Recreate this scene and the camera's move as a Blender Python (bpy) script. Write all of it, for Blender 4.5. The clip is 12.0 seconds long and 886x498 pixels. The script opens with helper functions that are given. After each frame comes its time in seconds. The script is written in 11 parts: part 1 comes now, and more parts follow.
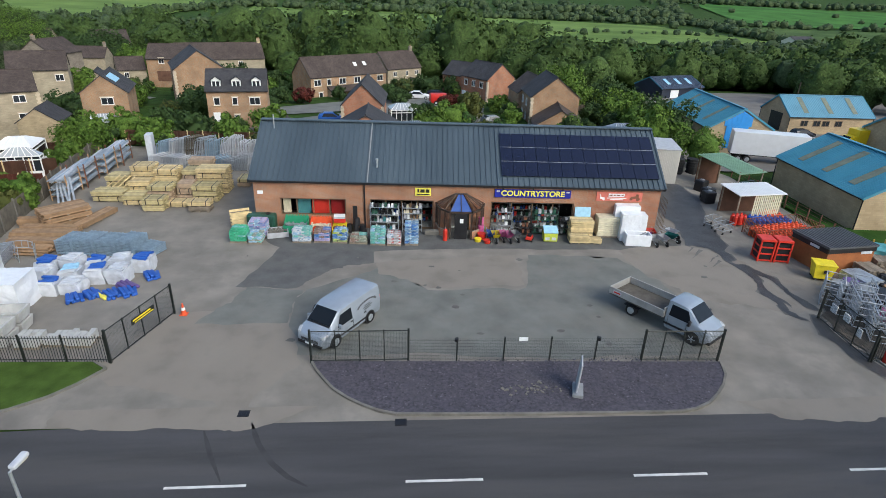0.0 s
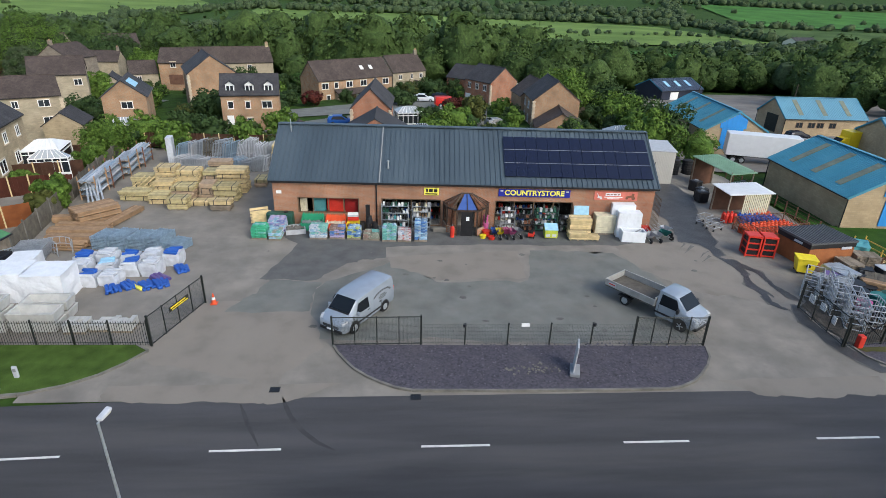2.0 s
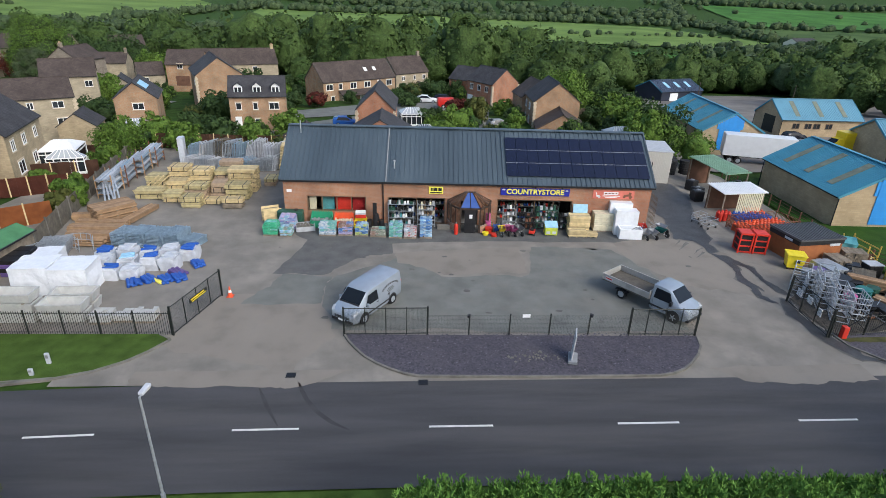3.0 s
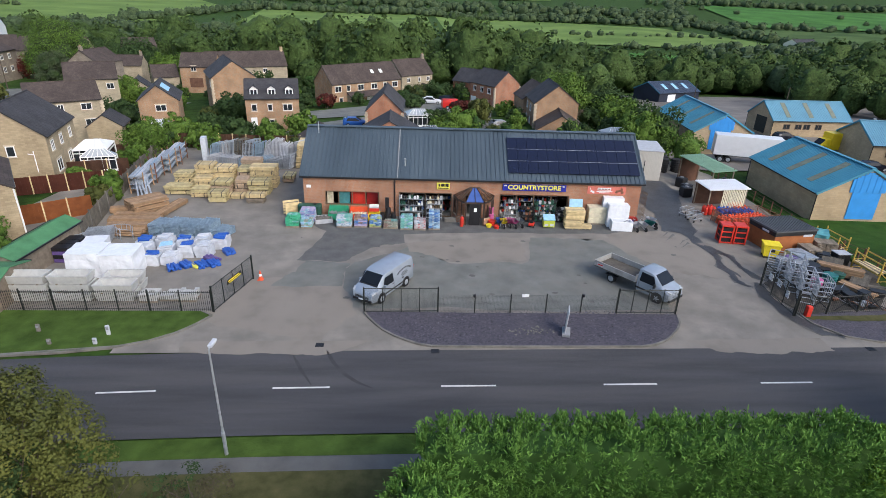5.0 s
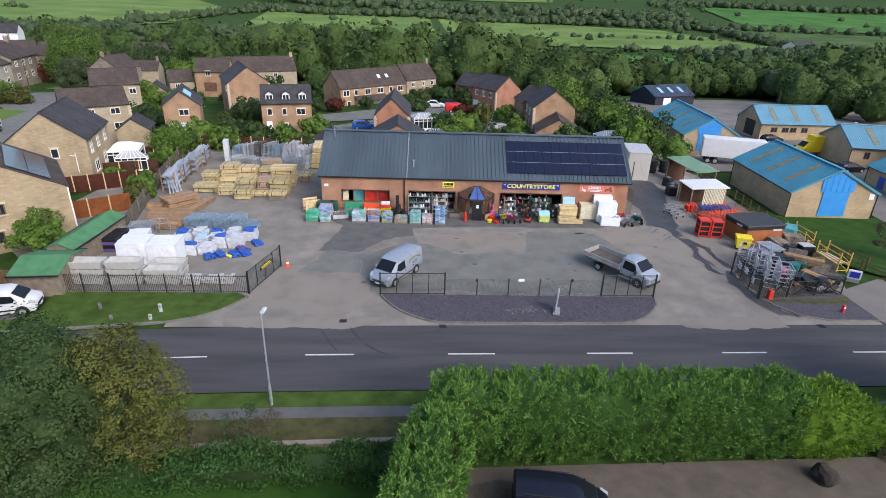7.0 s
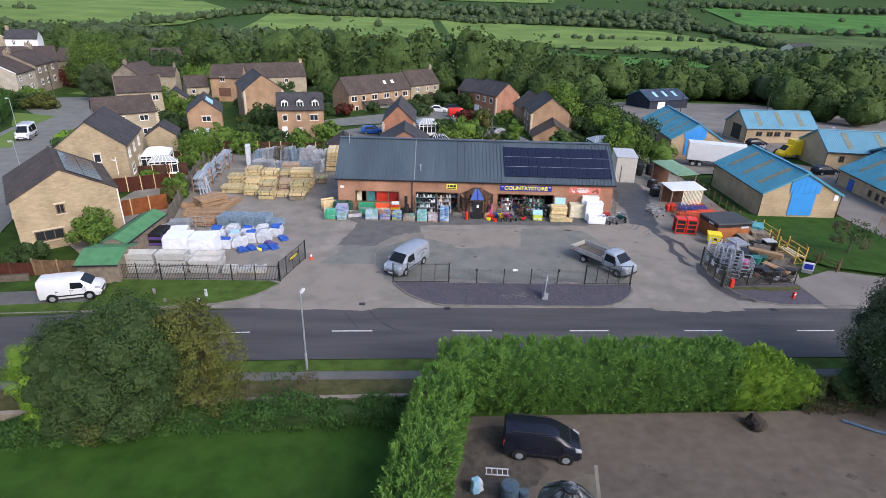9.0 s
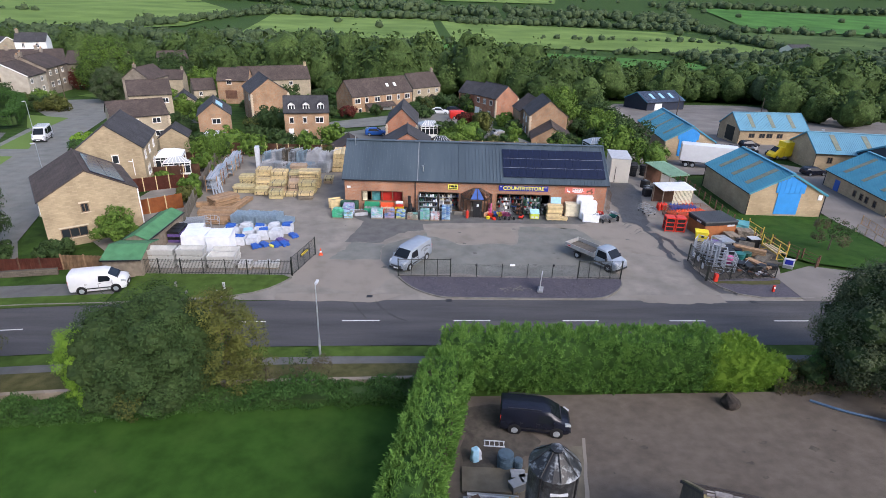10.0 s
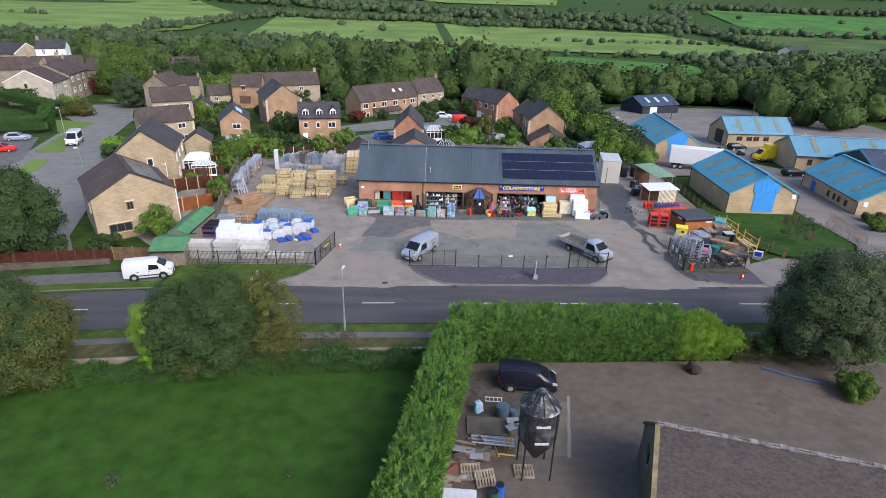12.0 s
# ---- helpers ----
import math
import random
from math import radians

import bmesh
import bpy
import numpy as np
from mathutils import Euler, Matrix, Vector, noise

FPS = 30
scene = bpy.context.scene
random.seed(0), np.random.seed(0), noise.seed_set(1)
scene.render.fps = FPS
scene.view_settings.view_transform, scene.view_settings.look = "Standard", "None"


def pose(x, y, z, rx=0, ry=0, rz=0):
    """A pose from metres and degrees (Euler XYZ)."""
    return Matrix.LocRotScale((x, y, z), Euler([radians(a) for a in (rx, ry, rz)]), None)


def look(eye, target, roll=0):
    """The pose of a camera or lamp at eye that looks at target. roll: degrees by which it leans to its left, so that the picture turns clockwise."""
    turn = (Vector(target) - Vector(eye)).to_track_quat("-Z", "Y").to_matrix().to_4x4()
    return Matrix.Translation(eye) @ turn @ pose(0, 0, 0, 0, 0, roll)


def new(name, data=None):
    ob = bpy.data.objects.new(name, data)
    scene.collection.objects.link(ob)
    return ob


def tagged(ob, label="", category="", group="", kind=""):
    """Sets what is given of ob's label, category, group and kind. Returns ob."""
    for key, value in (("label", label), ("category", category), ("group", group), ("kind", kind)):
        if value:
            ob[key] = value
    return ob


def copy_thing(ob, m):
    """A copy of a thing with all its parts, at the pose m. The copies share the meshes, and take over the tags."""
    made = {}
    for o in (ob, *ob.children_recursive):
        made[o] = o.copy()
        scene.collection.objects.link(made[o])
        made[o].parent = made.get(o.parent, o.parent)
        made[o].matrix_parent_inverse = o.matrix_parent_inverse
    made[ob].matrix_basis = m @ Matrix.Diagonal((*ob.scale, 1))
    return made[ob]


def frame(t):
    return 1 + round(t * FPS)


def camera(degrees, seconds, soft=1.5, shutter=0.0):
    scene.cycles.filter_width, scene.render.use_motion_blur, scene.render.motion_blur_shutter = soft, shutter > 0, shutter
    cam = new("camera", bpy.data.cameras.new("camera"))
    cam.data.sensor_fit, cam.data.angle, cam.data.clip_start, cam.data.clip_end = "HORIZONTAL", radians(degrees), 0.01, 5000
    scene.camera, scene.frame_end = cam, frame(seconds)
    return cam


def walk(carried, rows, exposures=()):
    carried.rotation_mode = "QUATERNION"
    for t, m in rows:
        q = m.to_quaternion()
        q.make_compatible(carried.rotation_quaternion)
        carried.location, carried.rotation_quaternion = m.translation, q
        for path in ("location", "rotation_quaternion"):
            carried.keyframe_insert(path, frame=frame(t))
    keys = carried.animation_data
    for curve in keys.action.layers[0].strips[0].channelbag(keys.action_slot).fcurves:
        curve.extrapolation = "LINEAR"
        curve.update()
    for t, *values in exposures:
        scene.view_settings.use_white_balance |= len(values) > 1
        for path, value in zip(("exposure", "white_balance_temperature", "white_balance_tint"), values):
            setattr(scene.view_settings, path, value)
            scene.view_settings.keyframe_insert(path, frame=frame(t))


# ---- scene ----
cam = camera(76.5, 12.0, 0.85)
PATH = [
    (0, (-3.061, -15.971, 17.114), (-2.924, -14.155, 16.286), 1.9),
    (0.5, (-3.197, -16.559, 17.3), (-3.062, -14.743, 16.473), 1.8),
    (1, (-3.341, -17.244, 17.523), (-3.208, -15.428, 16.696), 1.8),
    (1.5, (-3.492, -17.919, 17.717), (-3.361, -16.102, 16.891), 1.8),
    (2, (-3.654, -18.683, 17.94), (-3.525, -16.866, 17.114), 1.8),
    (2.5, (-3.837, -19.528, 18.166), (-3.71, -17.711, 17.34), 1.8),
    (3, (-4.02, -20.431, 18.395), (-3.895, -18.614, 17.57), 1.8),
    (5, (-4.75, -24.65, 19.396), (-4.631, -22.832, 18.57), 1.8),
    (5.5, (-4.943, -25.85, 19.676), (-4.825, -24.032, 18.851), 1.8),
    (6, (-5.11, -27.077, 20.028), (-4.994, -25.258, 19.203), 1.8),
    (6.5, (-5.267, -28.394, 20.423), (-5.152, -26.575, 19.598), 1.8),
    (7, (-5.406, -29.821, 20.858), (-5.293, -28.002, 20.035), 1.8),
    (9, (-6.012, -36.015, 23.133), (-5.905, -34.196, 22.308), 1.8),
    (9.5, (-6.168, -37.584, 23.634), (-6.062, -35.765, 22.809), 1.8),
    (10, (-6.31, -39.169, 24.167), (-6.205, -37.349, 23.342), 1.8),
    (10.5, (-6.481, -40.855, 24.731), (-6.378, -39.036, 23.906), 1.8),
    (11, (-6.681, -42.492, 25.263), (-6.58, -40.673, 24.439), 1.8),
    (11.5, (-6.906, -44.09, 25.773), (-6.806, -42.271, 24.948), 1.8),
    (12, (-7.1, -45.722, 26.196), (-7.002, -43.901, 25.374), 1.7),
]
walk(cam, [(t, look(eye, target, roll)) for t, eye, target, roll in PATH], [(0, 0.62, 6300, 5), (6, 0.76, 6300, 12), (12, 0.93, 6250, 16)])

# ---- world, sun, light ----
SUN_DIR = Vector((0.50, -0.62, 0.62)).normalized()
world = bpy.data.worlds.new("sky")
scene.world = world
world.use_nodes = True
wn = world.node_tree.nodes
sky = wn.new("ShaderNodeTexSky")
sky.sky_type = "NISHITA"
sky.sun_disc = False
sky.sun_elevation = math.asin(SUN_DIR.z)
sky.sun_rotation = math.atan2(SUN_DIR.x, SUN_DIR.y)
sky.air_density, sky.dust_density = 1.0, 2.5
wn["Background"].inputs[1].default_value = 0.15
world.node_tree.links.new(sky.outputs[0], wn["Background"].inputs[0])
sun_data = bpy.data.lights.new("sun", "SUN")
sun_data.energy, sun_data.angle, sun_data.color = 1.2, radians(32), (1.0, 0.965, 0.92)
sun_lamp = new("sun", sun_data)
sun_lamp.matrix_world = look(SUN_DIR * 100, (0, 0, 0))




# ---- materials ----
def rgb(c):
    return (c[0], c[1], c[2], 1.0)


def pbr(name, col, rough=0.8, metal=0.0, var=0.18, scale=1.2, bump=0.15, bscale=25.0, col2=None, stain=0.0, stain_scale=0.25,
        island=0.0, rnd=0.0, spec=0.4, stain_col=None, stretch=None):
    """A surface: base colour broken up by coarse and fine noise, stains, and a fine relief."""
    m = bpy.data.materials.new(name)
    m.use_nodes = True
    nt = m.node_tree
    n, ln = nt.nodes, nt.links.new
    b = n["Principled BSDF"]
    b.inputs["Roughness"].default_value, b.inputs["Metallic"].default_value = rough, metal
    b.inputs["Specular IOR Level"].default_value = spec
    tc = n.new("ShaderNodeTexCoord")
    where = tc.outputs["Object"]
    if stretch:
        mp = n.new("ShaderNodeMapping")
        mp.inputs["Scale"].default_value = stretch
        ln(where, mp.inputs["Vector"])
        where = mp.outputs["Vector"]
    coarse = n.new("ShaderNodeTexNoise")
    coarse.inputs["Scale"].default_value, coarse.inputs["Detail"].default_value = scale, 6
    ln(where, coarse.inputs["Vector"])
    ramp = n.new("ShaderNodeValToRGB")
    lo, hi = ramp.color_ramp.elements
    lo.position, hi.position = 0.32, 0.68
    c2 = col2 or [c * (1 + var) for c in col]
    lo.color, hi.color = rgb([c * (1 - var) for c in col]), rgb(c2)
    ln(coarse.outputs["Fac"], ramp.inputs["Fac"])
    out = ramp.outputs["Color"]
    if stain > 0:
        st = n.new("ShaderNodeTexNoise")
        st.inputs["Scale"].default_value, st.inputs["Detail"].default_value, st.inputs["Roughness"].default_value = stain_scale, 8, 0.65
        ln(where, st.inputs["Vector"])
        sr = n.new("ShaderNodeMapRange")
        sr.inputs["From Min"].default_value, sr.inputs["From Max"].default_value = 0.48, 0.66
        sr.inputs["To Max"].default_value = stain
        ln(st.outputs["Fac"], sr.inputs["Value"])
        mx = n.new("ShaderNodeMix")
        mx.data_type = "RGBA"
        ln(sr.outputs["Result"], mx.inputs["Factor"])
        ln(out, mx.inputs["A"])
        mx.inputs["B"].default_value = rgb(stain_col or [c * 0.45 for c in col])
        out = mx.outputs["Result"]
    for src, amount in (("island", island), ("random", rnd)):
        if amount > 0:
            if src == "island":
                g = n.new("ShaderNodeNewGeometry")
                val = g.outputs["Random Per Island"]
            else:
                g = n.new("ShaderNodeObjectInfo")
                val = g.outputs["Random"]
            mr = n.new("ShaderNodeMapRange")
            mr.inputs["To Min"].default_value, mr.inputs["To Max"].default_value = 1 - amount, 1 + amount
            ln(val, mr.inputs["Value"])
            vm = n.new("ShaderNodeVectorMath")
            vm.operation = "SCALE"
            ln(out, vm.inputs[0])
            ln(mr.outputs["Result"], vm.inputs["Scale"])
            out = vm.outputs["Vector"]
    ln(out, b.inputs["Base Color"])
    if bump > 0:
        fine = n.new("ShaderNodeTexNoise")
        fine.inputs["Scale"].default_value, fine.inputs["Detail"].default_value = bscale, 5
        ln(tc.outputs["Object"], fine.inputs["Vector"])
        bp = n.new("ShaderNodeBump")
        bp.inputs["Strength"].default_value, bp.inputs["Distance"].default_value = bump, 0.05
        ln(fine.outputs["Fac"], bp.inputs["Height"])
        ln(bp.outputs["Normal"], b.inputs["Normal"])
    return m


def coursed(name, cols, mortar, bw, bh, rough=0.85, roof=False, bump=0.4, patch=0.25):
    """Bricks, stone courses or roof tiles of a true size; for walls the courses run along x or y and up z, on roofs along x and down y."""
    m = bpy.data.materials.new(name)
    m.use_nodes = True
    nt = m.node_tree
    n, ln = nt.nodes, nt.links.new
    b = n["Principled BSDF"]
    b.inputs["Roughness"].default_value = rough
    b.inputs["Specular IOR Level"].default_value = 0.3
    tc = n.new("ShaderNodeTexCoord")
    sep = n.new("ShaderNodeSeparateXYZ")
    ln(tc.outputs["Object"], sep.inputs[0])
    comb = n.new("ShaderNodeCombineXYZ")
    if roof:
        ln(sep.outputs["X"], comb.inputs["X"])
        ln(sep.outputs["Y"], comb.inputs["Y"])
    else:
        add = n.new("ShaderNodeMath")
        ln(sep.outputs["X"], add.inputs[0])
        ln(sep.outputs["Y"], add.inputs[1])
        ln(add.outputs[0], comb.inputs["X"])
        ln(sep.outputs["Z"], comb.inputs["Y"])
    br = n.new("ShaderNodeTexBrick")
    br.inputs["Scale"].default_value = 1.0
    br.inputs["Brick Width"].default_value, br.inputs["Row Height"].default_value = bw, bh
    br.inputs["Mortar Size"].default_value = 0.012 if not roof else 0.008
    br.inputs["Color1"].default_value, br.inputs["Color2"].default_value = rgb(cols[0]), rgb(cols[1])
    br.inputs["Mortar"].default_value = rgb(mortar)
    ln(comb.outputs[0], br.inputs["Vector"])
    no = n.new("ShaderNodeTexNoise")
    no.inputs["Scale"].default_value, no.inputs["Detail"].default_value = 0.5, 7
    ln(tc.outputs["Object"], no.inputs["Vector"])
    mr = n.new("ShaderNodeMapRange")
    mr.inputs["From Min"].default_value, mr.inputs["From Max"].default_value = 0.3, 0.7
    mr.inputs["To Min"].default_value, mr.inputs["To Max"].default_value = 1 - patch, 1 + patch
    ln(no.outputs["Fac"], mr.inputs["Value"])
    vm = n.new("ShaderNodeVectorMath")
    vm.operation = "SCALE"
    ln(br.outputs["Color"], vm.inputs[0])
    ln(mr.outputs["Result"], vm.inputs["Scale"])
    ln(vm.outputs["Vector"], b.inputs["Base Color"])
    bp = n.new("ShaderNodeBump")
    bp.inputs["Strength"].default_value, bp.inputs["Distance"].default_value = bump, 0.02
    bp.invert = True
    ln(br.outputs["Fac"], bp.inputs["Height"])
    ln(bp.outputs["Normal"], b.inputs["Normal"])
    return m


def glassy(name, col=(0.02, 0.025, 0.03), rough=0.08):
    m = bpy.data.materials.new(name)
    m.use_nodes = True
    b = m.node_tree.nodes["Principled BSDF"]
    b.inputs["Base Color"].default_value = rgb(col)
    b.inputs["Roughness"].default_value = rough
    b.inputs["Specular IOR Level"].default_value = 0.6
    return m


def foliage(name, dark, light, scale=0.35, warm=None, fine=0.0):
    """Leaves: green that varies from leaf to leaf and from bough to bough."""
    m = bpy.data.materials.new(name)
    m.use_nodes = True
    nt = m.node_tree
    n, ln = nt.nodes, nt.links.new
    b = n["Principled BSDF"]
    b.inputs["Roughness"].default_value = 0.75
    b.inputs["Specular IOR Level"].default_value = 0.12
    tc = n.new("ShaderNodeTexCoord")
    no = n.new("ShaderNodeTexNoise")
    no.inputs["Scale"].default_value, no.inputs["Detail"].default_value = scale, 4
    ln(tc.outputs["Object"], no.inputs["Vector"])
    g = n.new("ShaderNodeNewGeometry")
    mx = n.new("ShaderNodeMath")
    mx.operation = "MULTIPLY_ADD"
    mx.inputs[1].default_value = 0.26
    ln(g.outputs["Random Per Island"], mx.inputs[0])
    mr = n.new("ShaderNodeMapRange")
    mr.inputs["From Min"].default_value, mr.inputs["From Max"].default_value = 0.3, 0.7
    mr.inputs["To Max"].default_value = 0.6
    ln(no.outputs["Fac"], mr.inputs["Value"])
    ln(mr.outputs["Result"], mx.inputs[2])
    ramp = n.new("ShaderNodeValToRGB")
    lo, hi = ramp.color_ramp.elements
    lo.color, hi.color = rgb(dark), rgb(light)
    if warm:
        hi.position = 0.75
        e = ramp.color_ramp.elements.new(1.0)
        e.color = rgb(warm)
    ln(mx.outputs[0], ramp.inputs["Fac"])
    ln(ramp.outputs["Color"], b.inputs["Base Color"])
    if fine:
        fn = n.new("ShaderNodeTexNoise")
        fn.inputs["Scale"].default_value, fn.inputs["Detail"].default_value, fn.inputs["Roughness"].default_value = fine, 6, 0.7
        ln(tc.outputs["Object"], fn.inputs["Vector"])
        fm = n.new("ShaderNodeMapRange")
        fm.inputs["From Min"].default_value, fm.inputs["From Max"].default_value = 0.32, 0.68
        fm.inputs["To Min"].default_value, fm.inputs["To Max"].default_value = 0.40, 1.60
        ln(fn.outputs["Fac"], fm.inputs["Value"])
        vm = n.new("ShaderNodeVectorMath")
        vm.operation = "SCALE"
        ln(ramp.outputs["Color"], vm.inputs[0])
        ln(fm.outputs["Result"], vm.inputs["Scale"])
        ln(vm.outputs["Vector"], b.inputs["Base Color"])
        bp = n.new("ShaderNodeBump")
        bp.inputs["Strength"].default_value, bp.inputs["Distance"].default_value = 0.8, 0.5 / fine
        ln(fn.outputs["Fac"], bp.inputs["Height"])
        ln(bp.outputs["Normal"], b.inputs["Normal"])
    return m


def grass_mat(name, a, c, scale, worn=None):
    m = pbr(name, a, 0.95, 0, 0.3, scale, 0.9, 9.0, col2=c, stain=0.45, stain_scale=0.13, spec=0.1, stain_col=worn or [v * 0.6 for v in a])
    return m


MAT = {}
MAT["grass"] = grass_mat("grass", (0.030, 0.062, 0.012), (0.048, 0.095, 0.018), 0.6)
MAT["lawn"] = pbr("lush lawn", (0.025, 0.066, 0.010), 0.95, 0, 0.22, 0.7, 0.25, 18, col2=(0.034, 0.084, 0.013), stain=0.38, stain_scale=0.22, spec=0.1, stain_col=(0.044, 0.086, 0.017))
MAT["verge"] = grass_mat("verge grass", (0.055, 0.095, 0.018), (0.075, 0.125, 0.025), 0.9)
MAT["field_a"] = grass_mat("bright pasture", (0.125, 0.205, 0.048), (0.165, 0.245, 0.062), 0.02, worn=(0.11, 0.17, 0.045))
MAT["olive_verge"] = grass_mat("dry verge grass", (0.075, 0.078, 0.030), (0.105, 0.098, 0.042), 1.2, worn=(0.055, 0.070, 0.022))
MAT["leaf_weed"] = foliage("nettles, weeds and shaded hedge body", (0.024, 0.062, 0.014), (0.060, 0.125, 0.030), 0.9)
MAT["field_b"] = grass_mat("green pasture", (0.055, 0.15, 0.03), (0.075, 0.19, 0.04), 0.02)
MAT["field_c"] = grass_mat("dull pasture", (0.06, 0.11, 0.03), (0.09, 0.14, 0.04), 0.02)
MAT["road"] = pbr("road asphalt", (0.058, 0.057, 0.060), 0.85, 0, 0.26, 0.9, 0.5, 45, stain=0.7, stain_scale=0.55, stain_col=(0.084, 0.080, 0.078), stretch=(0.10, 1.0, 1.0))
MAT["paint"] = pbr("road paint", (0.62, 0.62, 0.60), 0.7, 0, 0.15, 6, 0.1, 40, stain=0.3, stain_scale=3)
MAT["yard"] = pbr("worn yard surface", (0.212, 0.193, 0.166), 0.92, 0, 0.20, 0.45, 0.3, 40, stain=0.55, stain_scale=0.35, stain_col=(0.140, 0.129, 0.113))
MAT["patch_dark"] = pbr("dark tarmac patch", (0.100, 0.100, 0.097), 0.9, 0, 0.18, 0.9, 0.3, 50, stain=0.5, stain_scale=0.5, stain_col=(0.135, 0.128, 0.116))
MAT["patch_mid"] = pbr("grey tarmac patch", (0.152, 0.155, 0.140), 0.9, 0, 0.18, 0.6, 0.3, 50, stain=0.6, stain_scale=0.4, stain_col=(0.175, 0.165, 0.145))
MAT["patch_tan"] = pbr("pale concrete patch", (0.222, 0.197, 0.166), 0.92, 0, 0.18, 0.5, 0.3, 45, stain=0.4, stain_scale=0.5, stain_col=(0.15, 0.137, 0.118))
MAT["wet"] = pbr("damp tarmac", (0.048, 0.046, 0.046), 0.5, 0, 0.25, 0.9, 0.2, 40, stain=0.4, stain_scale=0.6, stain_col=(0.10, 0.10, 0.10))
MAT["damp_edge"] = pbr("half dried tarmac", (0.115, 0.108, 0.100), 0.75, 0, 0.25, 1.4, 0.2, 40, stain=0.5, stain_scale=1.1, stain_col=(0.15, 0.14, 0.125))
MAT["dirt"] = pbr("dirt yard", (0.104, 0.087, 0.070), 0.95, 0, 0.15, 1.6, 0.4, 16, stain=0.6, stain_scale=0.36, stain_col=(0.064, 0.051, 0.040), stretch=(0.8, 1.0, 1.0))
MAT["gravelland"] = pbr("gravel lot", (0.17, 0.155, 0.14), 0.95, 0, 0.2, 0.2, 0.4, 8, stain=0.4, stain_scale=0.06)
MAT["slate_chip"] = pbr("purple slate chippings", (0.068, 0.062, 0.078), 0.8, 0, 0.35, 7, 1.0, 22, stain=0.35, stain_scale=0.5, stain_col=(0.11, 0.10, 0.105))
MAT["kerb"] = pbr("concrete kerb", (0.17, 0.16, 0.14), 0.9, 0, 0.2, 1.5, 0.3, 30, stain=0.5, stain_scale=1.0)
MAT["brick"] = coursed("red brown brick", ((0.30, 0.125, 0.062), (0.37, 0.165, 0.085)), (0.30, 0.24, 0.19), 0.225, 0.075)
MAT["brick_tan"] = coursed("tan brick", ((0.30, 0.165, 0.088), (0.36, 0.20, 0.11)), (0.30, 0.25, 0.18), 0.225, 0.075)
MAT["brick_red"] = coursed("orange red brick", ((0.32, 0.115, 0.055), (0.38, 0.15, 0.08)), (0.3, 0.22, 0.17), 0.225, 0.075)
MAT["stone"] = coursed("buff stone", ((0.31, 0.245, 0.155), (0.39, 0.31, 0.20)), (0.30, 0.24, 0.16), 0.42, 0.19, patch=0.2)
MAT["stone_pale"] = coursed("pale stone", ((0.30, 0.255, 0.18), (0.37, 0.315, 0.225)), (0.30, 0.25, 0.19), 0.42, 0.19, patch=0.2)
MAT["stone_dark"] = coursed("weathered stone", ((0.20, 0.17, 0.135), (0.26, 0.22, 0.175)), (0.2, 0.17, 0.14), 0.40, 0.18)
MAT["blockwall"] = coursed("buff block", ((0.36, 0.27, 0.165), (0.42, 0.32, 0.20)), (0.33, 0.26, 0.17), 0.44, 0.215, patch=0.15)
MAT["tile_dark"] = coursed("dark slate tiles", ((0.040, 0.040, 0.045), (0.055, 0.053, 0.057)), (0.025, 0.025, 0.028), 0.30, 0.22, roof=True)
MAT["tile_brown"] = coursed("brown roof tiles", ((0.055, 0.042, 0.038), (0.075, 0.058, 0.050)), (0.032, 0.026, 0.024), 0.30, 0.26, roof=True)
MAT["quoin"] = pbr("pale quoin stone", (0.50, 0.42, 0.31), 0.85, 0, 0.12, 2, 0.2, 20)
MAT["roof_blue"] = pbr("teal blue profiled roof sheet", (0.055, 0.235, 0.335), 0.5, 0, 0.12, 0.5, 0.1, 15, stain=0.3, stain_scale=0.5, stain_col=(0.07, 0.19, 0.25))
MAT["roof_blue_pale"] = pbr("pale blue profiled roof sheet", (0.13, 0.30, 0.40), 0.5, 0, 0.12, 0.5, 0.1, 15, stain=0.3, stain_scale=0.5)
MAT["rooflight"] = pbr("weathered rooflight sheet", (0.17, 0.18, 0.13), 0.6, 0, 0.2, 1.5, 0.1, 15)
MAT["blue_clad"] = pbr("bright blue cladding", (0.035, 0.25, 0.62), 0.45, 0, 0.08, 1, 0.05, 15)
MAT["navy_clad"] = pbr("navy cladding", (0.020, 0.026, 0.045), 0.5, 0, 0.15, 0.6, 0.1, 10)
MAT["navy_roof"] = pbr("navy roof sheet", (0.055, 0.075, 0.115), 0.5, 0, 0.15, 0.4, 0.1, 10)
MAT["store_roof"] = pbr("slate grey metal roof", (0.058, 0.082, 0.104), 0.5, 0.1, 0.14, 0.5, 0.05, 12, stain=0.35, stain_scale=0.5, stain_col=(0.085, 0.108, 0.125), stretch=(1.0, 0.25, 0.25))
MAT["dark_metal"] = pbr("dark green steel", (0.018, 0.022, 0.020), 0.5, 0.2, 0.2, 3, 0.1, 30)
MAT["black"] = pbr("black plastic", (0.012, 0.012, 0.014), 0.5, 0, 0.2, 3, 0.1, 20)
MAT["rubber"] = pbr("tyre rubber", (0.016, 0.016, 0.017), 0.85, 0, 0.2, 5, 0.2, 30)
MAT["galv"] = pbr("galvanised steel", (0.40, 0.43, 0.46), 0.45, 0.55, 0.18, 4, 0.1, 30)
MAT["galv_blue"] = pbr("bluish galvanised mesh", (0.27, 0.36, 0.44), 0.5, 0.3, 0.2, 3, 0.3, 30)
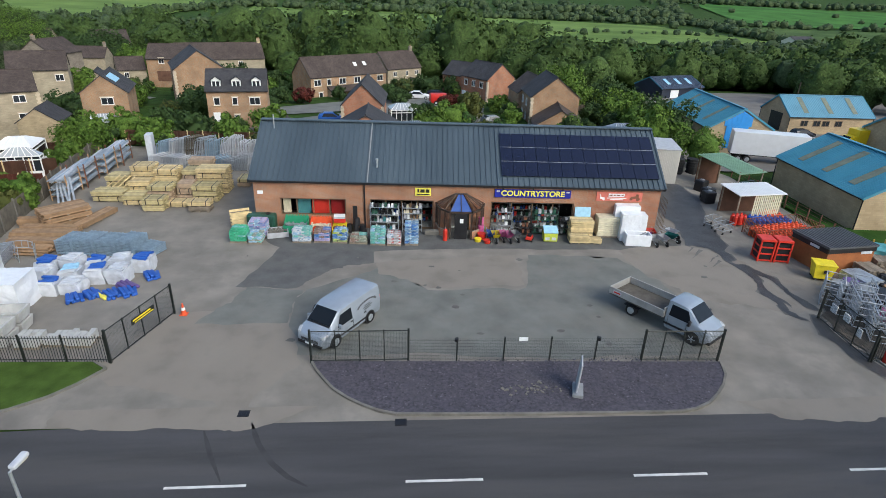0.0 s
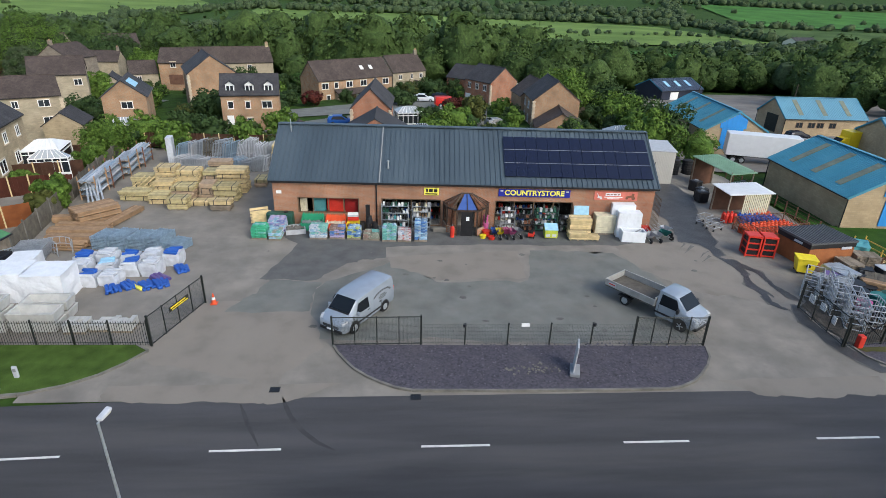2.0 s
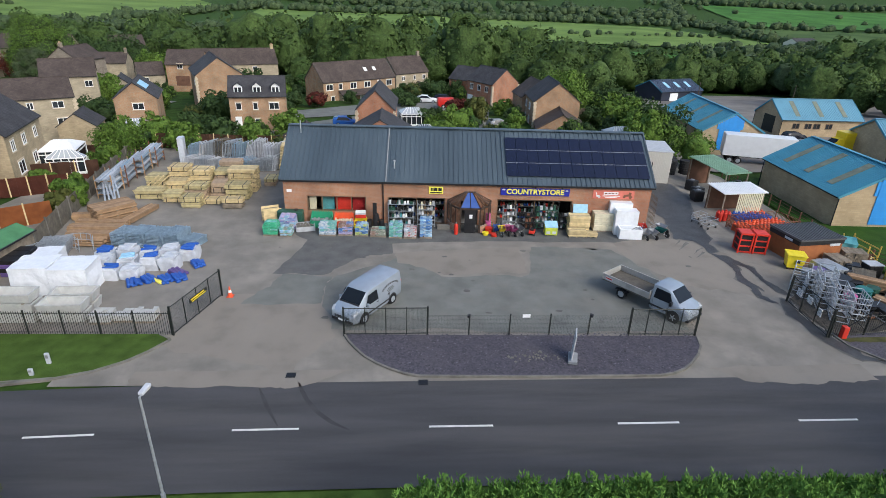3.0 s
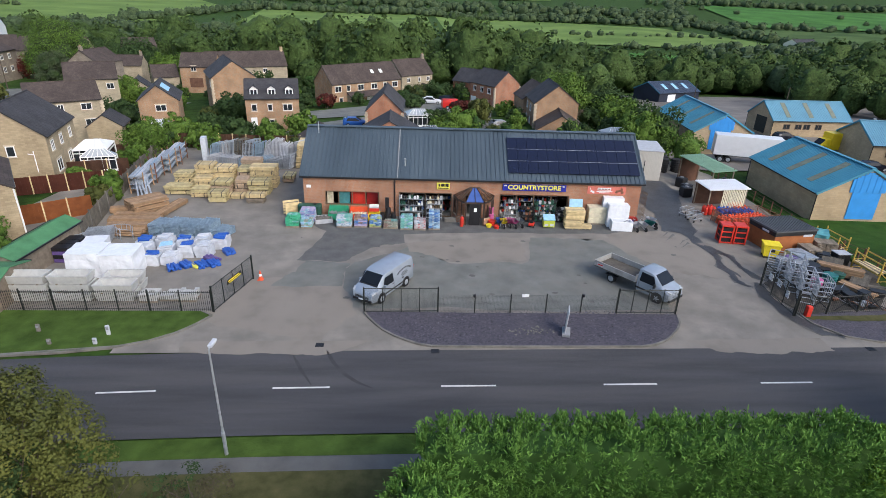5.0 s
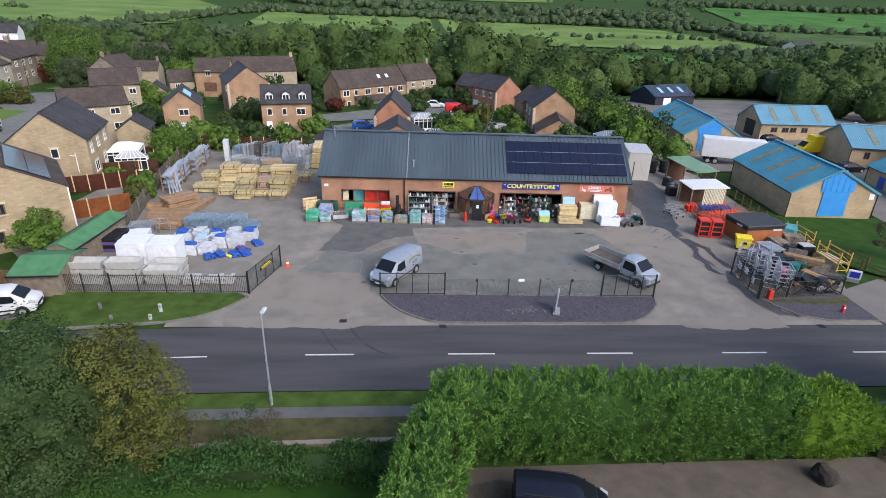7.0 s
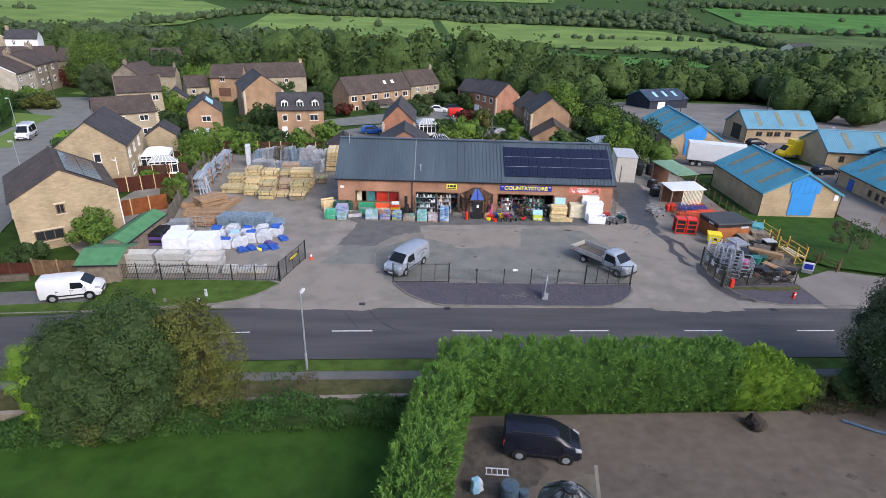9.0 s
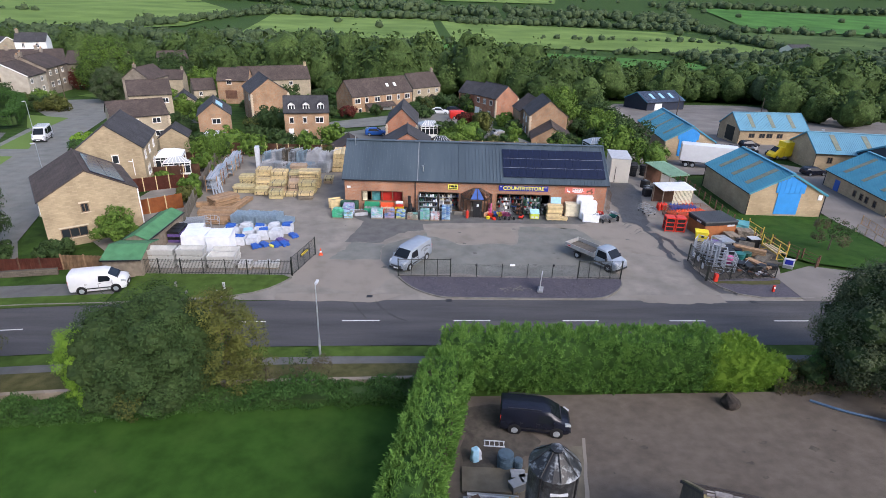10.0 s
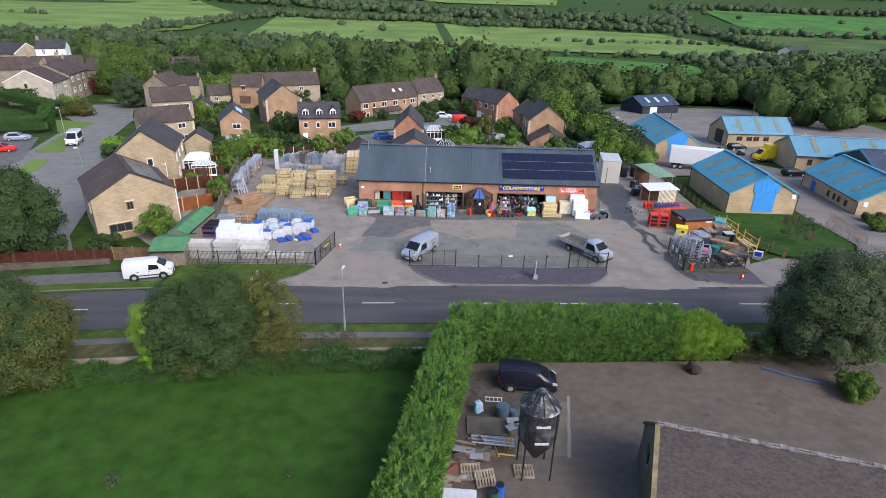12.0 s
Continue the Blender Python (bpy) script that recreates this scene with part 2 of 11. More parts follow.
MAT["white"] = pbr("white paint", (0.72, 0.73, 0.74), 0.5, 0, 0.05, 2, 0.05, 20)
MAT["upvc"] = pbr("white window frame", (0.75, 0.75, 0.74), 0.4, 0, 0.04, 3, 0.0, 20)
MAT["cream_clad"] = pbr("cream profiled cladding", (0.55, 0.53, 0.48), 0.5, 0, 0.06, 1, 0.05, 10, stain=0.2, stain_scale=1)
MAT["wrap"] = pbr("white plastic wrap", (0.70, 0.72, 0.75), 0.38, 0, 0.06, 2.5, 0.5, 7)
MAT["glass"] = glassy("window glass")
MAT["glass_sky"] = glassy("pale conservatory glass", (0.35, 0.38, 0.40), 0.15)
# near black: the unlit depth of the shop put into a colour
MAT["shop_dark"] = pbr("shop interior darkness", (0.035, 0.034, 0.032), 0.9, 0, 0.5, 1.5, 0.0, 10)
MAT["solar"] = pbr("solar cell glass", (0.006, 0.009, 0.028), 0.22, 0, 0.2, 3, 0.0, 10, spec=0.5)
MAT["timber"] = pbr("fresh pine timber", (0.52, 0.41, 0.22), 0.8, 0, 0.18, 2.5, 0.3, 30, island=0.30)
MAT["timber_green"] = pbr("treated green timber", (0.41, 0.345, 0.18), 0.85, 0, 0.2, 2.5, 0.3, 30, island=0.32)
MAT["timber_brown"] = pbr("brown treated timber", (0.29, 0.185, 0.105), 0.85, 0, 0.2, 2.0, 0.3, 30, island=0.25)
MAT["timber_pink"] = pbr("pinkish sawn timber", (0.38, 0.28, 0.19), 0.85, 0, 0.2, 2.5, 0.3, 30, island=0.25)
MAT["fence_grey"] = pbr("dark weathered fence boards", (0.105, 0.092, 0.072), 0.9, 0, 0.25, 2.0, 0.3, 30, island=0.25)
MAT["canopy_blue"] = pbr("faded blue canopy sheet", (0.05, 0.10, 0.30), 0.45, 0, 0.15, 2, 0.1, 10)
MAT["scrap_brown"] = pbr("dirty brown scrap", (0.085, 0.062, 0.050), 0.9, 0, 0.3, 2.5, 0.3, 20)
MAT["drum_blue"] = pbr("dull grey blue plastic", (0.060, 0.095, 0.13), 0.5, 0, 0.2, 3, 0.1, 15)
MAT["stained_concrete"] = pbr("stained farm concrete", (0.135, 0.118, 0.088), 0.92, 0, 0.22, 0.8, 0.3, 30, stain=0.6, stain_scale=0.5, stain_col=(0.085, 0.074, 0.052))
MAT["mud"] = pbr("damp mud", (0.068, 0.057, 0.047), 0.9, 0, 0.3, 3, 0.4, 20)
MAT["dark_dirt"] = pbr("dark trodden dirt", (0.060, 0.052, 0.043), 0.95, 0, 0.3, 1.6, 0.5, 15, stain=0.5, stain_scale=0.8, stain_col=(0.10, 0.088, 0.07))
MAT["porch_wood"] = pbr("dark brown stained timber", (0.045, 0.028, 0.020), 0.55, 0, 0.2, 3, 0.1, 30)
MAT["cabin_roof"] = pbr("dark ribbed roof sheet", (0.085, 0.088, 0.095), 0.55, 0, 0.2, 1, 0.1, 15, stain=0.3, stain_scale=1)
MAT["bed_floor"] = pbr("worn flatbed floor", (0.105, 0.092, 0.075), 0.9, 0, 0.25, 2.5, 0.3, 30, stain=0.4, stain_scale=1.2)
MAT["timber_grey"] = pbr("weathered timber", (0.20, 0.165, 0.125), 0.9, 0, 0.25, 2.5, 0.3, 30, island=0.25)
MAT["rack_yellow"] = pbr("weathered yellow racking paint", (0.50, 0.33, 0.06), 0.6, 0, 0.2, 2, 0.1, 20, stain=0.3, stain_scale=2)
MAT["concrete"] = pbr("cast concrete", (0.44, 0.44, 0.42), 0.9, 0, 0.14, 1.5, 0.3, 25, stain=0.4, stain_scale=0.9, stain_col=(0.25, 0.25, 0.24))
MAT["fence_wood"] = pbr("orange brown fence panel", (0.33, 0.115, 0.040), 0.85, 0, 0.2, 1.2, 0.3, 20, island=0.12)
MAT["fence_red"] = pbr("dark red brown fence panel", (0.125, 0.040, 0.026), 0.85, 0, 0.2, 1.2, 0.3, 20, island=0.12)
MAT["fence_dark"] = pbr("dark brown fence boards", (0.11, 0.055, 0.035), 0.9, 0, 0.25, 1.2, 0.3, 20, island=0.15)
MAT["green_felt"] = pbr("green shed felt", (0.065, 0.19, 0.085), 0.9, 0, 0.15, 1.0, 0.3, 40, stain=0.3, stain_scale=0.7)
MAT["car_silver"] = pbr("silver car paint", (0.36, 0.405, 0.46), 0.26, 0.40, 0.04, 2, 0.0, 10)
MAT["alloy"] = pbr("dull aluminium side boards", (0.40, 0.39, 0.37), 0.5, 0.3, 0.12, 2, 0.1, 20, stain=0.3, stain_scale=1.5)
MAT["lamp_glass"] = pbr("clear headlamp", (0.42, 0.44, 0.45), 0.15, 0.2, 0.1, 6, 0.0, 10)
MAT["car_glass"] = glassy("tinted car glass", (0.010, 0.013, 0.017), 0.05)
MAT["car_glass"].node_tree.nodes["Principled BSDF"].inputs["Specular IOR Level"].default_value = 0.28
MAT["car_white"] = pbr("white car paint", (0.62, 0.63, 0.65), 0.3, 0, 0.04, 2, 0.0, 10)
MAT["car_navy"] = pbr("black blue car paint", (0.010, 0.012, 0.022), 0.25, 0.1, 0.1, 2, 0.0, 10)
MAT["car_red"] = pbr("red car paint", (0.50, 0.02, 0.015), 0.3, 0, 0.05, 2, 0.0, 10)
MAT["car_blue"] = pbr("blue car paint", (0.02, 0.10, 0.38), 0.3, 0.1, 0.05, 2, 0.0, 10)
MAT["car_yellow"] = pbr("yellow van paint", (0.80, 0.56, 0.02), 0.4, 0, 0.05, 2, 0.0, 10)
MAT["tan_wood"] = pbr("rusty orange cabin board", (0.30, 0.105, 0.035), 0.8, 0, 0.2, 1.2, 0.2, 20, stain=0.3, stain_scale=1)
for key, col in (("red", (0.55, 0.035, 0.02)), ("orange_red", (0.66, 0.09, 0.03)), ("blue", (0.02, 0.09, 0.38)), ("sign_blue", (0.012, 0.02, 0.26)),
                 ("yellow", (0.75, 0.60, 0.03)), ("green", (0.03, 0.27, 0.14)), ("teal", (0.08, 0.28, 0.30)), ("pale_blue", (0.30, 0.52, 0.68)),
                 ("pink", (0.46, 0.10, 0.25)), ("dark_green", (0.02, 0.075, 0.05)), ("sign_yellow", (0.80, 0.72, 0.10)), ("sign_red", (0.58, 0.16, 0.12)),
                 ("purple", (0.11, 0.07, 0.22)), ("brown", (0.13, 0.085, 0.05)), ("cream", (0.62, 0.57, 0.42)), ("grey", (0.23, 0.24, 0.25)),
                 ("sack_white", (0.47, 0.49, 0.53)), ("sack_grey", (0.40, 0.41, 0.43)), ("rust", (0.16, 0.07, 0.04)), ("lime", (0.45, 0.52, 0.06)), ("dark_teal", (0.015, 0.13, 0.12)), ("dull_red", (0.30, 0.015, 0.015))):
    MAT[key] = pbr(key.replace("_", " ") + " coating", col, 0.5, 0, 0.12, 3, 0.12, 14)
MAT["leaf_wood"] = foliage("woodland leaves", (0.028, 0.050, 0.014), (0.058, 0.094, 0.025), 0.07, warm=(0.110, 0.138, 0.038), fine=1.7)
# paler and bluer than the near wood: distance haze mixed into the leaf colour
MAT["leaf_far"] = foliage("hazed distant woodland leaves", (0.038, 0.062, 0.030), (0.072, 0.102, 0.044), 0.03, fine=0.8)
MAT["leaf_hedge"] = foliage("conifer hedge sprays", (0.042, 0.105, 0.019), (0.160, 0.300, 0.060), 1.1)
MAT["leaf_lime"] = foliage("lime conifer sprays", (0.075, 0.160, 0.016), (0.205, 0.330, 0.042), 1.1)
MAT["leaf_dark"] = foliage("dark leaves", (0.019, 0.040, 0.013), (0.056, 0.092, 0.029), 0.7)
# darker than any crown's leaves: shade within the boughs put into the colour
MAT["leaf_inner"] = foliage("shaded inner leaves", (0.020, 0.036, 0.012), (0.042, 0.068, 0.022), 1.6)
MAT["leaf_grey"] = foliage("grey green leaves", (0.036, 0.050, 0.026), (0.090, 0.112, 0.056), 0.7)
MAT["leaf_autumn"] = foliage("yellowing leaves", (0.044, 0.055, 0.016), (0.092, 0.100, 0.026), 0.6, warm=(0.108, 0.100, 0.026))
MAT["leaf_gold"] = foliage("golden leaves", (0.060, 0.070, 0.017), (0.120, 0.126, 0.030), 0.6)
MAT["leaf_twig"] = foliage("dry brown leaves", (0.055, 0.048, 0.028), (0.095, 0.082, 0.045), 0.8)
MAT["leaf_bright"] = foliage("bright garden leaves", (0.052, 0.100, 0.017), (0.12, 0.19, 0.034), 0.6, fine=3.0)
MAT["leaf_red"] = foliage("copper leaves", (0.05, 0.014, 0.012), (0.12, 0.03, 0.02), 0.5)
MAT["shelter_green"] = pbr("pale green roof sheet", (0.20, 0.33, 0.22), 0.6, 0, 0.1, 1, 0.1, 15)
MAT["old_slate"] = pbr("old worn roof slates", (0.046, 0.037, 0.036), 0.85, 0, 0.30, 4.0, 0.5, 14, col2=(0.066, 0.054, 0.051), stain=0.45, stain_scale=1.1, stain_col=(0.080, 0.068, 0.056), stretch=(1.0, 2.2, 1.0))
MAT["gable_stone"] = coursed("dark gable stone", ((0.085, 0.072, 0.058), (0.125, 0.105, 0.080)), (0.07, 0.06, 0.05), 0.40, 0.18)
MAT["old_coping"] = pbr("dull mossy coping stone", (0.175, 0.145, 0.075), 0.9, 0, 0.3, 2.5, 0.4, 18, stain=0.6, stain_scale=1.6, stain_col=(0.09, 0.075, 0.05))
MAT["ridge_stone"] = pbr("pale lichened ridge stone", (0.20, 0.185, 0.175), 0.9, 0, 0.35, 3.0, 0.4, 18, stain=0.7, stain_scale=2.2, stain_col=(0.11, 0.09, 0.09), rnd=0.3)
MAT["bale"] = pbr("dark mouldy heap", (0.030, 0.024, 0.020), 0.9, 0, 0.4, 3.0, 0.5, 14, stain=0.5, stain_scale=2.0, stain_col=(0.07, 0.05, 0.035))
MAT["old_render"] = pbr("weathered cream render", (0.40, 0.36, 0.30), 0.9, 0, 0.15, 0.8, 0.2, 20, stain=0.4, stain_scale=0.5, stain_col=(0.30, 0.27, 0.22))
MAT["fence_new"] = pbr("tan woven fence panel", (0.26, 0.165, 0.095), 0.85, 0, 0.25, 2.0, 0.3, 24, island=0.2)
MAT["pipe_blue"] = pbr("dull blue pipe", (0.05, 0.10, 0.17), 0.5, 0, 0.1, 3, 0.0, 10)


def printed(name, col, ink):
    """Plastic sacks with blocks of print in a second colour, each sack a little different."""
    m = pbr(name, col, 0.38, 0, 0.12, 3, 0.35, 9, rnd=0.16, spec=0.5)
    n, ln = m.node_tree.nodes, m.node_tree.links.new
    b = n["Principled BSDF"]
    was = b.inputs["Base Color"].links[0].from_socket
    tc = n.new("ShaderNodeTexCoord")
    vo = n.new("ShaderNodeTexVoronoi")
    vo.distance = "CHEBYCHEV"
    vo.inputs["Scale"].default_value = 6.5
    ln(tc.outputs["Object"], vo.inputs["Vector"])
    sep = n.new("ShaderNodeSeparateColor")
    ln(vo.outputs["Color"], sep.inputs[0])
    mr = n.new("ShaderNodeMapRange")
    mr.inputs["From Min"].default_value, mr.inputs["From Max"].default_value = 0.55, 0.60
    mr.inputs["To Max"].default_value = 0.85
    ln(sep.outputs[0], mr.inputs["Value"])
    mx = n.new("ShaderNodeMix")
    mx.data_type = "RGBA"
    ln(mr.outputs["Result"], mx.inputs["Factor"])
    ln(was, mx.inputs["A"])
    mx.inputs["B"].default_value = rgb(ink)
    ln(mx.outputs["Result"], b.inputs["Base Color"])
    return m


MAT["bark"] = pbr("bark", (0.085, 0.068, 0.05), 0.95, 0, 0.3, 4, 0.8, 20)


# ---- building blocks ----
def box(bm, cx, cy, cz, sx, sy, sz, rz=0.0, rx=0.0, ry=0.0, bevel=0.0):
    """A box of that size round its centre, turned by degrees, added to bm."""
    r = bmesh.ops.create_cube(bm, size=1.0, matrix=pose(cx, cy, cz, rx, ry, rz) @ Matrix.Diagonal((sx, sy, sz, 1)))
    if bevel > 0:
        ed = {e for v in r["verts"] for e in v.link_edges}
        bmesh.ops.bevel(bm, geom=list(ed), offset=bevel, segments=2, affect="EDGES", profile=0.5)
    return bm


def cyl(bm, cx, cy, z0, r, h, seg=12, r2=None, axis="z", rz=0.0):
    turn = {"z": (0, 0, rz), "x": (0, 90, rz), "y": (90, 0, rz)}[axis]
    off = {"z": (0, 0, h / 2), "x": (0, 0, 0), "y": (0, 0, 0)}[axis]
    bmesh.ops.create_cone(bm, cap_ends=True, segments=seg, radius1=r, radius2=r if r2 is None else r2, depth=h,
                          matrix=pose(cx + off[0], cy + off[1], z0 + off[2], *turn))
    return bm


def tube(bm, a, b, r, seg=6, r2=None):
    """A bar from a to b."""
    a, b = Vector(a), Vector(b)
    d = b - a
    q = d.to_track_quat("Z", "Y").to_matrix().to_4x4()
    bmesh.ops.create_cone(bm, cap_ends=True, segments=seg, radius1=r, radius2=r if r2 is None else r2, depth=d.length,
                          matrix=Matrix.Translation((a + b) / 2) @ q)
    return bm


def prism(bm, pts, y0, y1):
    """A profile in x, z drawn out from y0 to y1."""
    f = [bm.verts.new((x, y0, z)) for x, z in pts]
    g = [bm.verts.new((x, y1, z)) for x, z in pts]
    k = len(pts)
    bm.faces.new(f)
    bm.faces.new(g[::-1])
    for i in range(k):
        bm.faces.new((f[i], g[i], g[(i + 1) % k], f[(i + 1) % k]))
    bmesh.ops.recalc_face_normals(bm, faces=bm.faces)
    return bm


def part(name, bm, material, parent=None, label="", smooth=False):
    me = bpy.data.meshes.new(name)
    bm.to_mesh(me)
    bm.free()
    me.materials.append(material)
    if smooth:
        me.polygons.foreach_set("use_smooth", [True] * len(me.polygons))
        me.set_sharp_from_angle(angle=radians(smooth if smooth > 1 else 180))
    ob = new(name, me)
    if parent is not None:
        ob.parent = parent
    if label:
        tagged(ob, label)
    return ob


def share(name, mesh, m, parent=None):
    ob = new(name, mesh)
    ob.matrix_basis = m
    if parent is not None:
        ob.parent = parent
    return ob


def thing(name, x, y, z=0.0, rz=0.0, label="", category="", group="", kind=""):
    ob = new(name)
    ob.empty_display_size = 0.2
    ob.matrix_basis = pose(x, y, z, 0, 0, rz)
    return tagged(ob, label, category, group, kind)


def B():
    return bmesh.new()


def smoothstep(a, b, v):
    t = min(1.0, max(0.0, (v - a) / (b - a)))
    return t * t * (3 - 2 * t)


def land(x, y):
    """Height of the ground: level by the road, falling to a wooded valley, rising to far pastures."""
    a = smoothstep(24, 38, x)
    yy = min(y, 170.0)
    z = -1.5 * a * smoothstep(8, 28, y) - 0.035 * max(0.0, yy - 48) - 0.02 * a * max(0.0, yy - 30)
    z -= 7.5 * smoothstep(150, 250, y)
    if y > 330:
        z += 0.011 * (y - 330) + 0.05 * max(0.0, y - 950)
        z += 7.0 * smoothstep(-50, -450, x) * smoothstep(330, 700, y)
        z += 4.0 * (noise.noise((x / 420, y / 420, 3.1))) * smoothstep(330, 900, y)
    return z


def drape(name, pts, material, lift=0.02, step=4.0, label="", category="", kind="structure", follow=True):
    """A sheet with that outline, laid over the land."""
    bm = B()
    bm.faces.new([bm.verts.new((x, y, 0)) for x, y in pts])
    if follow:
        for ax in (0, 1):
            lo, hi = min(p[ax] for p in pts), max(p[ax] for p in pts)
            v = math.floor(lo / step) * step + step
            while v < hi:
                no = (1, 0, 0) if ax == 0 else (0, 1, 0)
                co = (v, 0, 0) if ax == 0 else (0, v, 0)
                bmesh.ops.bisect_plane(bm, geom=list(bm.verts) + list(bm.edges) + list(bm.faces), plane_co=co, plane_no=no)
                v += step
        for v in bm.verts:
            v.co.z = land(v.co.x, v.co.y) + lift
    else:
        for v in bm.verts:
            v.co.z = lift
    bmesh.ops.triangulate(bm, faces=bm.faces)
    bmesh.ops.recalc_face_normals(bm, faces=bm.faces)
    if sum(f.normal.z for f in bm.faces) < 0:
        bmesh.ops.reverse_faces(bm, faces=bm.faces)
    ob = part(name, bm, material)
    return tagged(ob, label, category, "", kind)


def blob(pts, rough=0.25, n=9):
    """An outline with its sides broken up unevenly."""
    out = []
    for i, p in enumerate(pts):
        q = pts[(i + 1) % len(pts)]
        for k in range(n):
            f = k / n
            x, y = p[0] + (q[0] - p[0]) * f, p[1] + (q[1] - p[1]) * f
            out.append((x + (noise.noise((x * 0.9, y * 0.9, 0.5)) + 0.6 * noise.noise((x * 3.1, y * 3.1, 2.5))) * rough, y + (noise.noise((x * 0.9, y * 0.9, 7.5)) + 0.6 * noise.noise((x * 3.1, y * 3.1, 4.5))) * rough))
    return out


# ---- ground ----
def ground_sheet():
    xs = [-2600, -1900, -1400, -1050, -800, -600, -460, -360, -290] + [-240 + 12 * i for i in range(21)] + [4 + 4 * i for i in range(25)] + [112, 124, 140, 160, 184, 210, 240, 290, 360, 460, 600, 800, 1050, 1400, 1900, 2600]
    ys = [-400, -200, -120] + [-80 + 10 * i for i in range(8)] + [4 * i for i in range(40)] + [160 + 10 * i for i in range(22)] + [390 + 40 * i for i in range(10)] + [850, 1000, 1200, 1500, 1900, 2400, 3000, 3800]
    me = bpy.data.meshes.new("ground")
    vs = [(x, y, land(x, y) - 0.10) for y in ys for x in xs]
    k = len(xs)
    fs = [(j * k + i, j * k + i + 1, j * k + k + i + 1, j * k + k + i) for j in range(len(ys) - 1) for i in range(k - 1)]
    me.from_pydata(vs, [], fs)
    me.materials.append(MAT["grass"])
    me.polygons.foreach_set("use_smooth", [True] * len(me.polygons))
    tagged(new("ground", me), "green grassy ground reaching to the hills", "ground", kind="structure")


def road_mid(x):
    return -1.5 * ((x + 8) / 30) ** 2 * (x < -8) if x > -60 else -1.5 * (52 / 30) ** 2 - (-60 - x) * 0.17


ground_sheet()
RX = [-140, -110, -90, -75] + [-60 + 6 * i for i in range(34)]
drape("road", [(x, road_mid(x) - 3.52) for x in RX] + [(x, road_mid(x) + 3.40) for x in RX[::-1]], MAT["road"], 0.015, 8,
      "dark grey asphalt road with dashed white centre line", "road")
drape("footway", [(x, road_mid(x) - 5.78) for x in RX] + [(x, road_mid(x) - 4.9) for x in RX[::-1]], MAT["patch_dark"], 0.02, 8, "narrow dark tarmac footway", "pavement")
drape("verge", [(x, road_mid(x) - 4.9) for x in RX] + [(x, road_mid(x) - 3.62) for x in RX[::-1]], MAT["verge"], 0.03, 8, "strip of mown roadside grass", "verge")
drape("rough_verge", [(x, road_mid(x) - 7.9) for x in RX] + [(x, road_mid(x) - 5.78) for x in RX[::-1]], MAT["olive_verge"], 0.015, 8, "dry olive grass between footway and wall", "verge")


def strip(name, pts, w, h, material, label, category, z0=-0.05, kind="structure", closed=False):
    """A kerb or low wall along a line: w wide, its top h above the ground."""
    bm = B()
    k = len(pts)
    for i in range(k - (0 if closed else 1)):
        a, b = Vector(pts[i]), Vector(pts[(i + 1) % k])
        n = max(1, round((b - a).length / 0.92))
        ang = math.degrees(math.atan2(b.y - a.y, b.x - a.x))
        for j in range(n):
            c = a.lerp(b, (j + 0.5) / n)
            box(bm, c.x, c.y, land(c.x, c.y) + (z0 + h) / 2, (b - a).length / n - 0.012, w, h - z0, ang)
    return tagged(part(name, bm, material), label, category, "", kind)


# road marks: three metre dashes, six metre gaps
dash = B()
box(dash, 0, 0, 0.021, 3.0, 0.12, 0.006)
dash_mesh = None
for i in range(-7, 12):
    cx = -1.5 + 9 * i
    if dash_mesh is None:
        d = part("road_dash", dash, MAT["paint"])
        dash_mesh = d.data
    else:
        d = new("road_dash", dash_mesh)
    d.matrix_basis = pose(cx, road_mid(cx), 0, 0, 0, math.degrees(math.atan2(road_mid(cx + 1) - road_mid(cx - 1), 2)))
    tagged(d, "worn white painted dash on the asphalt", "road marking", "centre line dashes", "structure")

# yard and its patches
YARD = [(-42, 18), (-32, 8.2), (-18.4, 8.0), (-17.5, 7.5), (-18.5, 6.6), (-19.3, 5.6), (-20.4, 4.7), (-22, 4.0), (-22, 3.3), (-10, 3.3), (32, 3.3), (30, 6), (29.5, 8),
        (32.6, 14), (32.8, 21), (34.2, 31), (35.4, 46), (30, 56), (-38, 50)]
drape("yard", YARD, MAT["yard"], 0.0, 3, "worn pale grey concrete and tarmac yard", "yard")
drape("tarmac_patch", blob([(-14.7, 11.6), (-9.6, 11.4), (-9.4, 15.2), (-12.8, 15.6), (-13.4, 14.3)], 0.3), MAT["patch_mid"], 0.010, 5, "grey tarmac repair in the yard", "patch", follow=False)
drape("tarmac_patch", blob([(-13.6, 15.6), (-9.8, 15.6), (-8.0, 18.2), (-5.2, 19.4), (-5.0, 23.9), (-11.5, 23.9)], 0.3), MAT["patch_dark"], 0.014, 5, "dark tarmac repair by the pallets", "patch", follow=False)
drape("tarmac_patch", blob([(-9.6, 8.4), (13.2, 8.0), (14.6, 13.5), (12.5, 20.2), (6.0, 20.6), (4.8, 15.6), (-1.5, 15.3), (-4.8, 18.5), (-9.4, 14.8)], 0.4), MAT["patch_mid"], 0.006, 5,
      "large grey tarmac area in the yard", "patch", follow=False)
drape("concrete_patch", blob([(-5.0, 19.2), (5.0, 20.5), (4.7, 16.0), (-1.2, 15.6), (-4.6, 17.6)], 0.25), MAT["patch_tan"], 0.012, 5, "pale brown concrete patch", "patch", follow=False)
drape("concrete_patch", blob([(12.8, 21.5), (18.5, 22.5), (24.5, 15.5), (21.2, 12.0), (15.0, 14.2), (13.0, 18.5)], 0.4), MAT["patch_tan"], 0.012, 5, "pale brown concrete patch", "patch", follow=False)
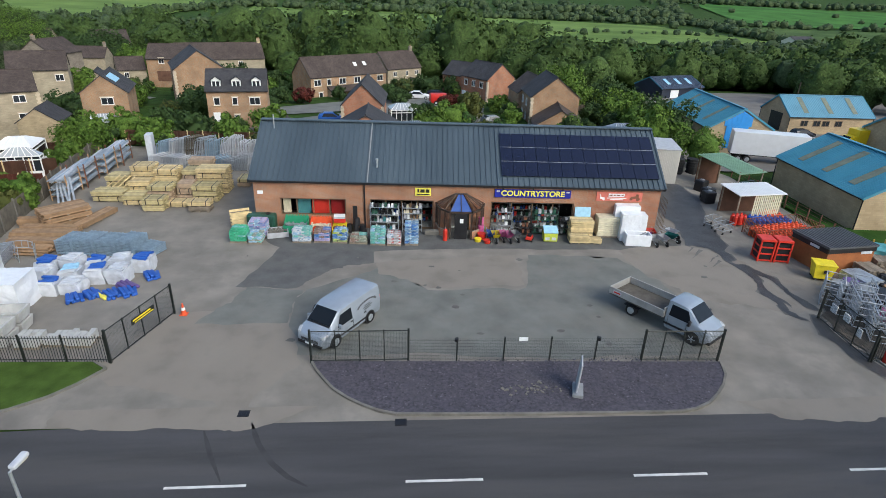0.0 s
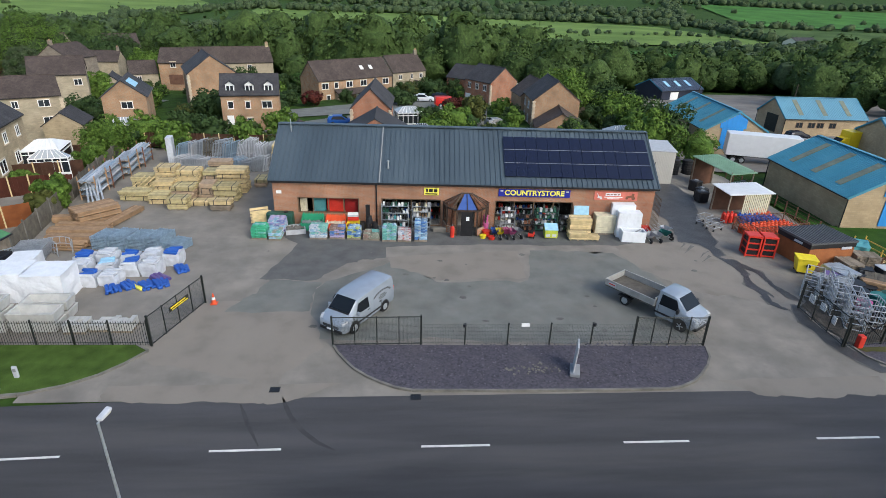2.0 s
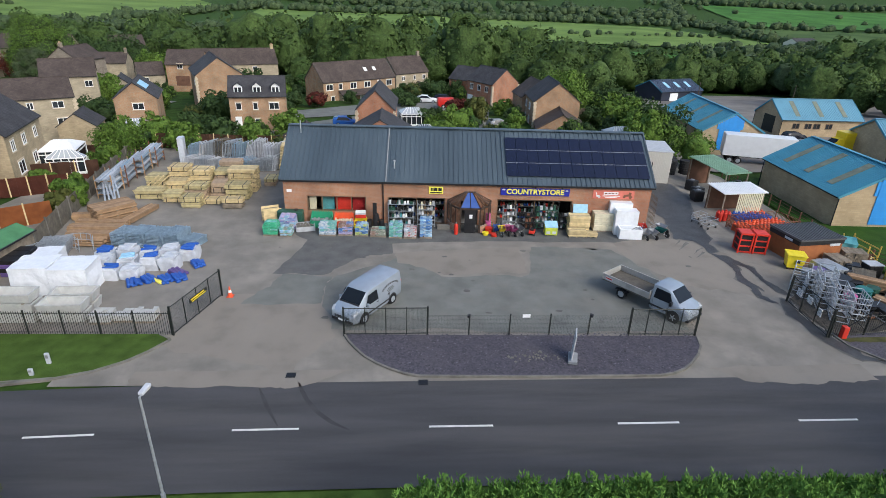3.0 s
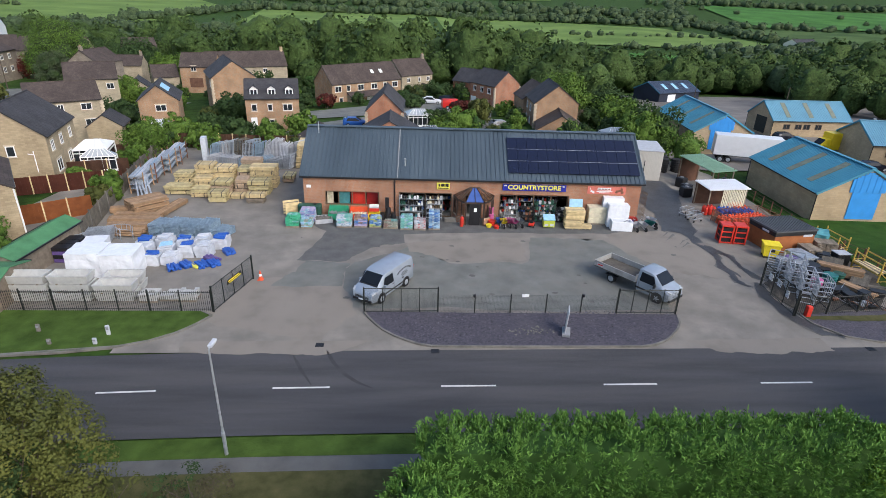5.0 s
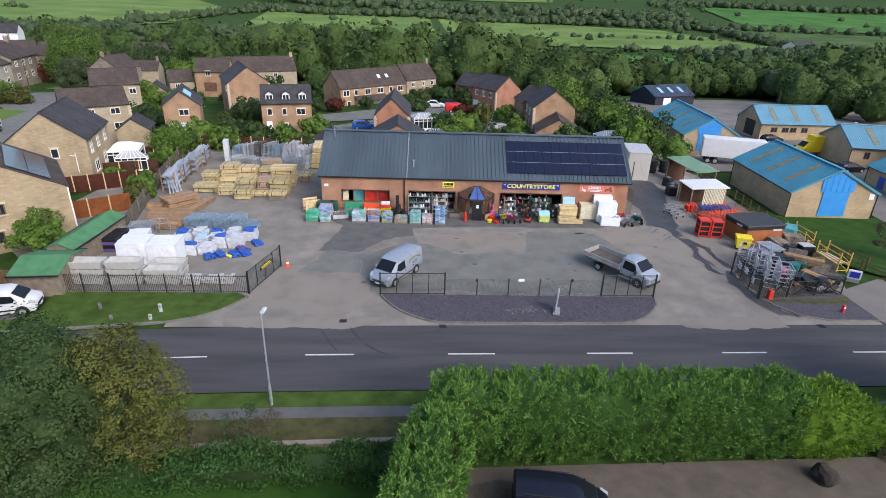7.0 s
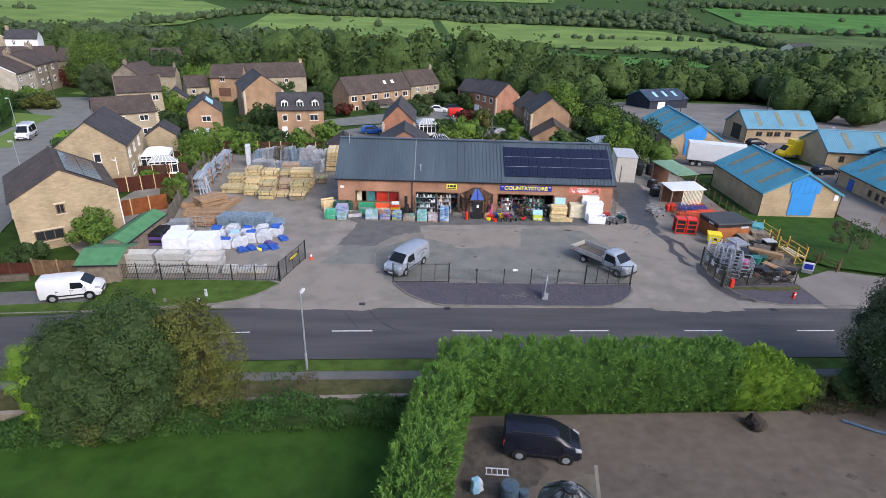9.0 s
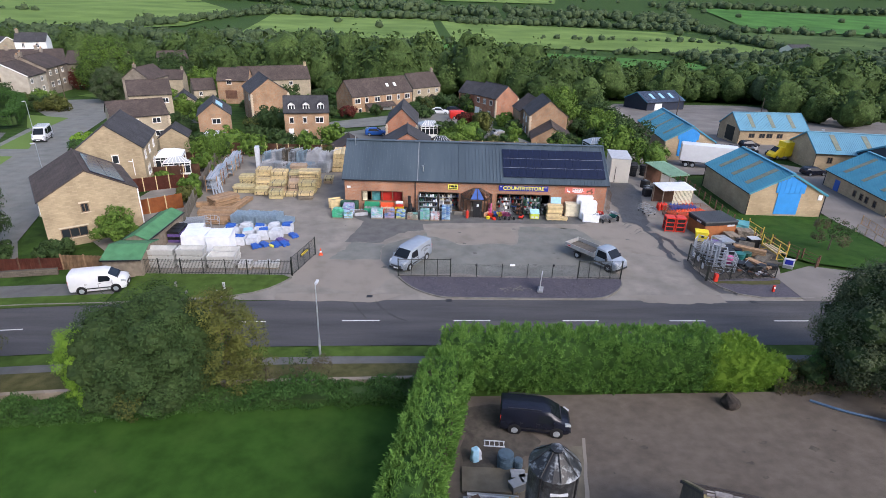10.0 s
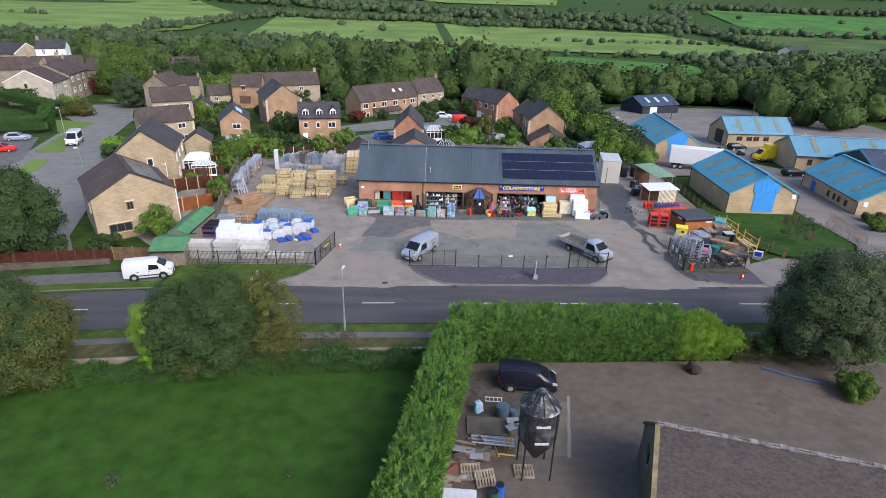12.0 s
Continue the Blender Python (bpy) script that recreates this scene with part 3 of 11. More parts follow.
drape("concrete_patch", blob([(-18.2, 6.8), (-10.2, 4.2), (-8.2, 7.8), (-10.0, 12.5), (-16.2, 13.0)], 0.4), MAT["patch_tan"], 0.008, 5, "pale brown concrete at the entrance", "patch", follow=False)
drape("concrete_patch", blob([(-18.0, 4.4), (-7.0, 4.5), (-8.6, 3.3), (-11.0, 2.9), (-14.0, 3.1), (-18.0, 3.3)], 0.22), MAT["patch_tan"], 0.024, 5, "worn concrete running into the road edge", "patch", follow=False)
drape("concrete_patch", blob([(12.6, 4.3), (21.6, 4.4), (21.6, 3.0), (18.0, 2.75), (14.0, 3.1)], 0.22), MAT["patch_tan"], 0.024, 5, "worn concrete running into the road edge", "patch", follow=False)
drape("tarmac_patch", blob([(-12.0, 21.6), (-5.0, 21.2), (4.0, 21.7), (18.0, 21.4), (18.4, 24.6), (-15.4, 25.9), (-13.0, 22.6)], 0.25), MAT["patch_dark"], 0.004, 5, "dark tarmac strip below the shop front", "patch", follow=False)
DAMP = [[(19.4, 30.0), (19.6, 26.4), (18.4, 22.3), (19.6, 21.9), (20.4, 21.1), (20.2, 19.3), (21.0, 19.5), (21.2, 21.0), (22.3, 24.0), (22.5, 26.2), (24.2, 30.5), (25.0, 33.0), (24.9, 37.6), (20.6, 38.0)],
        [(20.2, 19.4), (20.5, 17.6), (20.4, 15.7), (20.1, 14.3), (20.2, 13.0), (20.3, 11.6), (20.9, 11.0), (20.7, 12.6), (20.9, 14.2), (20.9, 15.6), (21.1, 17.2), (21.3, 18.8)],
        [(20.8, 19.2), (21.4, 17.4), (21.9, 15.6), (21.7, 14.0), (21.9, 12.9), (22.4, 12.4), (22.5, 13.2), (22.2, 14.2), (22.4, 16.0), (22.1, 17.3), (21.5, 18.7)],
        [(21.5, 11.8), (21.0, 10.7), (20.8, 9.2), (20.8, 7.7), (21.3, 6.0), (22.3, 4.7), (23.4, 4.3), (22.6, 5.4), (21.9, 6.8), (21.7, 8.6), (21.8, 10.2), (22.2, 12.0)],
        [(20.4, 14.7), (20.8, 14.6), (21.2, 13.2), (21.0, 13.1)]]
for k, run_ in enumerate(DAMP):
    drape("damp_tarmac", blob(run_, 0.55, 4), MAT["damp_edge"], 0.018 + 0.0008 * k, 5, "half dried tarmac round the water trail", "patch", follow=k == 0)
    mid_ = Vector((sum(p[0] for p in run_) / len(run_), sum(p[1] for p in run_) / len(run_)))
    drape("water_trail", blob([(p[0] + 0.02 * (mid_.x - p[0]), p[1] + 0.01 * (mid_.y - p[1])) for p in run_], 0.30, 5), MAT["wet"], 0.026 + 0.0008 * k, 5, "dark trail of water across the yard", "patch", follow=k == 0)
for a_, b_ in (((19.0, 21.9), (18.0, 20.8)), ((19.4, 21.4), (17.9, 19.9)), ((19.7, 20.1), (18.8, 19.2)), ((19.9, 19.6), (18.6, 18.4)), ((20.2, 20.4), (19.3, 19.9))):
    dx_, dy_ = (b_[1] - a_[1]) * 0.07, -(b_[0] - a_[0]) * 0.07
    drape("water_trail", blob([(a_[0] + dx_, a_[1] + dy_), (b_[0], b_[1]), (a_[0] - dx_, a_[1] - dy_)], 0.10, 3), MAT["damp_edge"], 0.0235, 5, "short dark splash across the yard", "patch", follow=False)

# worn tyre marks, drain covers and small stains
def wear_line(pts, w, label):
    a = [Vector(p) for p in pts]
    left, right = [], []
    for i, p in enumerate(a):
        d = (a[min(i + 1, len(a) - 1)] - a[max(i - 1, 0)]).normalized()
        k = w * (0.25 if i in (0, len(a) - 1) else 1.0) * (1 + 0.35 * noise.noise((p.x * 1.7, p.y * 1.7, 2.0)))
        left.append((p.x - d.y * k, p.y + d.x * k))
        right.append((p.x + d.y * k, p.y - d.x * k))
    drape("tyre_mark", left + right[::-1], MAT["tyre_wear"], 0.024, 50, label, "tyre mark", follow=False)


MAT["tyre_wear"] = pbr("rubbed tarmac", (0.042, 0.041, 0.043), 0.8, 0, 0.2, 1.5, 0.2, 40, stain=0.6, stain_scale=1.2, stain_col=(0.060, 0.058, 0.058))
MAT["oil_stain"] = pbr("oil stained concrete", (0.105, 0.101, 0.092), 0.75, 0, 0.25, 1.5, 0.2, 40, stain=0.6, stain_scale=1.5, stain_col=(0.15, 0.14, 0.125))
wear_line([(-9.6, 3.4), (-9.3, 2.7), (-9.0, 2.1), (-8.6, 1.5), (-8.2, 1.0), (-7.5, 0.35), (-6.7, -0.12)], 0.11, "dark curved tyre mark on the road")
wear_line([(-11.5, 3.0), (-11.1, 2.2), (-10.75, 1.5), (-10.0, 0.2)], 0.10, "dark curved tyre mark on the road")
for x, y in ((-10.1, 4.0), (-3.2, 3.28), (24.0, 3.2)):
    bm = B()
    box(bm, x, y, 0.02, 0.5, 0.42, 0.03)
    for i in range(5):
        box(bm, x - 0.18 + 0.09 * i, y, 0.037, 0.03, 0.36, 0.012)
    tagged(part("drain_cover", bm, MAT["black"]), "dark iron drain cover at the road edge", "drain cover", "drain covers", "structure")
rc = random.Random(8)
for i in range(26):
    x, y, r = rc.uniform(-14, 20), rc.uniform(9, 20.5), rc.uniform(0.06, 0.24)
    drape("oil_spot", blob([(x + r * math.cos(a * 0.9) * rc.uniform(0.6, 1.3), y + r * math.sin(a * 0.9) * rc.uniform(0.5, 1.1)) for a in range(7)], 0.08, 2), MAT["oil_stain"], 0.021 + 0.0004 * i, 50, "small dark oil spot on the yard", "stain", follow=False)

# slate chipping bed with its kerb
BED = [(-7.7, 7.75), (-7.4, 7.1), (-6.9, 6.3), (-6.4, 5.6), (-5.7, 4.95), (-5.0, 4.45), (-4.2, 4.0), (-3.4, 3.76), (1.6, 3.63), (6.8, 3.58), (9.6, 3.6), (10.4, 3.77), (11.2, 4.15), (11.9, 4.75), (12.6, 5.5), (13.1, 6.25), (13.4, 7.3)]
bed = drape("chipping_bed", BED, MAT["slate_chip"], 0.09, 5, "bed of purple grey slate chippings", "gravel bed", follow=False)
strip("kerb", BED, 0.12, 0.12, MAT["kerb"], "pale concrete kerb round the chippings", "kerb")
chips = B()
rc = random.Random(3)
for _ in range(1400):
    x, y = rc.uniform(-7, 13), rc.uniform(4.1, 7.7)
    if x < -3.6 and (y - 4) < (-3.6 - x) * 1.05:
        continue
    if x > 11 and (y - 4) < (x - 11) * 1.6:
        continue
    s = rc.uniform(0.04, 0.11)
    box(chips, x, y, 0.095, s, s * rc.uniform(0.5, 1), 0.03, rc.uniform(0, 180), rc.uniform(-15, 15))
tagged(part("slate_chips", chips, pbr("loose slate chips", (0.085, 0.078, 0.095), 0.75, 0, 0.3, 6, 0.2, 20, island=0.5), bed), "loose slate chips", kind="stuff")
debris = B()
for i in range(46):
    x, y, q = rc.gauss(3.2, 0.65), rc.gauss(5.3, 0.32), rc.uniform(0.05, 0.15)
    box(debris, x, y, 0.10, q, q * rc.uniform(0.5, 1), 0.05, rc.uniform(0, 180), rc.uniform(-20, 20))
tagged(part("stone_debris", debris, MAT["kerb"], bed), "pale broken stone on the slate chips", kind="stuff")

# grass at the left of the entrance
GL = [(-31.5, 8.1), (-18.3, 7.95), (-17.5, 7.4), (-18.25, 6.25), (-19.05, 5.35), (-20.3, 4.5), (-22.1, 3.85), (-24.7, 3.4), (-28, 3.1), (-31.5, 2.7)]
drape("entrance_grass", GL, MAT["verge"], 0.06, 5, "mown green grass beside the entrance", "grass", follow=False)
strip("kerb", GL[1:], 0.13, 0.09, MAT["kerb"], "pale kerb along the grass", "kerb")
far_l = [(x, road_mid(x) + 3.45) for x in (-32, -38, -44, -50, -56, -60, -75, -90)]
drape("roadside_verge", far_l + [(x, y + 1.8) for x, y in far_l[::-1]], MAT["verge"], 0.03, 6, "roadside grass strip", "verge")
far_p = [(x, y + 1.8) for x, y in far_l]
drape("roadside_pavement", far_p + [(x, y + 2.2) for x, y in far_p[::-1]], MAT["patch_dark"], 0.025, 6, "dark tarmac pavement", "pavement")
strip("kerb", [(-7.2, 4.0), (-22, 3.95)][1:] + [(-31.8, 2.75), (-38, road_mid(-38) + 3.9), (-50, road_mid(-50) + 3.9), (-60, road_mid(-60) + 3.9)], 0.12, 0.07, MAT["kerb"], "roadside kerb", "kerb")
# right entrance: tarmac apron, weed strip and field
drape("apron", [(22, 7.6), (29.6, 7.8), (30.4, 5.6), (32, 3.8), (25.2, 3.9), (23.4, 4.6), (22.2, 6.2)], MAT["slate_chip"], 0.05, 5, "dark tarmac apron outside the fence", "apron", follow=False)
strip("kerb", [(22.0, 8.0), (22.2, 6.2), (23.4, 4.6), (25.2, 3.95), (32, 3.85)], 0.12, 0.09, MAT["kerb"], "kerb of the apron", "kerb")
drape("side_field", [(33.3, 21.2), (33.1, 14.2), (34.6, 11.5), (40, 9.4), (43.5, 11.0), (46.8, 15.5), (48.4, 22), (48.8, 29.0), (37.0, 29.5), (36.4, 44), (35.8, 46), (34.8, 31)], MAT["lawn"], 0.10, 2, "bright green grass beside the units", "grass")
drape("access_lane", [(28.9, 8.3), (28.9, 3.3), (32, 3.3), (70, 1.5), (72, 30), (68, 48), (58, 62), (52, 64), (46, 50), (49.6, 46), (49.0, 29.5), (48.6, 22), (47, 15), (43.5, 10.6), (40, 8.6), (34.0, 10.6)], MAT["gravelland"], 0.07, 2,
      "pale worn lane to the units", "lane")
drape("industrial_yard", [(34, 48), (54, 50), (60, 62), (96, 64), (120, 90), (130, 128), (104, 150), (60, 148), (48, 128), (52, 102), (36, 96), (32, 64)], MAT["gravelland"], 0.13, 4, "gravel yard between the units", "yard")
drape("estate_road", [(-30, 60), (-6, 84), (2, 84), (12, 92), (10, 78), (16, 62), (10, 58), (6, 70), (-4, 72), (-20, 58)], MAT["patch_mid"], 0.06, 6, "grey housing estate road", "road")
drape("estate_road", [(-26, 80), (-4, 98), (10, 92), (8, 82), (-2, 84), (-22, 74)], MAT["patch_mid"], 0.07, 6, "grey housing estate road", "road")
drape("driveway", [(-62, 79), (-50, 77), (-47.5, 90), (-60, 95)], MAT["patch_mid"], 0.08, 6, "grey driveway between the houses", "driveway")
drape("side_road", [(-43, 9.5), (-46.5, 15), (-49.5, 25), (-57, 46), (-63, 60), (-66.5, 67), (-70, 81), (-72, 97), (-84, 108), (-100, 102), (-98, 96), (-88, 88), (-79, 78), (-77.5, 67), (-71.5, 44), (-70, 26), (-70, 4), (-60, 1)], MAT["patch_mid"], 0.06, 6, "grey side road into the estate", "road")
drape("side_verge", [(-93, 113), (-84, 108.6), (-77, 104), (-76, 112), (-90, 121)], MAT["field_a"], 0.09, 6, "grass beyond the road junction", "verge")
drape("side_verge", [(-72.3, 51), (-67.4, 51.4), (-70.4, 58.0), (-74.2, 66.6), (-76.2, 67.5)], MAT["field_a"], 0.09, 6, "triangle of roadside grass", "verge")
drape("side_verge", [(-69.6, 46.5), (-66.8, 46.6), (-65.2, 40.0), (-64.5, 33.0), (-67.0, 34.0), (-68.6, 41.5)], MAT["field_a"], 0.09, 6, "strip of roadside grass", "verge")
drape("side_verge", [(-87, 83), (-77.0, 80), (-74.6, 66.8), (-78.5, 69.0)], MAT["field_a"], 0.09, 6, "grass corner by the side road", "verge")
drape("car_park", [(-70.5, 34), (-70.8, 46), (-73.5, 52), (-79, 64), (-104, 66), (-104, 34)], MAT["patch_dark"], 0.07, 6, "small tarmac parking area", "car park")
# near side: lawn, low wall, dirt yard behind the hedge
drape("near_lawn", [(-70, -10.8), (-40, -10.4), (-19, -9.4), (-6.2, -9.2), (-8.2, -26), (-12, -50), (-70, -50)], MAT["lawn"], 0.02, 6, "lush dark green lawn", "grass")
drape("dirt_yard", [(-4.6, -9.5), (30, -9.0), (38, -14), (40, -50), (-9, -50), (-6.2, -24)], MAT["dirt"], 0.01, 6, "brown dirt and gravel farm yard", "yard")
strip("low_wall", [(-50, -12.0), (-40, -10.2), (-30, -9.3), (-19, -8.3), (-5.4, -7.9)], 0.3, 0.45, MAT["stone_dark"], "low weathered stone garden wall", "wall")


# ---- buildings ----
HOUSES = []


def gable_house(name, x, y, rz, L, W, eave, ridge, wall, roof, label, z=None, category="house", over=0.25, thick=0.12, ridge_tiles=True, lift=0.0, grow=(1, 1, 1)):
    """Walls with two gables and a pitched roof; the ridge runs along the house's own x."""
    z = (land(x, y) - 1.2 - lift) / grow[2] if z is None else z
    h = thing(name, x, y, lift, rz, label, category)
    HOUSES.append((x, y, math.hypot(L * grow[0], W * grow[1]) / 2))
    h.scale = grow
    bm = B()
    prism_pts = [(-W / 2, z), (W / 2, z), (W / 2, eave), (0, ridge), (-W / 2, eave)]
    f = [bm.verts.new((-L / 2, a, b)) for a, b in prism_pts]
    g = [bm.verts.new((L / 2, a, b)) for a, b in prism_pts]
    bm.faces.new(f)
    bm.faces.new(g)
    for i in range(5):
        if i in (2, 3):
            continue
        bm.faces.new((f[i], f[(i + 1) % 5], g[(i + 1) % 5], g[i]))
    bmesh.ops.recalc_face_normals(bm, faces=bm.faces)
    part("wall", bm, wall, h)
    pitch = math.atan2(ridge - eave, W / 2)
    run = W / 2 / math.cos(pitch) + over
    for s in (-1, 1):
        bm = B()
        midy, midz = s * (run / 2) * math.cos(pitch), ridge - (run / 2) * math.sin(pitch)
        box(bm, 0, midy + s * math.sin(pitch) * thick / 2, midz + math.cos(pitch) * thick / 2, L + 2 * over * 0.6, run, thick, 0, -math.degrees(pitch) * s)
        part("roof", bm, roof, h)
    if ridge_tiles:
        bm = B()
        tube(bm, (-L / 2 - 0.1, 0, ridge + thick + 0.02), (L / 2 + 0.1, 0, ridge + thick + 0.02), 0.11, 6)
        part("ridge_tiles", bm, roof, h)
    for s in (-1, 1):
        bm = B()
        yy = s * (W / 2 + over * math.cos(pitch) + 0.06)
        box(bm, 0, yy, eave - over * math.sin(pitch) + 0.03, L + 0.2, 0.11, 0.10)
        part("gutter", bm, MAT["black"], h)
    return h


def window(h, side, u, v, w, hh, L, W, frame_mat=None, mull=1, name="window", sill=True, glass=None, depth=0.05):
    """A framed window on one side of a house: 'f' at -y, 'b' at +y, 'l' at -x, 'r' at +x; u along the wall, v the sill's height."""
    fm = frame_mat or MAT["upvc"]
    m = {"f": pose(u, -W / 2, v), "b": pose(-u, W / 2, v, 0, 0, 180), "l": pose(-L / 2, -u, v, 0, 0, -90), "r": pose(L / 2, u, v, 0, 0, 90)}[side]
    bm = B()
    t = 0.09
    for bx_, bz, sx, sz in ((0, t / 2, w, t), (0, hh - t / 2, w, t), (-w / 2 + t / 2, hh / 2, t, hh - 2 * t), (w / 2 - t / 2, hh / 2, t, hh - 2 * t)):
        box(bm, bx_, -depth / 2, bz, sx, depth + 0.04, sz)
    for i in range(mull):
        box(bm, -w / 2 + w * (i + 1) / (mull + 1), -depth / 2, hh / 2, 0.07, depth + 0.02, hh - 2 * t)
    fr = part(name, bm, fm, h)
    fr.matrix_basis = m
    bm = B()
    box(bm, 0, -0.012, hh / 2, w - t, 0.02, hh - t)
    part("pane", bm, glass or MAT["glass"], fr)
    if sill:
        bm = B()
        box(bm, 0, -0.07, -0.05, w + 0.2, 0.16, 0.09)
        part("sill", bm, MAT["quoin"], fr)
        bm = B()
        box(bm, 0, -0.03, hh + 0.09, w + 0.24, 0.07, 0.17)
        part("lintel", bm, MAT["quoin"], fr)
    return fr


def door(h, side, u, v, w, hh, L, W, mat, name="door"):
    m = {"f": pose(u, -W / 2, v), "b": pose(-u, W / 2, v, 0, 0, 180), "l": pose(-L / 2, -u, v, 0, 0, -90), "r": pose(L / 2, u, v, 0, 0, 90)}[side]
    bm = B()
    box(bm, 0, -0.03, hh / 2, w, 0.06, hh)
    for i in range(3):
        box(bm, 0, -0.065, hh * (0.2 + 0.3 * i), w * 0.7, 0.02, hh * 0.2)
    d = part(name, bm, mat, h)
    d.matrix_basis = m
    return d


def quoins(h, corners, z0, z1):
    for cx, cy in corners:
        bm = B()
        k = 0
        zz = z0
        while zz < z1 - 0.3:
            big = k % 2
            box(bm, cx, cy, zz + 0.15, 0.62 if big else 0.38, 0.38 if big else 0.62, 0.29)
            zz += 0.31
            k += 1
        part("quoin_stones", bm, MAT["quoin"], h)


def chimney(h, x, y, z, mat, pots=2):
    bm = B()
    box(bm, x, y, z, 0.9, 0.55, 1.7)
    box(bm, x, y, z + 0.85, 1.0, 0.65, 0.12)
    c = part("chimney", bm, mat, h)
    for i in range(pots):
        bm = B()
        cyl(bm, x - 0.2 + 0.4 * i, y, z + 0.9, 0.12, 0.35, 8, 0.10)
        part("chimney_pot", bm, MAT["brick_tan"], c)


def dormer(h, u, yv, zv, w=1.3, hh=1.1):
    """A small gabled dormer on the front roof slope."""
    bm = B()
    pts = [(-w / 2, 0), (w / 2, 0), (w / 2, hh), (0, hh + 0.5), (-w / 2, hh)]
    prism(bm, [(u + a, zv + b) for a, b in pts], yv, yv + 1.9)
    d = part("dormer", bm, MAT["upvc"], h)
    for s in (-1, 1):
        bm = B()
        box(bm, u + s * w * 0.29, yv + 0.9, zv + hh + 0.30, w * 0.80, 2.15, 0.06, 0, 0, s * 38)
        part("dormer_roof", bm, MAT["tile_dark"], d)
    bm = B()
    box(bm, u - 0.28, yv - 0.01, zv + 0.58, 0.42, 0.04, 0.75)
    box(bm, u + 0.28, yv - 0.01, zv + 0.58, 0.42, 0.04, 0.75)
    part("pane", bm, MAT["glass"], d)


def solar_on(h, x0, x1, pitch, ridge, W, side, n, rows, mat=None):
    """Panels on a roof slope."""
    cw = (x1 - x0) / n
    for i in range(n):
        for r in range(rows):
            bm = B()
            s = 0.5 + (r + 0.5) * 1.65
            yy, zz = side * s * math.cos(pitch), ridge - s * math.sin(pitch)
            box(bm, x0 + cw * (i + 0.5), yy + side * math.sin(pitch) * 0.2, zz + math.cos(pitch) * 0.2, cw - 0.04, 1.6, 0.05, 0, -math.degrees(pitch) * side)
            part("solar_panel", bm, mat or MAT["solar"], h)


# near stone house beside the side road
h = gable_house("stone_house", -41.5, 19.8, 124.3, 11.0, 8.4, 5.0, 7.6, MAT["stone"], MAT["tile_brown"], "buff stone house with brown tiled roof and solar panels", over=0.12, lift=0.25, grow=(0.88, 1.02, 0.93))
window(h, "l", -0.6, 3.2, 0.7, 1.0, 11, 8.4, MAT["brown"], 1)
window(h, "l", -1.9, 0.6, 2.3, 1.1, 11, 8.4, MAT["brown"], 2)
window(h, "f", 3.5, 3.0, 1.4, 1.1, 11, 8.4)
window(h, "b", 3, 3.0, 1.4, 1.1, 11, 8.4)
solar_on(h, -5.2, 4.0, math.atan2(2.6, 4.2), 7.6, 8.4, -1, 6, 2)
bm = B()
tube(bm, (-5.55, -4.27, 0), (-5.55, -4.27, 4.9), 0.06)
part("drainpipe", bm, MAT["upvc"], h)
# second stone house
h = gable_house("stone_house", -45.4, 36.0, 104.3, 11.6, 8.6, 5.2, 8.4, MAT["stone"], MAT["tile_dark"], "buff stone house with dark slate roof", lift=0.95, grow=(0.84, 0.86, 0.89))
window(h, "l", 0.6, 3.0, 0.9, 1.2, 11.6, 8.6, None, 0)
for u in (-4.0, -0.5, 3.4):
    window(h, "f", u, 3.2, 1.1, 1.2, 11.6, 8.6)
window(h, "f", 1.6, 0.6, 1.4, 1.3, 11.6, 8.6)
window(h, "f", -3.0, 0.6, 1.8, 1.4, 11.6, 8.6)
bm = B()
tube(bm, (-5.9, -2.8, 1.2), (-5.9, -2.8, 3.6), 0.05)
tube(bm, (-5.9, -2.8, 3.2), (-5.9, -2.2, 3.3), 0.05)
part("soil_pipe", bm, MAT["upvc"], h)
# third, long brown roof
h = gable_house("stone_house", -51.1, 54.6, 33.0, 10.5, 8.0, 4.3, 7.1, MAT["stone_pale"], MAT["tile_brown"], "pale stone house with long brown tiled roof", lift=2.33, grow=(0.78, 0.76, 0.71))
for u, w in ((-0.8, 0.9), (2.9, 1.6)):
    window(h, "f", u, 2.5, w, 1.2, 10.5, 8.0)
window(h, "f", 3.1, -0.4, 1.6, 1.2, 10.5, 8.0)
quoins(h, ((5.25, -4.0), (-5.25, -4.0)), -0.6, 4.2)
# fourth behind it
h = gable_house("stone_house", -58.5, 76.8, 25.7, 9.5, 8.0, 3.9, 6.8, MAT["stone_pale"], MAT["tile_brown"], "pale stone house with brown tiled roof", lift=1.94, grow=(0.79, 0.81, 0.79))
window(h, "f", 3.2, 1.8, 1.4, 1.2, 9.5, 8.0)
window(h, "f", -1.5, 1.8, 1.2, 1.2, 9.5, 8.0)
h = gable_house("stone_house", -67.6, 96.5, 82.9, 10.0, 8.0, 3.2, 6.4, MAT["stone_dark"], MAT["tile_brown"], "dark stone house with tiled roof and chimney", lift=2.9, grow=(0.80, 0.78, 0.72))
chimney(h, -4.4, 0, 6.6, MAT["stone_dark"])
h = gable_house("stone_house", -67.8, 110.1, 7.7, 12.0, 8.0, 3.0, 6.0, MAT["stone_pale"], MAT["tile_brown"], "pale stone house with brown roof and chimney", lift=1.27, grow=(0.59, 0.64, 0.63))
chimney(h, 5.4, 0, 6.4, MAT["stone_dark"])
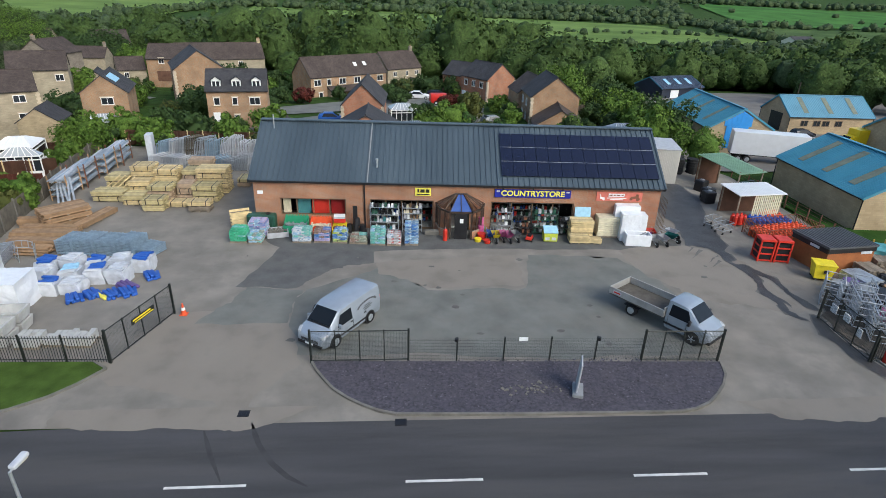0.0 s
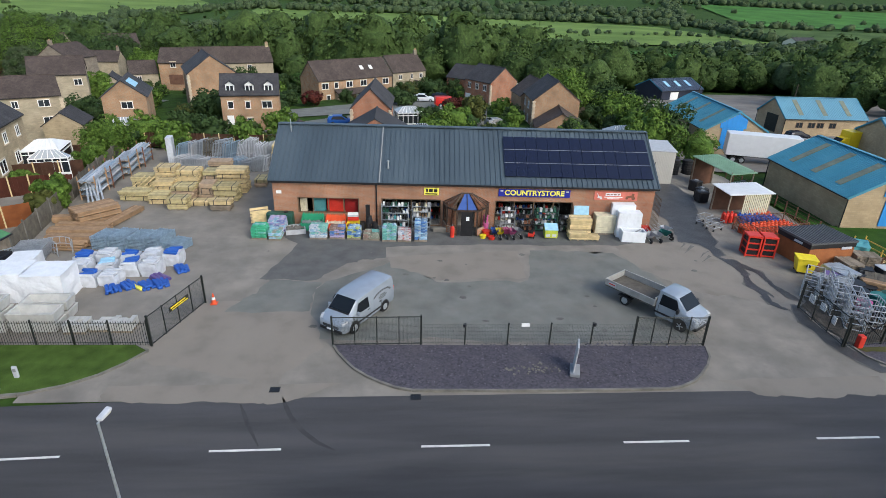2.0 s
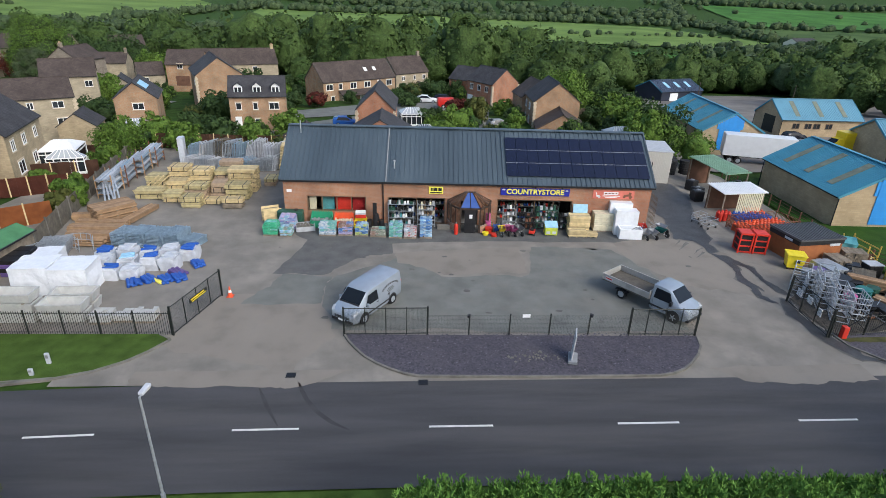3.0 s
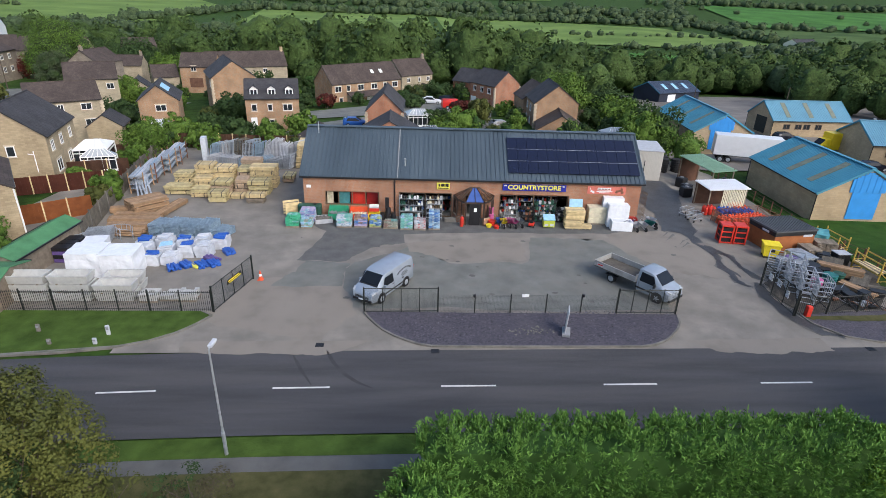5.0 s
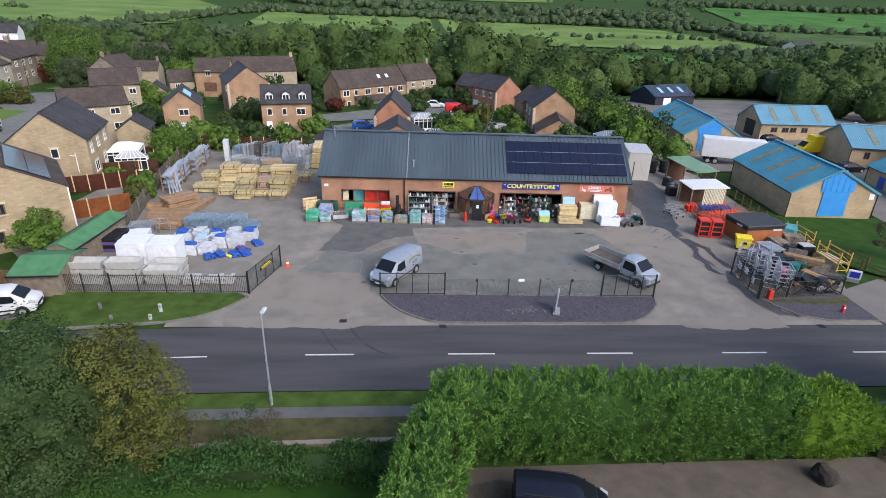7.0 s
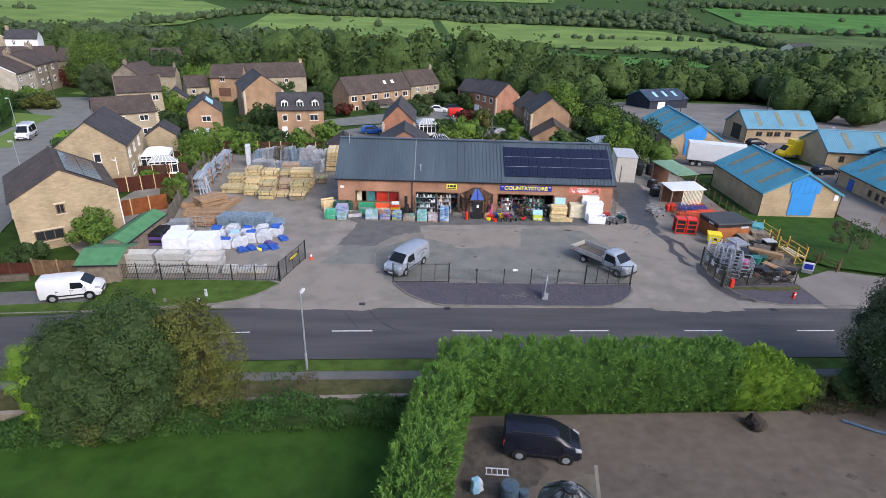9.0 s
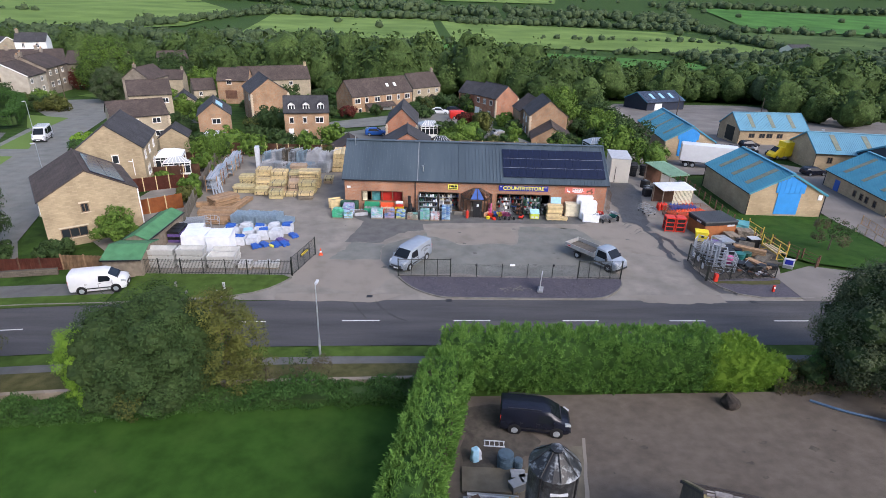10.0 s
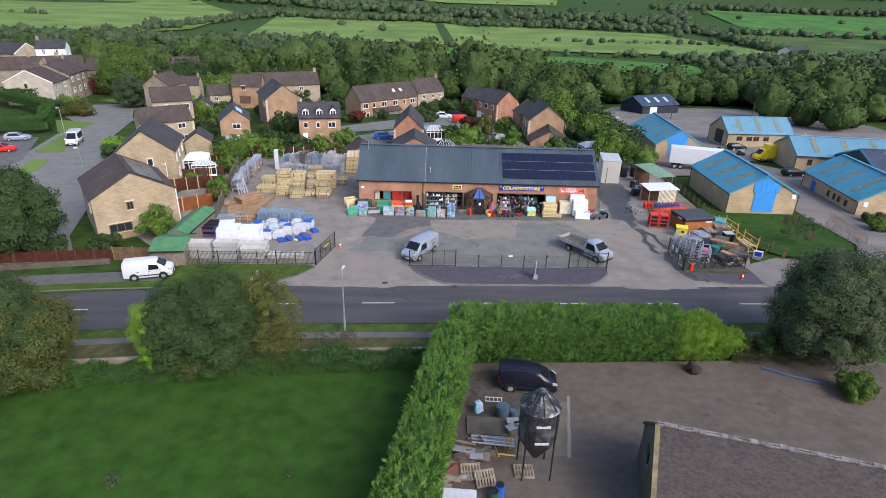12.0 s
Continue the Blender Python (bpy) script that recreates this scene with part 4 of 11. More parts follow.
h = gable_house("stone_house", -59.1, 107.7, 28.9, 7.5, 7.0, 2.2, 5.0, MAT["stone_pale"], MAT["tile_brown"], "small pale stone house with brown roof", lift=-0.50, grow=(0.69, 0.76, 0.79))
window(h, "f", -1.5, 0.4, 1.2, 1.2, 7.5, 7.0)
# brick house with white conservatory and a solar panel
h = gable_house("brick_house", -40.4, 59.5, 107.0, 9.2, 6.2, 4.2, 6.9, MAT["brick_tan"], MAT["tile_dark"], "tan brick house with slate roof and solar panels", lift=1.98, grow=(0.84, 0.81, 0.72))
window(h, "l", 0.3, 2.2, 1.7, 1.2, 9.2, 6.2, None, 1)
solar_on(h, -3.4, 0.6, math.atan2(2.7, 3.1), 6.9, 6.2, -1, 3, 1, MAT["pale_blue"])
# brick house with three dormers
h = gable_house("dormer_house", -26.0, 65.5, 10.7, 8.8, 7.0, 4.6, 7.3, MAT["brick_tan"], MAT["tile_dark"], "brown brick house with three white dormers", lift=0.56, grow=(0.88, 0.88, 0.85))
for u in (-2.9, 0, 2.9):
    dormer(h, u, -2.9, 5.0)
for u, w in ((-3.0, 0.9), (-0.4, 0.8), (2.5, 1.6)):
    window(h, "f", u, 2.4, w, 1.2, 8.8, 7.0, None, 1 if w > 1 else 0)
window(h, "f", -0.3, -0.4, 0.8, 1.3, 8.8, 7.0, None, 0)
door(h, "f", -3.2, -0.8, 1.0, 2.1, 8.8, 7.0, MAT["upvc"])
# large tan gable
h = gable_house("brick_house", -38.1, 85.0, 114.1, 11.0, 8.6, 4.8, 8.0, MAT["brick_tan"], MAT["tile_dark"], "large tan brick house with blank gable and slate roof", lift=0.91, grow=(0.96, 0.86, 0.84))
quoins(h, ((-5.5, 4.3), (-5.5, -4.3)), -1, 4.7)
window(h, "b", 2.5, 2.6, 1.2, 1.2, 11, 8.6)
h = gable_house("stone_house", -43.5, 116.4, 24.4, 24.0, 8.0, 3.6, 7.4, MAT["stone_pale"], MAT["tile_brown"], "long pale stone terrace with brown roof", lift=-0.03, grow=(0.74, 0.80, 0.79))
window(h, "f", 5.0, 1.8, 1.3, 1.2, 24, 8.0)
chimney(h, 11.4, 0, 7.6, MAT["stone"])
h = gable_house("brick_house", -51.4, 109.1, 5.2, 8.0, 7.0, 3.2, 5.8, MAT["brick_tan"], MAT["tile_brown"], "pinkish brick house with garage door and small dormer", lift=0.43, grow=(0.92, 0.94, 0.95))
window(h, "f", -0.9, 2.2, 1.2, 1.1, 8, 7.0)
door(h, "f", -0.6, -1.4, 3.0, 2.1, 8, 7.0, MAT["fence_dark"], "garage_door")
# brick row and the pale stone house at its end
h = gable_house("brick_row", -16.0, 102.9, 39.3, 19.6, 8.2, 3.3, 6.9, MAT["brick_tan"], MAT["tile_brown"], "row of brown brick houses under one tiled roof", lift=-1.06, grow=(0.91, 0.84, 0.90))
for u, w in ((-8.2, 1.7), (-5.4, 1.0), (-2.0, 1.7), (1.8, 1.7), (5.0, 0.9), (8.0, 1.7)):
    window(h, "f", u, 1.5, w, 1.3, 19.6, 8.2, None, 1 if w > 1 else 0)
window(h, "f", -7.5, -1.3, 1.0, 1.5, 19.6, 8.2, None, 0)
door(h, "f", 1.2, -2.0, 3.0, 2.5, 19.6, 8.2, MAT["upvc"], "garage_door")
bm = B()
box(bm, -1.5, -5.2, 0.75, 9.0, 2.4, 0.16, 0, 24)
part("porch_roof", bm, MAT["tile_brown"], h)
bm = B()
box(bm, -4.3, -4.8, -0.6, 3.0, 1.4, 2.2)
part("porch", bm, MAT["stone_pale"], h)
for u in (2.5, 5.0):
    bm = B()
    box(bm, u, -2.2, 5.3, 0.8, 1.1, 0.08, 0, math.degrees(math.atan2(3.6, 4.1)))
    part("rooflight", bm, MAT["upvc"], h)
h = gable_house("stone_house", -5.2, 116.5, 40.0, 12.0, 8.0, 2.8, 6.6, MAT["stone_pale"], MAT["tile_brown"], "pale stone end house with brown roof", lift=-0.55, grow=(0.80, 0.83, 0.84))
for u, w in ((-3.4, 1.2), (0.8, 0.8), (4.3, 1.2)):
    window(h, "f", u, 0.9, w, 1.2, 12, 8, None, 1 if w > 1 else 0)
window(h, "f", -3.0, -2.2, 2.4, 1.6, 12, 8)
bm = B()
prism(bm, [(0.4, -2.4), (3.4, -2.4), (3.4, -0.6), (1.9, 0.5), (0.4, -0.6)], -5.4, -4.0)
part("porch", bm, MAT["tile_brown"], h)
chimney(h, 5.4, 0, 6.9, MAT["stone_dark"])
# red brick gable house behind the shop, with its garage
h = gable_house("brick_house", -8.4, 62.8, 88.9, 9.4, 6.4, 3.1, 5.7, MAT["brick_red"], MAT["tile_dark"], "orange brick house with slate roof and pale quoins", lift=0.83, grow=(1.06, 0.80, 0.95))
quoins(h, ((-4.7, 3.2), (-4.7, -3.2)), -0.8, 3.0)
h = gable_house("brick_garage", -7.4, 50.2, 90.6, 7.0, 7.4, 1.6, 3.7, MAT["brick_red"], MAT["tile_dark"], "brick garage with slate roof behind the shop", category="garage", lift=1.05, grow=(1.01, 0.97, 0.96))
h = gable_house("brick_garage", -16.5, 49.6, 99.9, 6.0, 6.0, 1.5, 3.3, MAT["brick_red"], MAT["tile_brown"], "brick garage with brown hipped roof", category="garage", lift=0.13, grow=(0.93, 0.93, 0.92))
# red brick pair
h = gable_house("brick_house", 13.2, 97.7, 121.8, 11.5, 8.2, 3.1, 6.0, MAT["brick_red"], MAT["tile_dark"], "red brick house with slate roof and quoins", lift=-0.22, grow=(0.71, 0.82, 0.89))
quoins(h, ((-5.75, 4.1), (-5.75, -4.1)), -2.2, 3.0)
for u in (-3.6, -0.2, 3.2):
    window(h, "b", u, 1.2, 1.4, 1.2, 11.5, 8.2)
for u in (-2.2, 2.5):
    window(h, "b", u, -1.8, 1.2, 1.3, 11.5, 8.2)
door(h, "b", -4.0, -2.3, 2.6, 2.2, 11.5, 8.2, MAT["upvc"], "garage_door")
h = gable_house("brick_house", 9.6, 109.5, 136.9, 7.5, 7.5, 2.4, 5.6, MAT["brick_red"], MAT["tile_dark"], "red brick house wing with slate roof", lift=-0.43, grow=(0.87, 0.83, 0.77))
window(h, "b", -0.4, 0.6, 1.4, 1.2, 7.5, 7.5)
window(h, "l", 2.0, 0.6, 1.4, 1.2, 7.5, 7.5)
h = gable_house("brick_house", 19.8, 73.8, 88.7, 10.5, 8.2, 2.8, 5.9, MAT["brick_tan"], MAT["tile_dark"], "tan brick house with blank gable and slate roof", lift=0.83, grow=(0.84, 0.88, 0.90))
quoins(h, ((-5.25, 4.1),), -2, 2.7)
for u in (-3.6, 0.2):
    window(h, "b", u, 0.6, 1.3, 1.2, 10.5, 8.2)
    window(h, "b", u, -1.8, 1.3, 1.2, 10.5, 8.2)
h = gable_house("brick_house", 18.5, 81.3, 95.1, 7.0, 7.0, 2.4, 5.4, MAT["brick_tan"], MAT["tile_brown"], "tan brick house wing with brown roof", lift=0.64, grow=(0.91, 0.89, 0.84))
h = gable_house("brick_garage", 19.6, 66.8, 80.9, 10.0, 8.0, 0.9, 3.3, MAT["brick_tan"], MAT["tile_brown"], "garage block with brown tiled roof", category="garage", lift=-0.42, grow=(0.90, 0.90, 0.91))
# terrace beyond the side road
h = gable_house("terrace_house", -104.9, 108.3, 98.0, 9.5, 11.0, 3.4, 6.3, MAT["old_render"], MAT["tile_brown"], "pale rendered terrace house with grey slate roof")
window(h, "l", -0.6, 2.2, 0.7, 1.1, 9.5, 11.0, MAT["brown"], 0)
for u in (-3.0, 2.2):
    window(h, "f", u, 1.6, 1.1, 1.2, 9.5, 11.0)
    window(h, "f", u, -0.9, 1.2, 1.3, 9.5, 11.0)
door(h, "f", -0.5, -1.9, 0.95, 2.05, 9.5, 11.0, MAT["black"])
for sd in (-1, 1):
    bm = B()
    box(bm, -4.88, sd * 2.9, 4.95, 0.10, 6.4, 0.22, 0, -sd * math.degrees(math.atan2(2.9, 5.5)))
    part("bargeboard", bm, MAT["upvc"], h)
chimney(h, 4.7, 0, 6.6, MAT["stone_dark"])
h = gable_house("terrace_house", -105.9, 119.5, 98.0, 12.6, 10.4, 4.2, 6.9, MAT["stone_dark"], MAT["tile_brown"], "weathered stone terrace house with slate roof and chimneys")
chimney(h, -5.9, 0, 7.2, MAT["stone_dark"])
chimney(h, 5.6, 0, 7.2, MAT["stone_dark"])
for u in (-4.4, -0.8, 2.8):
    window(h, "f", u, 2.3, 1.2, 1.2, 12.6, 10.4)
    window(h, "f", u, -0.6, 1.3, 1.3, 12.6, 10.4)
h = gable_house("terrace_house", -99.0, 139.0, 8.0, 16.0, 8.0, 3.1, 6.1, MAT["stone_dark"], MAT["tile_brown"], "stone terrace end with brown roof")
window(h, "f", -2.2, 1.4, 1.7, 1.1, 16.0, 8.0)
window(h, "f", 2.6, 1.4, 1.2, 1.1, 16.0, 8.0)
h = gable_house("terrace_house", -124.5, 142.0, 31.0, 24.0, 8.0, 2.6, 5.6, MAT["stone_dark"], MAT["tile_brown"], "stone terrace with long brown roof")
chimney(h, -2.0, 0, 5.8, MAT["stone_dark"])
chimney(h, 5.2, 0, 5.8, MAT["stone_dark"])
h = gable_house("white_house", -127.0, 155.5, 17.0, 8.4, 6.6, 7.2, 9.4, MAT["white"], MAT["tile_dark"], "white rendered house with grey roof")
chimney(h, -3.7, 0, 9.6, MAT["stone_dark"])
for u in (-2.0, 1.8):
    window(h, "f", u, 5.4, 0.8, 1.3, 8.4, 6.6)
h = gable_house("white_house", -157.3, 182.0, 160.0, 14.0, 10.5, 2.7, 6.0, MAT["stone_pale"], MAT["tile_dark"], "pale stone house with grey roof")
for sd in (-1, 1):
    bm = B()
    box(bm, -7.14, sd * 2.75, 4.42, 0.12, 6.3, 0.24, 0, -sd * math.degrees(math.atan2(3.3, 5.25)))
    part("bargeboard", bm, MAT["upvc"], h)
h = gable_house("stone_house", -84.9, 155.9, 35.6, 9.0, 7.0, 0.4, 3.6, MAT["stone"], MAT["tile_brown"], "stone cottage among the trees", lift=1.66, grow=(0.95, 0.95, 0.95))


# ---- industrial units ----
def unit(x, y, rz, L, W, eave, ridge, wall, roof, label, lights=3, big_door=None, number=False, z=None, lift=0.0, grow=(1, 1, 1)):
    h = gable_house("industrial_unit", x, y, rz, L, W, eave, ridge, wall, roof, label, z=z, category="industrial unit", over=0.35, thick=0.10, ridge_tiles=False, lift=lift, grow=grow)
    pitch = math.atan2(ridge - eave, W / 2)
    run = W / 2 / math.cos(pitch) + 0.3
    n = int(L / 0.33)
    for s in (-1, 1):
        bm = B()
        for i in range(n):
            sx = -L / 2 + (i + 0.5) * L / n
            box(bm, sx, s * (run / 2) * math.cos(pitch) + s * math.sin(pitch) * 0.12, ridge - (run / 2) * math.sin(pitch) + math.cos(pitch) * 0.12, 0.07, run, 0.05, 0, -math.degrees(pitch) * s)
        part("roof_ribs", bm, roof, h)
        for i in range(lights):
            bm = B()
            sx = -L / 2 + (i + 0.5 + 0.2) * L / (lights + 0.4)
            ll = run * 0.72
            box(bm, sx, s * (run * 0.47) * math.cos(pitch) + s * math.sin(pitch) * 0.15, ridge - (run * 0.47) * math.sin(pitch) + math.cos(pitch) * 0.15, 0.9, ll, 0.05, 0, -math.degrees(pitch) * s)
            part("rooflight", bm, MAT["rooflight"], h)
    bm = B()
    box(bm, 0, 0, ridge + 0.16, L + 0.3, 0.5, 0.06)
    part("ridge_cap", bm, roof, h)
    for s in (-1, 1):
        for e in (-1, 1):
            bm = B()
            box(bm, e * (L / 2 + 0.2), s * (run / 2) * math.cos(pitch), ridge - (run / 2) * math.sin(pitch) + 0.05, 0.06, run, 0.28, 0, -math.degrees(pitch) * s)
            part("verge_board", bm, MAT["roof_blue"], h)
    for s in (-1, 1):
        for e in (-1, 1):
            bm = B()
            tube(bm, (e * (L / 2 + 0.05), s * (W / 2 + 0.08), (land(x, y) - 0.2 - lift) / grow[2]), (e * (L / 2 + 0.05), s * (W / 2 + 0.08), eave), 0.06)
            part("drainpipe", bm, MAT["black"], h)
    return h


def unit_front(h, side, L, W, u, w, base, top, apex_w, ridge, mat_panel):
    """The big blue door of a unit's gable with the ribbed panel above it."""
    m = {"l": pose(-L / 2, -u, 0, 0, 0, -90), "r": pose(L / 2, u, 0, 0, 0, 90)}[side]
    bm = B()
    box(bm, 0, -0.04, (base + top) / 2, w, 0.08, top - base)
    for i in range(1, 4):
        box(bm, 0, -0.085, base + (top - base) * i / 4, w, 0.02, 0.04)
    d = part("roller_door", bm, MAT["blue_clad"], h, "bright blue roller door")
    d.matrix_basis = m
    bm = B()
    k = max(6, int((w + 0.8) / 0.35))
    ww = w + 0.8
    slope = (ridge - 0.25 - apex_w) / (W / 2)
    for i in range(k):
        xx = -ww / 2 + ww * (i + 0.5) / k
        hi = ridge - 0.3 - abs(xx + u) * (ridge - apex_w) / (W / 2)
        bm = B()
        box(bm, xx, -0.05, (top + hi) / 2 + 0.02, ww / k * 0.96, 0.08 + 0.05 * (i % 2), hi - top)
        p = part("cladding_board", bm, mat_panel, h)
        p.matrix_basis = m


h = unit(43.1, 35.7, 86.6, 13.6, 10.7, 1.4, 4.2, MAT["blockwall"], MAT["roof_blue"], "buff block unit with teal blue roof and bright blue door", lift=0.36, grow=(1.02, 0.91, 0.94))
unit_front(h, "l", 13.6, 10.7, 0.2, 3.3, -1.6, 1.5, 1.4, 4.2, MAT["blue_clad"])
bm = B()
box(bm, -6.86, -4.7, 1.0, 0.05, 0.6, 0.75)
part("number_board", bm, MAT["white"], h, "white unit number board")
h = unit(44.6, 68.7, 84.8, 21.5, 10.4, 0.0, 3.0, MAT["blockwall"], MAT["roof_blue"], "buff block unit with teal roof and blue gable panel", lift=1.20, grow=(0.84, 0.85, 0.87))
unit_front(h, "l", 21.5, 10.4, -0.6, 3.6, -3.2, 0.3, 0.0, 3.0, MAT["blue_clad"])
door(h, "l", 3.4, -3.0, 1.3, 2.0, 21.5, 10.4, MAT["blue"])
h = unit(70.7, 81.8, -0.7, 15.8, 10.0, -0.5, 2.7, MAT["blockwall"], MAT["roof_blue_pale"], "buff block unit with pale blue roof and row of windows", lift=0.16, grow=(0.95, 0.87, 0.89))
for u in (-5.0, -2.6, -0.9, 1.5):
    window(h, "f", u, -2.4, 1.4, 1.1, 15.8, 10, MAT["brown"], 1, sill=False)
door(h, "l", 0.5, -3.8, 4.0, 3.4, 15.8, 10, MAT["dark_metal"], "roller_door")
h = unit(76.4, 57.1, -8.9, 24.0, 9.6, -0.6, 1.9, MAT["blockwall"], MAT["roof_blue_pale"], "buff unit with long pale blue roof", 4, lift=1.52, grow=(0.99, 1.02, 1.01))
window(h, "f", -9.5, -2.4, 0.9, 1.1, 24, 9.6, MAT["brown"], 1, sill=False)
h = unit(79.5, 46.7, -4.0, 20.0, 12.0, 0.4, 2.9, MAT["navy_clad"], MAT["navy_roof"], "navy clad shed with blue grey roof", 3, lift=1.03, grow=(0.94, 0.94, 0.94))
h = unit(63.2, 35.7, 82.9, 16.8, 10.8, 1.3, 4.3, MAT["blockwall"], MAT["roof_blue"], "buff block unit with teal roof and blue door", lift=-0.48, grow=(0.91, 0.97, 0.98))
for u in (5.4, 3.4, 2.0, 0.2):
    window(h, "b", u, -0.6, 0.8, 1.0, 16.8, 10.8, MAT["brown"], 0, sill=False)
door(h, "b", -4.8, -1.7, 1.4, 2.2, 16.8, 10.8, MAT["blue"])
bm = B()
box(bm, -8.46, 4.3, 0.7, 0.05, 0.6, 0.75)
part("number_board", bm, MAT["white"], h, "white unit number board")
h = unit(69.3, 138.8, 20.2, 18.0, 12.0, -3.7, -1.3, MAT["navy_clad"], MAT["navy_roof"], "dark navy shed with rooflights in the gravel yard", 0, lift=-0.38, grow=(0.81, 0.86, 0.96))
for i in range(3):
    bm = B()
    box(bm, -4.5 + 4.6 * i, -3.0, -2.25, 1.3, 3.0, 0.06, 0, 21.8)
    part("rooflight", bm, MAT["pale_blue"], h)
door(h, "f", -3.5, -6.6, 3.4, 2.4, 18, 12, MAT["white"], "roller_door")

# ---- the shop ----
SX, SY, SRZ = 1.15, 25.3, -2.4
SL, SD = 31.6, 10.0
EAVE, RIDGE = 3.78, 7.2
shop = thing("country_store", SX, SY, 0, SRZ, "long red brown brick shop with slate grey metal roof", "shop")


def wall_run(put, x0, x1, y0, y1, z0, z1, holes):
    """A straight wall from x0 to x1 with openings (xa, xb, za, zb) through it."""
    xs = sorted({x0, x1, *[h_[0] for h_ in holes], *[h_[1] for h_ in holes]})
    for a, b in zip(xs[:-1], xs[1:]):
        mid = (a + b) / 2
        hs = sorted([h_ for h_ in holes if h_[0] < mid < h_[1]], key=lambda q: q[2])
        z = z0
        for q in hs:
            if q[2] > z:
                put(box(B(), mid, (y0 + y1) / 2, (z + q[2]) / 2, b - a, y1 - y0, q[2] - z))
            z = q[3]
        if z1 > z:
            put(box(B(), mid, (y0 + y1) / 2, (z + z1) / 2, b - a, y1 - y0, z1 - z))


HOLES = [(-13.85, -8.78, 1.0, 2.36), (-6.92, -1.95, 0.0, 2.40), (-0.60, 0.90, 0.0, 2.2), (2.55, 9.08, 0.0, 2.42)]
wall_run(lambda b_: part("wall", b_, MAT["brick"], shop), -SL / 2, 10.05, 0, 0.3, -0.2, EAVE, HOLES)
wall_run(lambda b_: part("wall", b_, MAT["brick_red"], shop), 10.05, SL / 2, 0, 0.3, -0.2, EAVE, [])
bm = B()
for s in (-1, 1):
    f = [bm.verts.new((s * SL / 2, y, z)) for y, z in ((0.3, -0.2), (SD, -0.2), (SD, EAVE), (SD / 2, RIDGE), (0.3, EAVE + 0.2))]
    g = [bm.verts.new((s * (SL / 2 - 0.3), y, z)) for y, z in ((0.3, -0.2), (SD, -0.2), (SD, EAVE), (SD / 2, RIDGE), (0.3, EAVE + 0.2))]
    bm.faces.new(f)
    bm.faces.new(g)
    for i in range(5):
        bm.faces.new((f[i], f[(i + 1) % 5], g[(i + 1) % 5], g[i]))
bmesh.ops.recalc_face_normals(bm, faces=bm.faces)
part("gable_wall", bm, MAT["brick"], shop)
bm = B()
box(bm, 0, SD - 0.15, EAVE / 2, SL - 0.6, 0.3, EAVE)
part("rear_wall", bm, MAT["brick"], shop)
# added near-black sheet behind the windows, standing for the dim interior
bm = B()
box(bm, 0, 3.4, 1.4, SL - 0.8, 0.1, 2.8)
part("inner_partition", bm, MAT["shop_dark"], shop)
bm = B()
box(bm, 0, 5, 0.03, SL - 0.7, SD - 0.7, 0.06)
part("shop_floor", bm, MAT["concrete"], shop)
PITCH = math.atan2(RIDGE - EAVE, SD / 2)
RUN = SD / 2 / math.cos(PITCH) + 0.16
NR = 76


def on_front(s, lift):
    """A place on the front slope, s metres down from the ridge."""
    return SD / 2 - s * math.cos(PITCH) - lift * math.sin(PITCH), RIDGE - s * math.sin(PITCH) + lift * math.cos(PITCH)


for side in (-1, 1):
    bm = B()
    s = RUN / 2
    yy = SD / 2 + side * (s * math.cos(PITCH) + 0.06 * math.sin(PITCH))
    box(bm, 0, yy, RIDGE - s * math.sin(PITCH) + 0.06 * math.cos(PITCH), SL + 0.5, RUN, 0.12, 0, -side * math.degrees(PITCH))
    r = part("roof", bm, MAT["store_roof"], shop)
    bm = B()
    for i in range(NR + 1):
        xx = -SL / 2 - 0.2 + (SL + 0.4) * i / NR
        yy = SD / 2 + side * (s * math.cos(PITCH) + 0.15 * math.sin(PITCH))
        box(bm, xx, yy, RIDGE - s * math.sin(PITCH) + 0.15 * math.cos(PITCH), 0.06, RUN, 0.07, 0, -side * math.degrees(PITCH))
    part("roof_seam", bm, MAT["store_roof"], shop)
bm = B()
box(bm, 0, SD / 2, RIDGE + 0.17, SL + 0.6, 0.6, 0.08)
part("ridge_cap", bm, MAT["store_roof"], shop)
for s in (-1, 1):
    bm = B()
    for side in (-1, 1):
        box(bm, s * (SL / 2 + 0.26), SD / 2 + side * RUN / 2 * math.cos(PITCH), RIDGE - RUN / 2 * math.sin(PITCH) + 0.02, 0.08, RUN, 0.36, 0, -side * math.degrees(PITCH))
    part("bargeboard", bm, MAT["store_roof"], shop)
bm = B()
box(bm, 0, -0.20, EAVE - 0.05, SL + 0.5, 0.14, 0.13)
box(bm, 0, -0.08, EAVE - 0.14, SL + 0.4, 0.16, 0.05)
part("gutter", bm, MAT["black"], shop)
# wall joint, roof joint and vent pipe
bm = B()
tube(bm, (-7.3, -0.09, 0.0), (-7.3, -0.09, EAVE), 0.06)
part("drainpipe", bm, MAT["black"], shop)
for xx in (-7.05, 3.0):
    bm = B()
    yy, zz = on_front(RUN / 2, 0.20)
    box(bm, xx, yy, zz, 0.09, RUN + 0.02, 0.05, 0, math.degrees(PITCH))
    part("roof_joint", bm, MAT["grey"] if xx < 0 else MAT["store_roof"], shop)
bm = B()
yy, zz = on_front(4.7, 0.1)
cyl(bm, -6.4, yy, zz - 0.1, 0.07, 0.75, 10)
cyl(bm, -6.4, yy, zz + 0.6, 0.11, 0.12, 10)
part("vent_pipe", bm, MAT["galv"], shop)
bm = B()
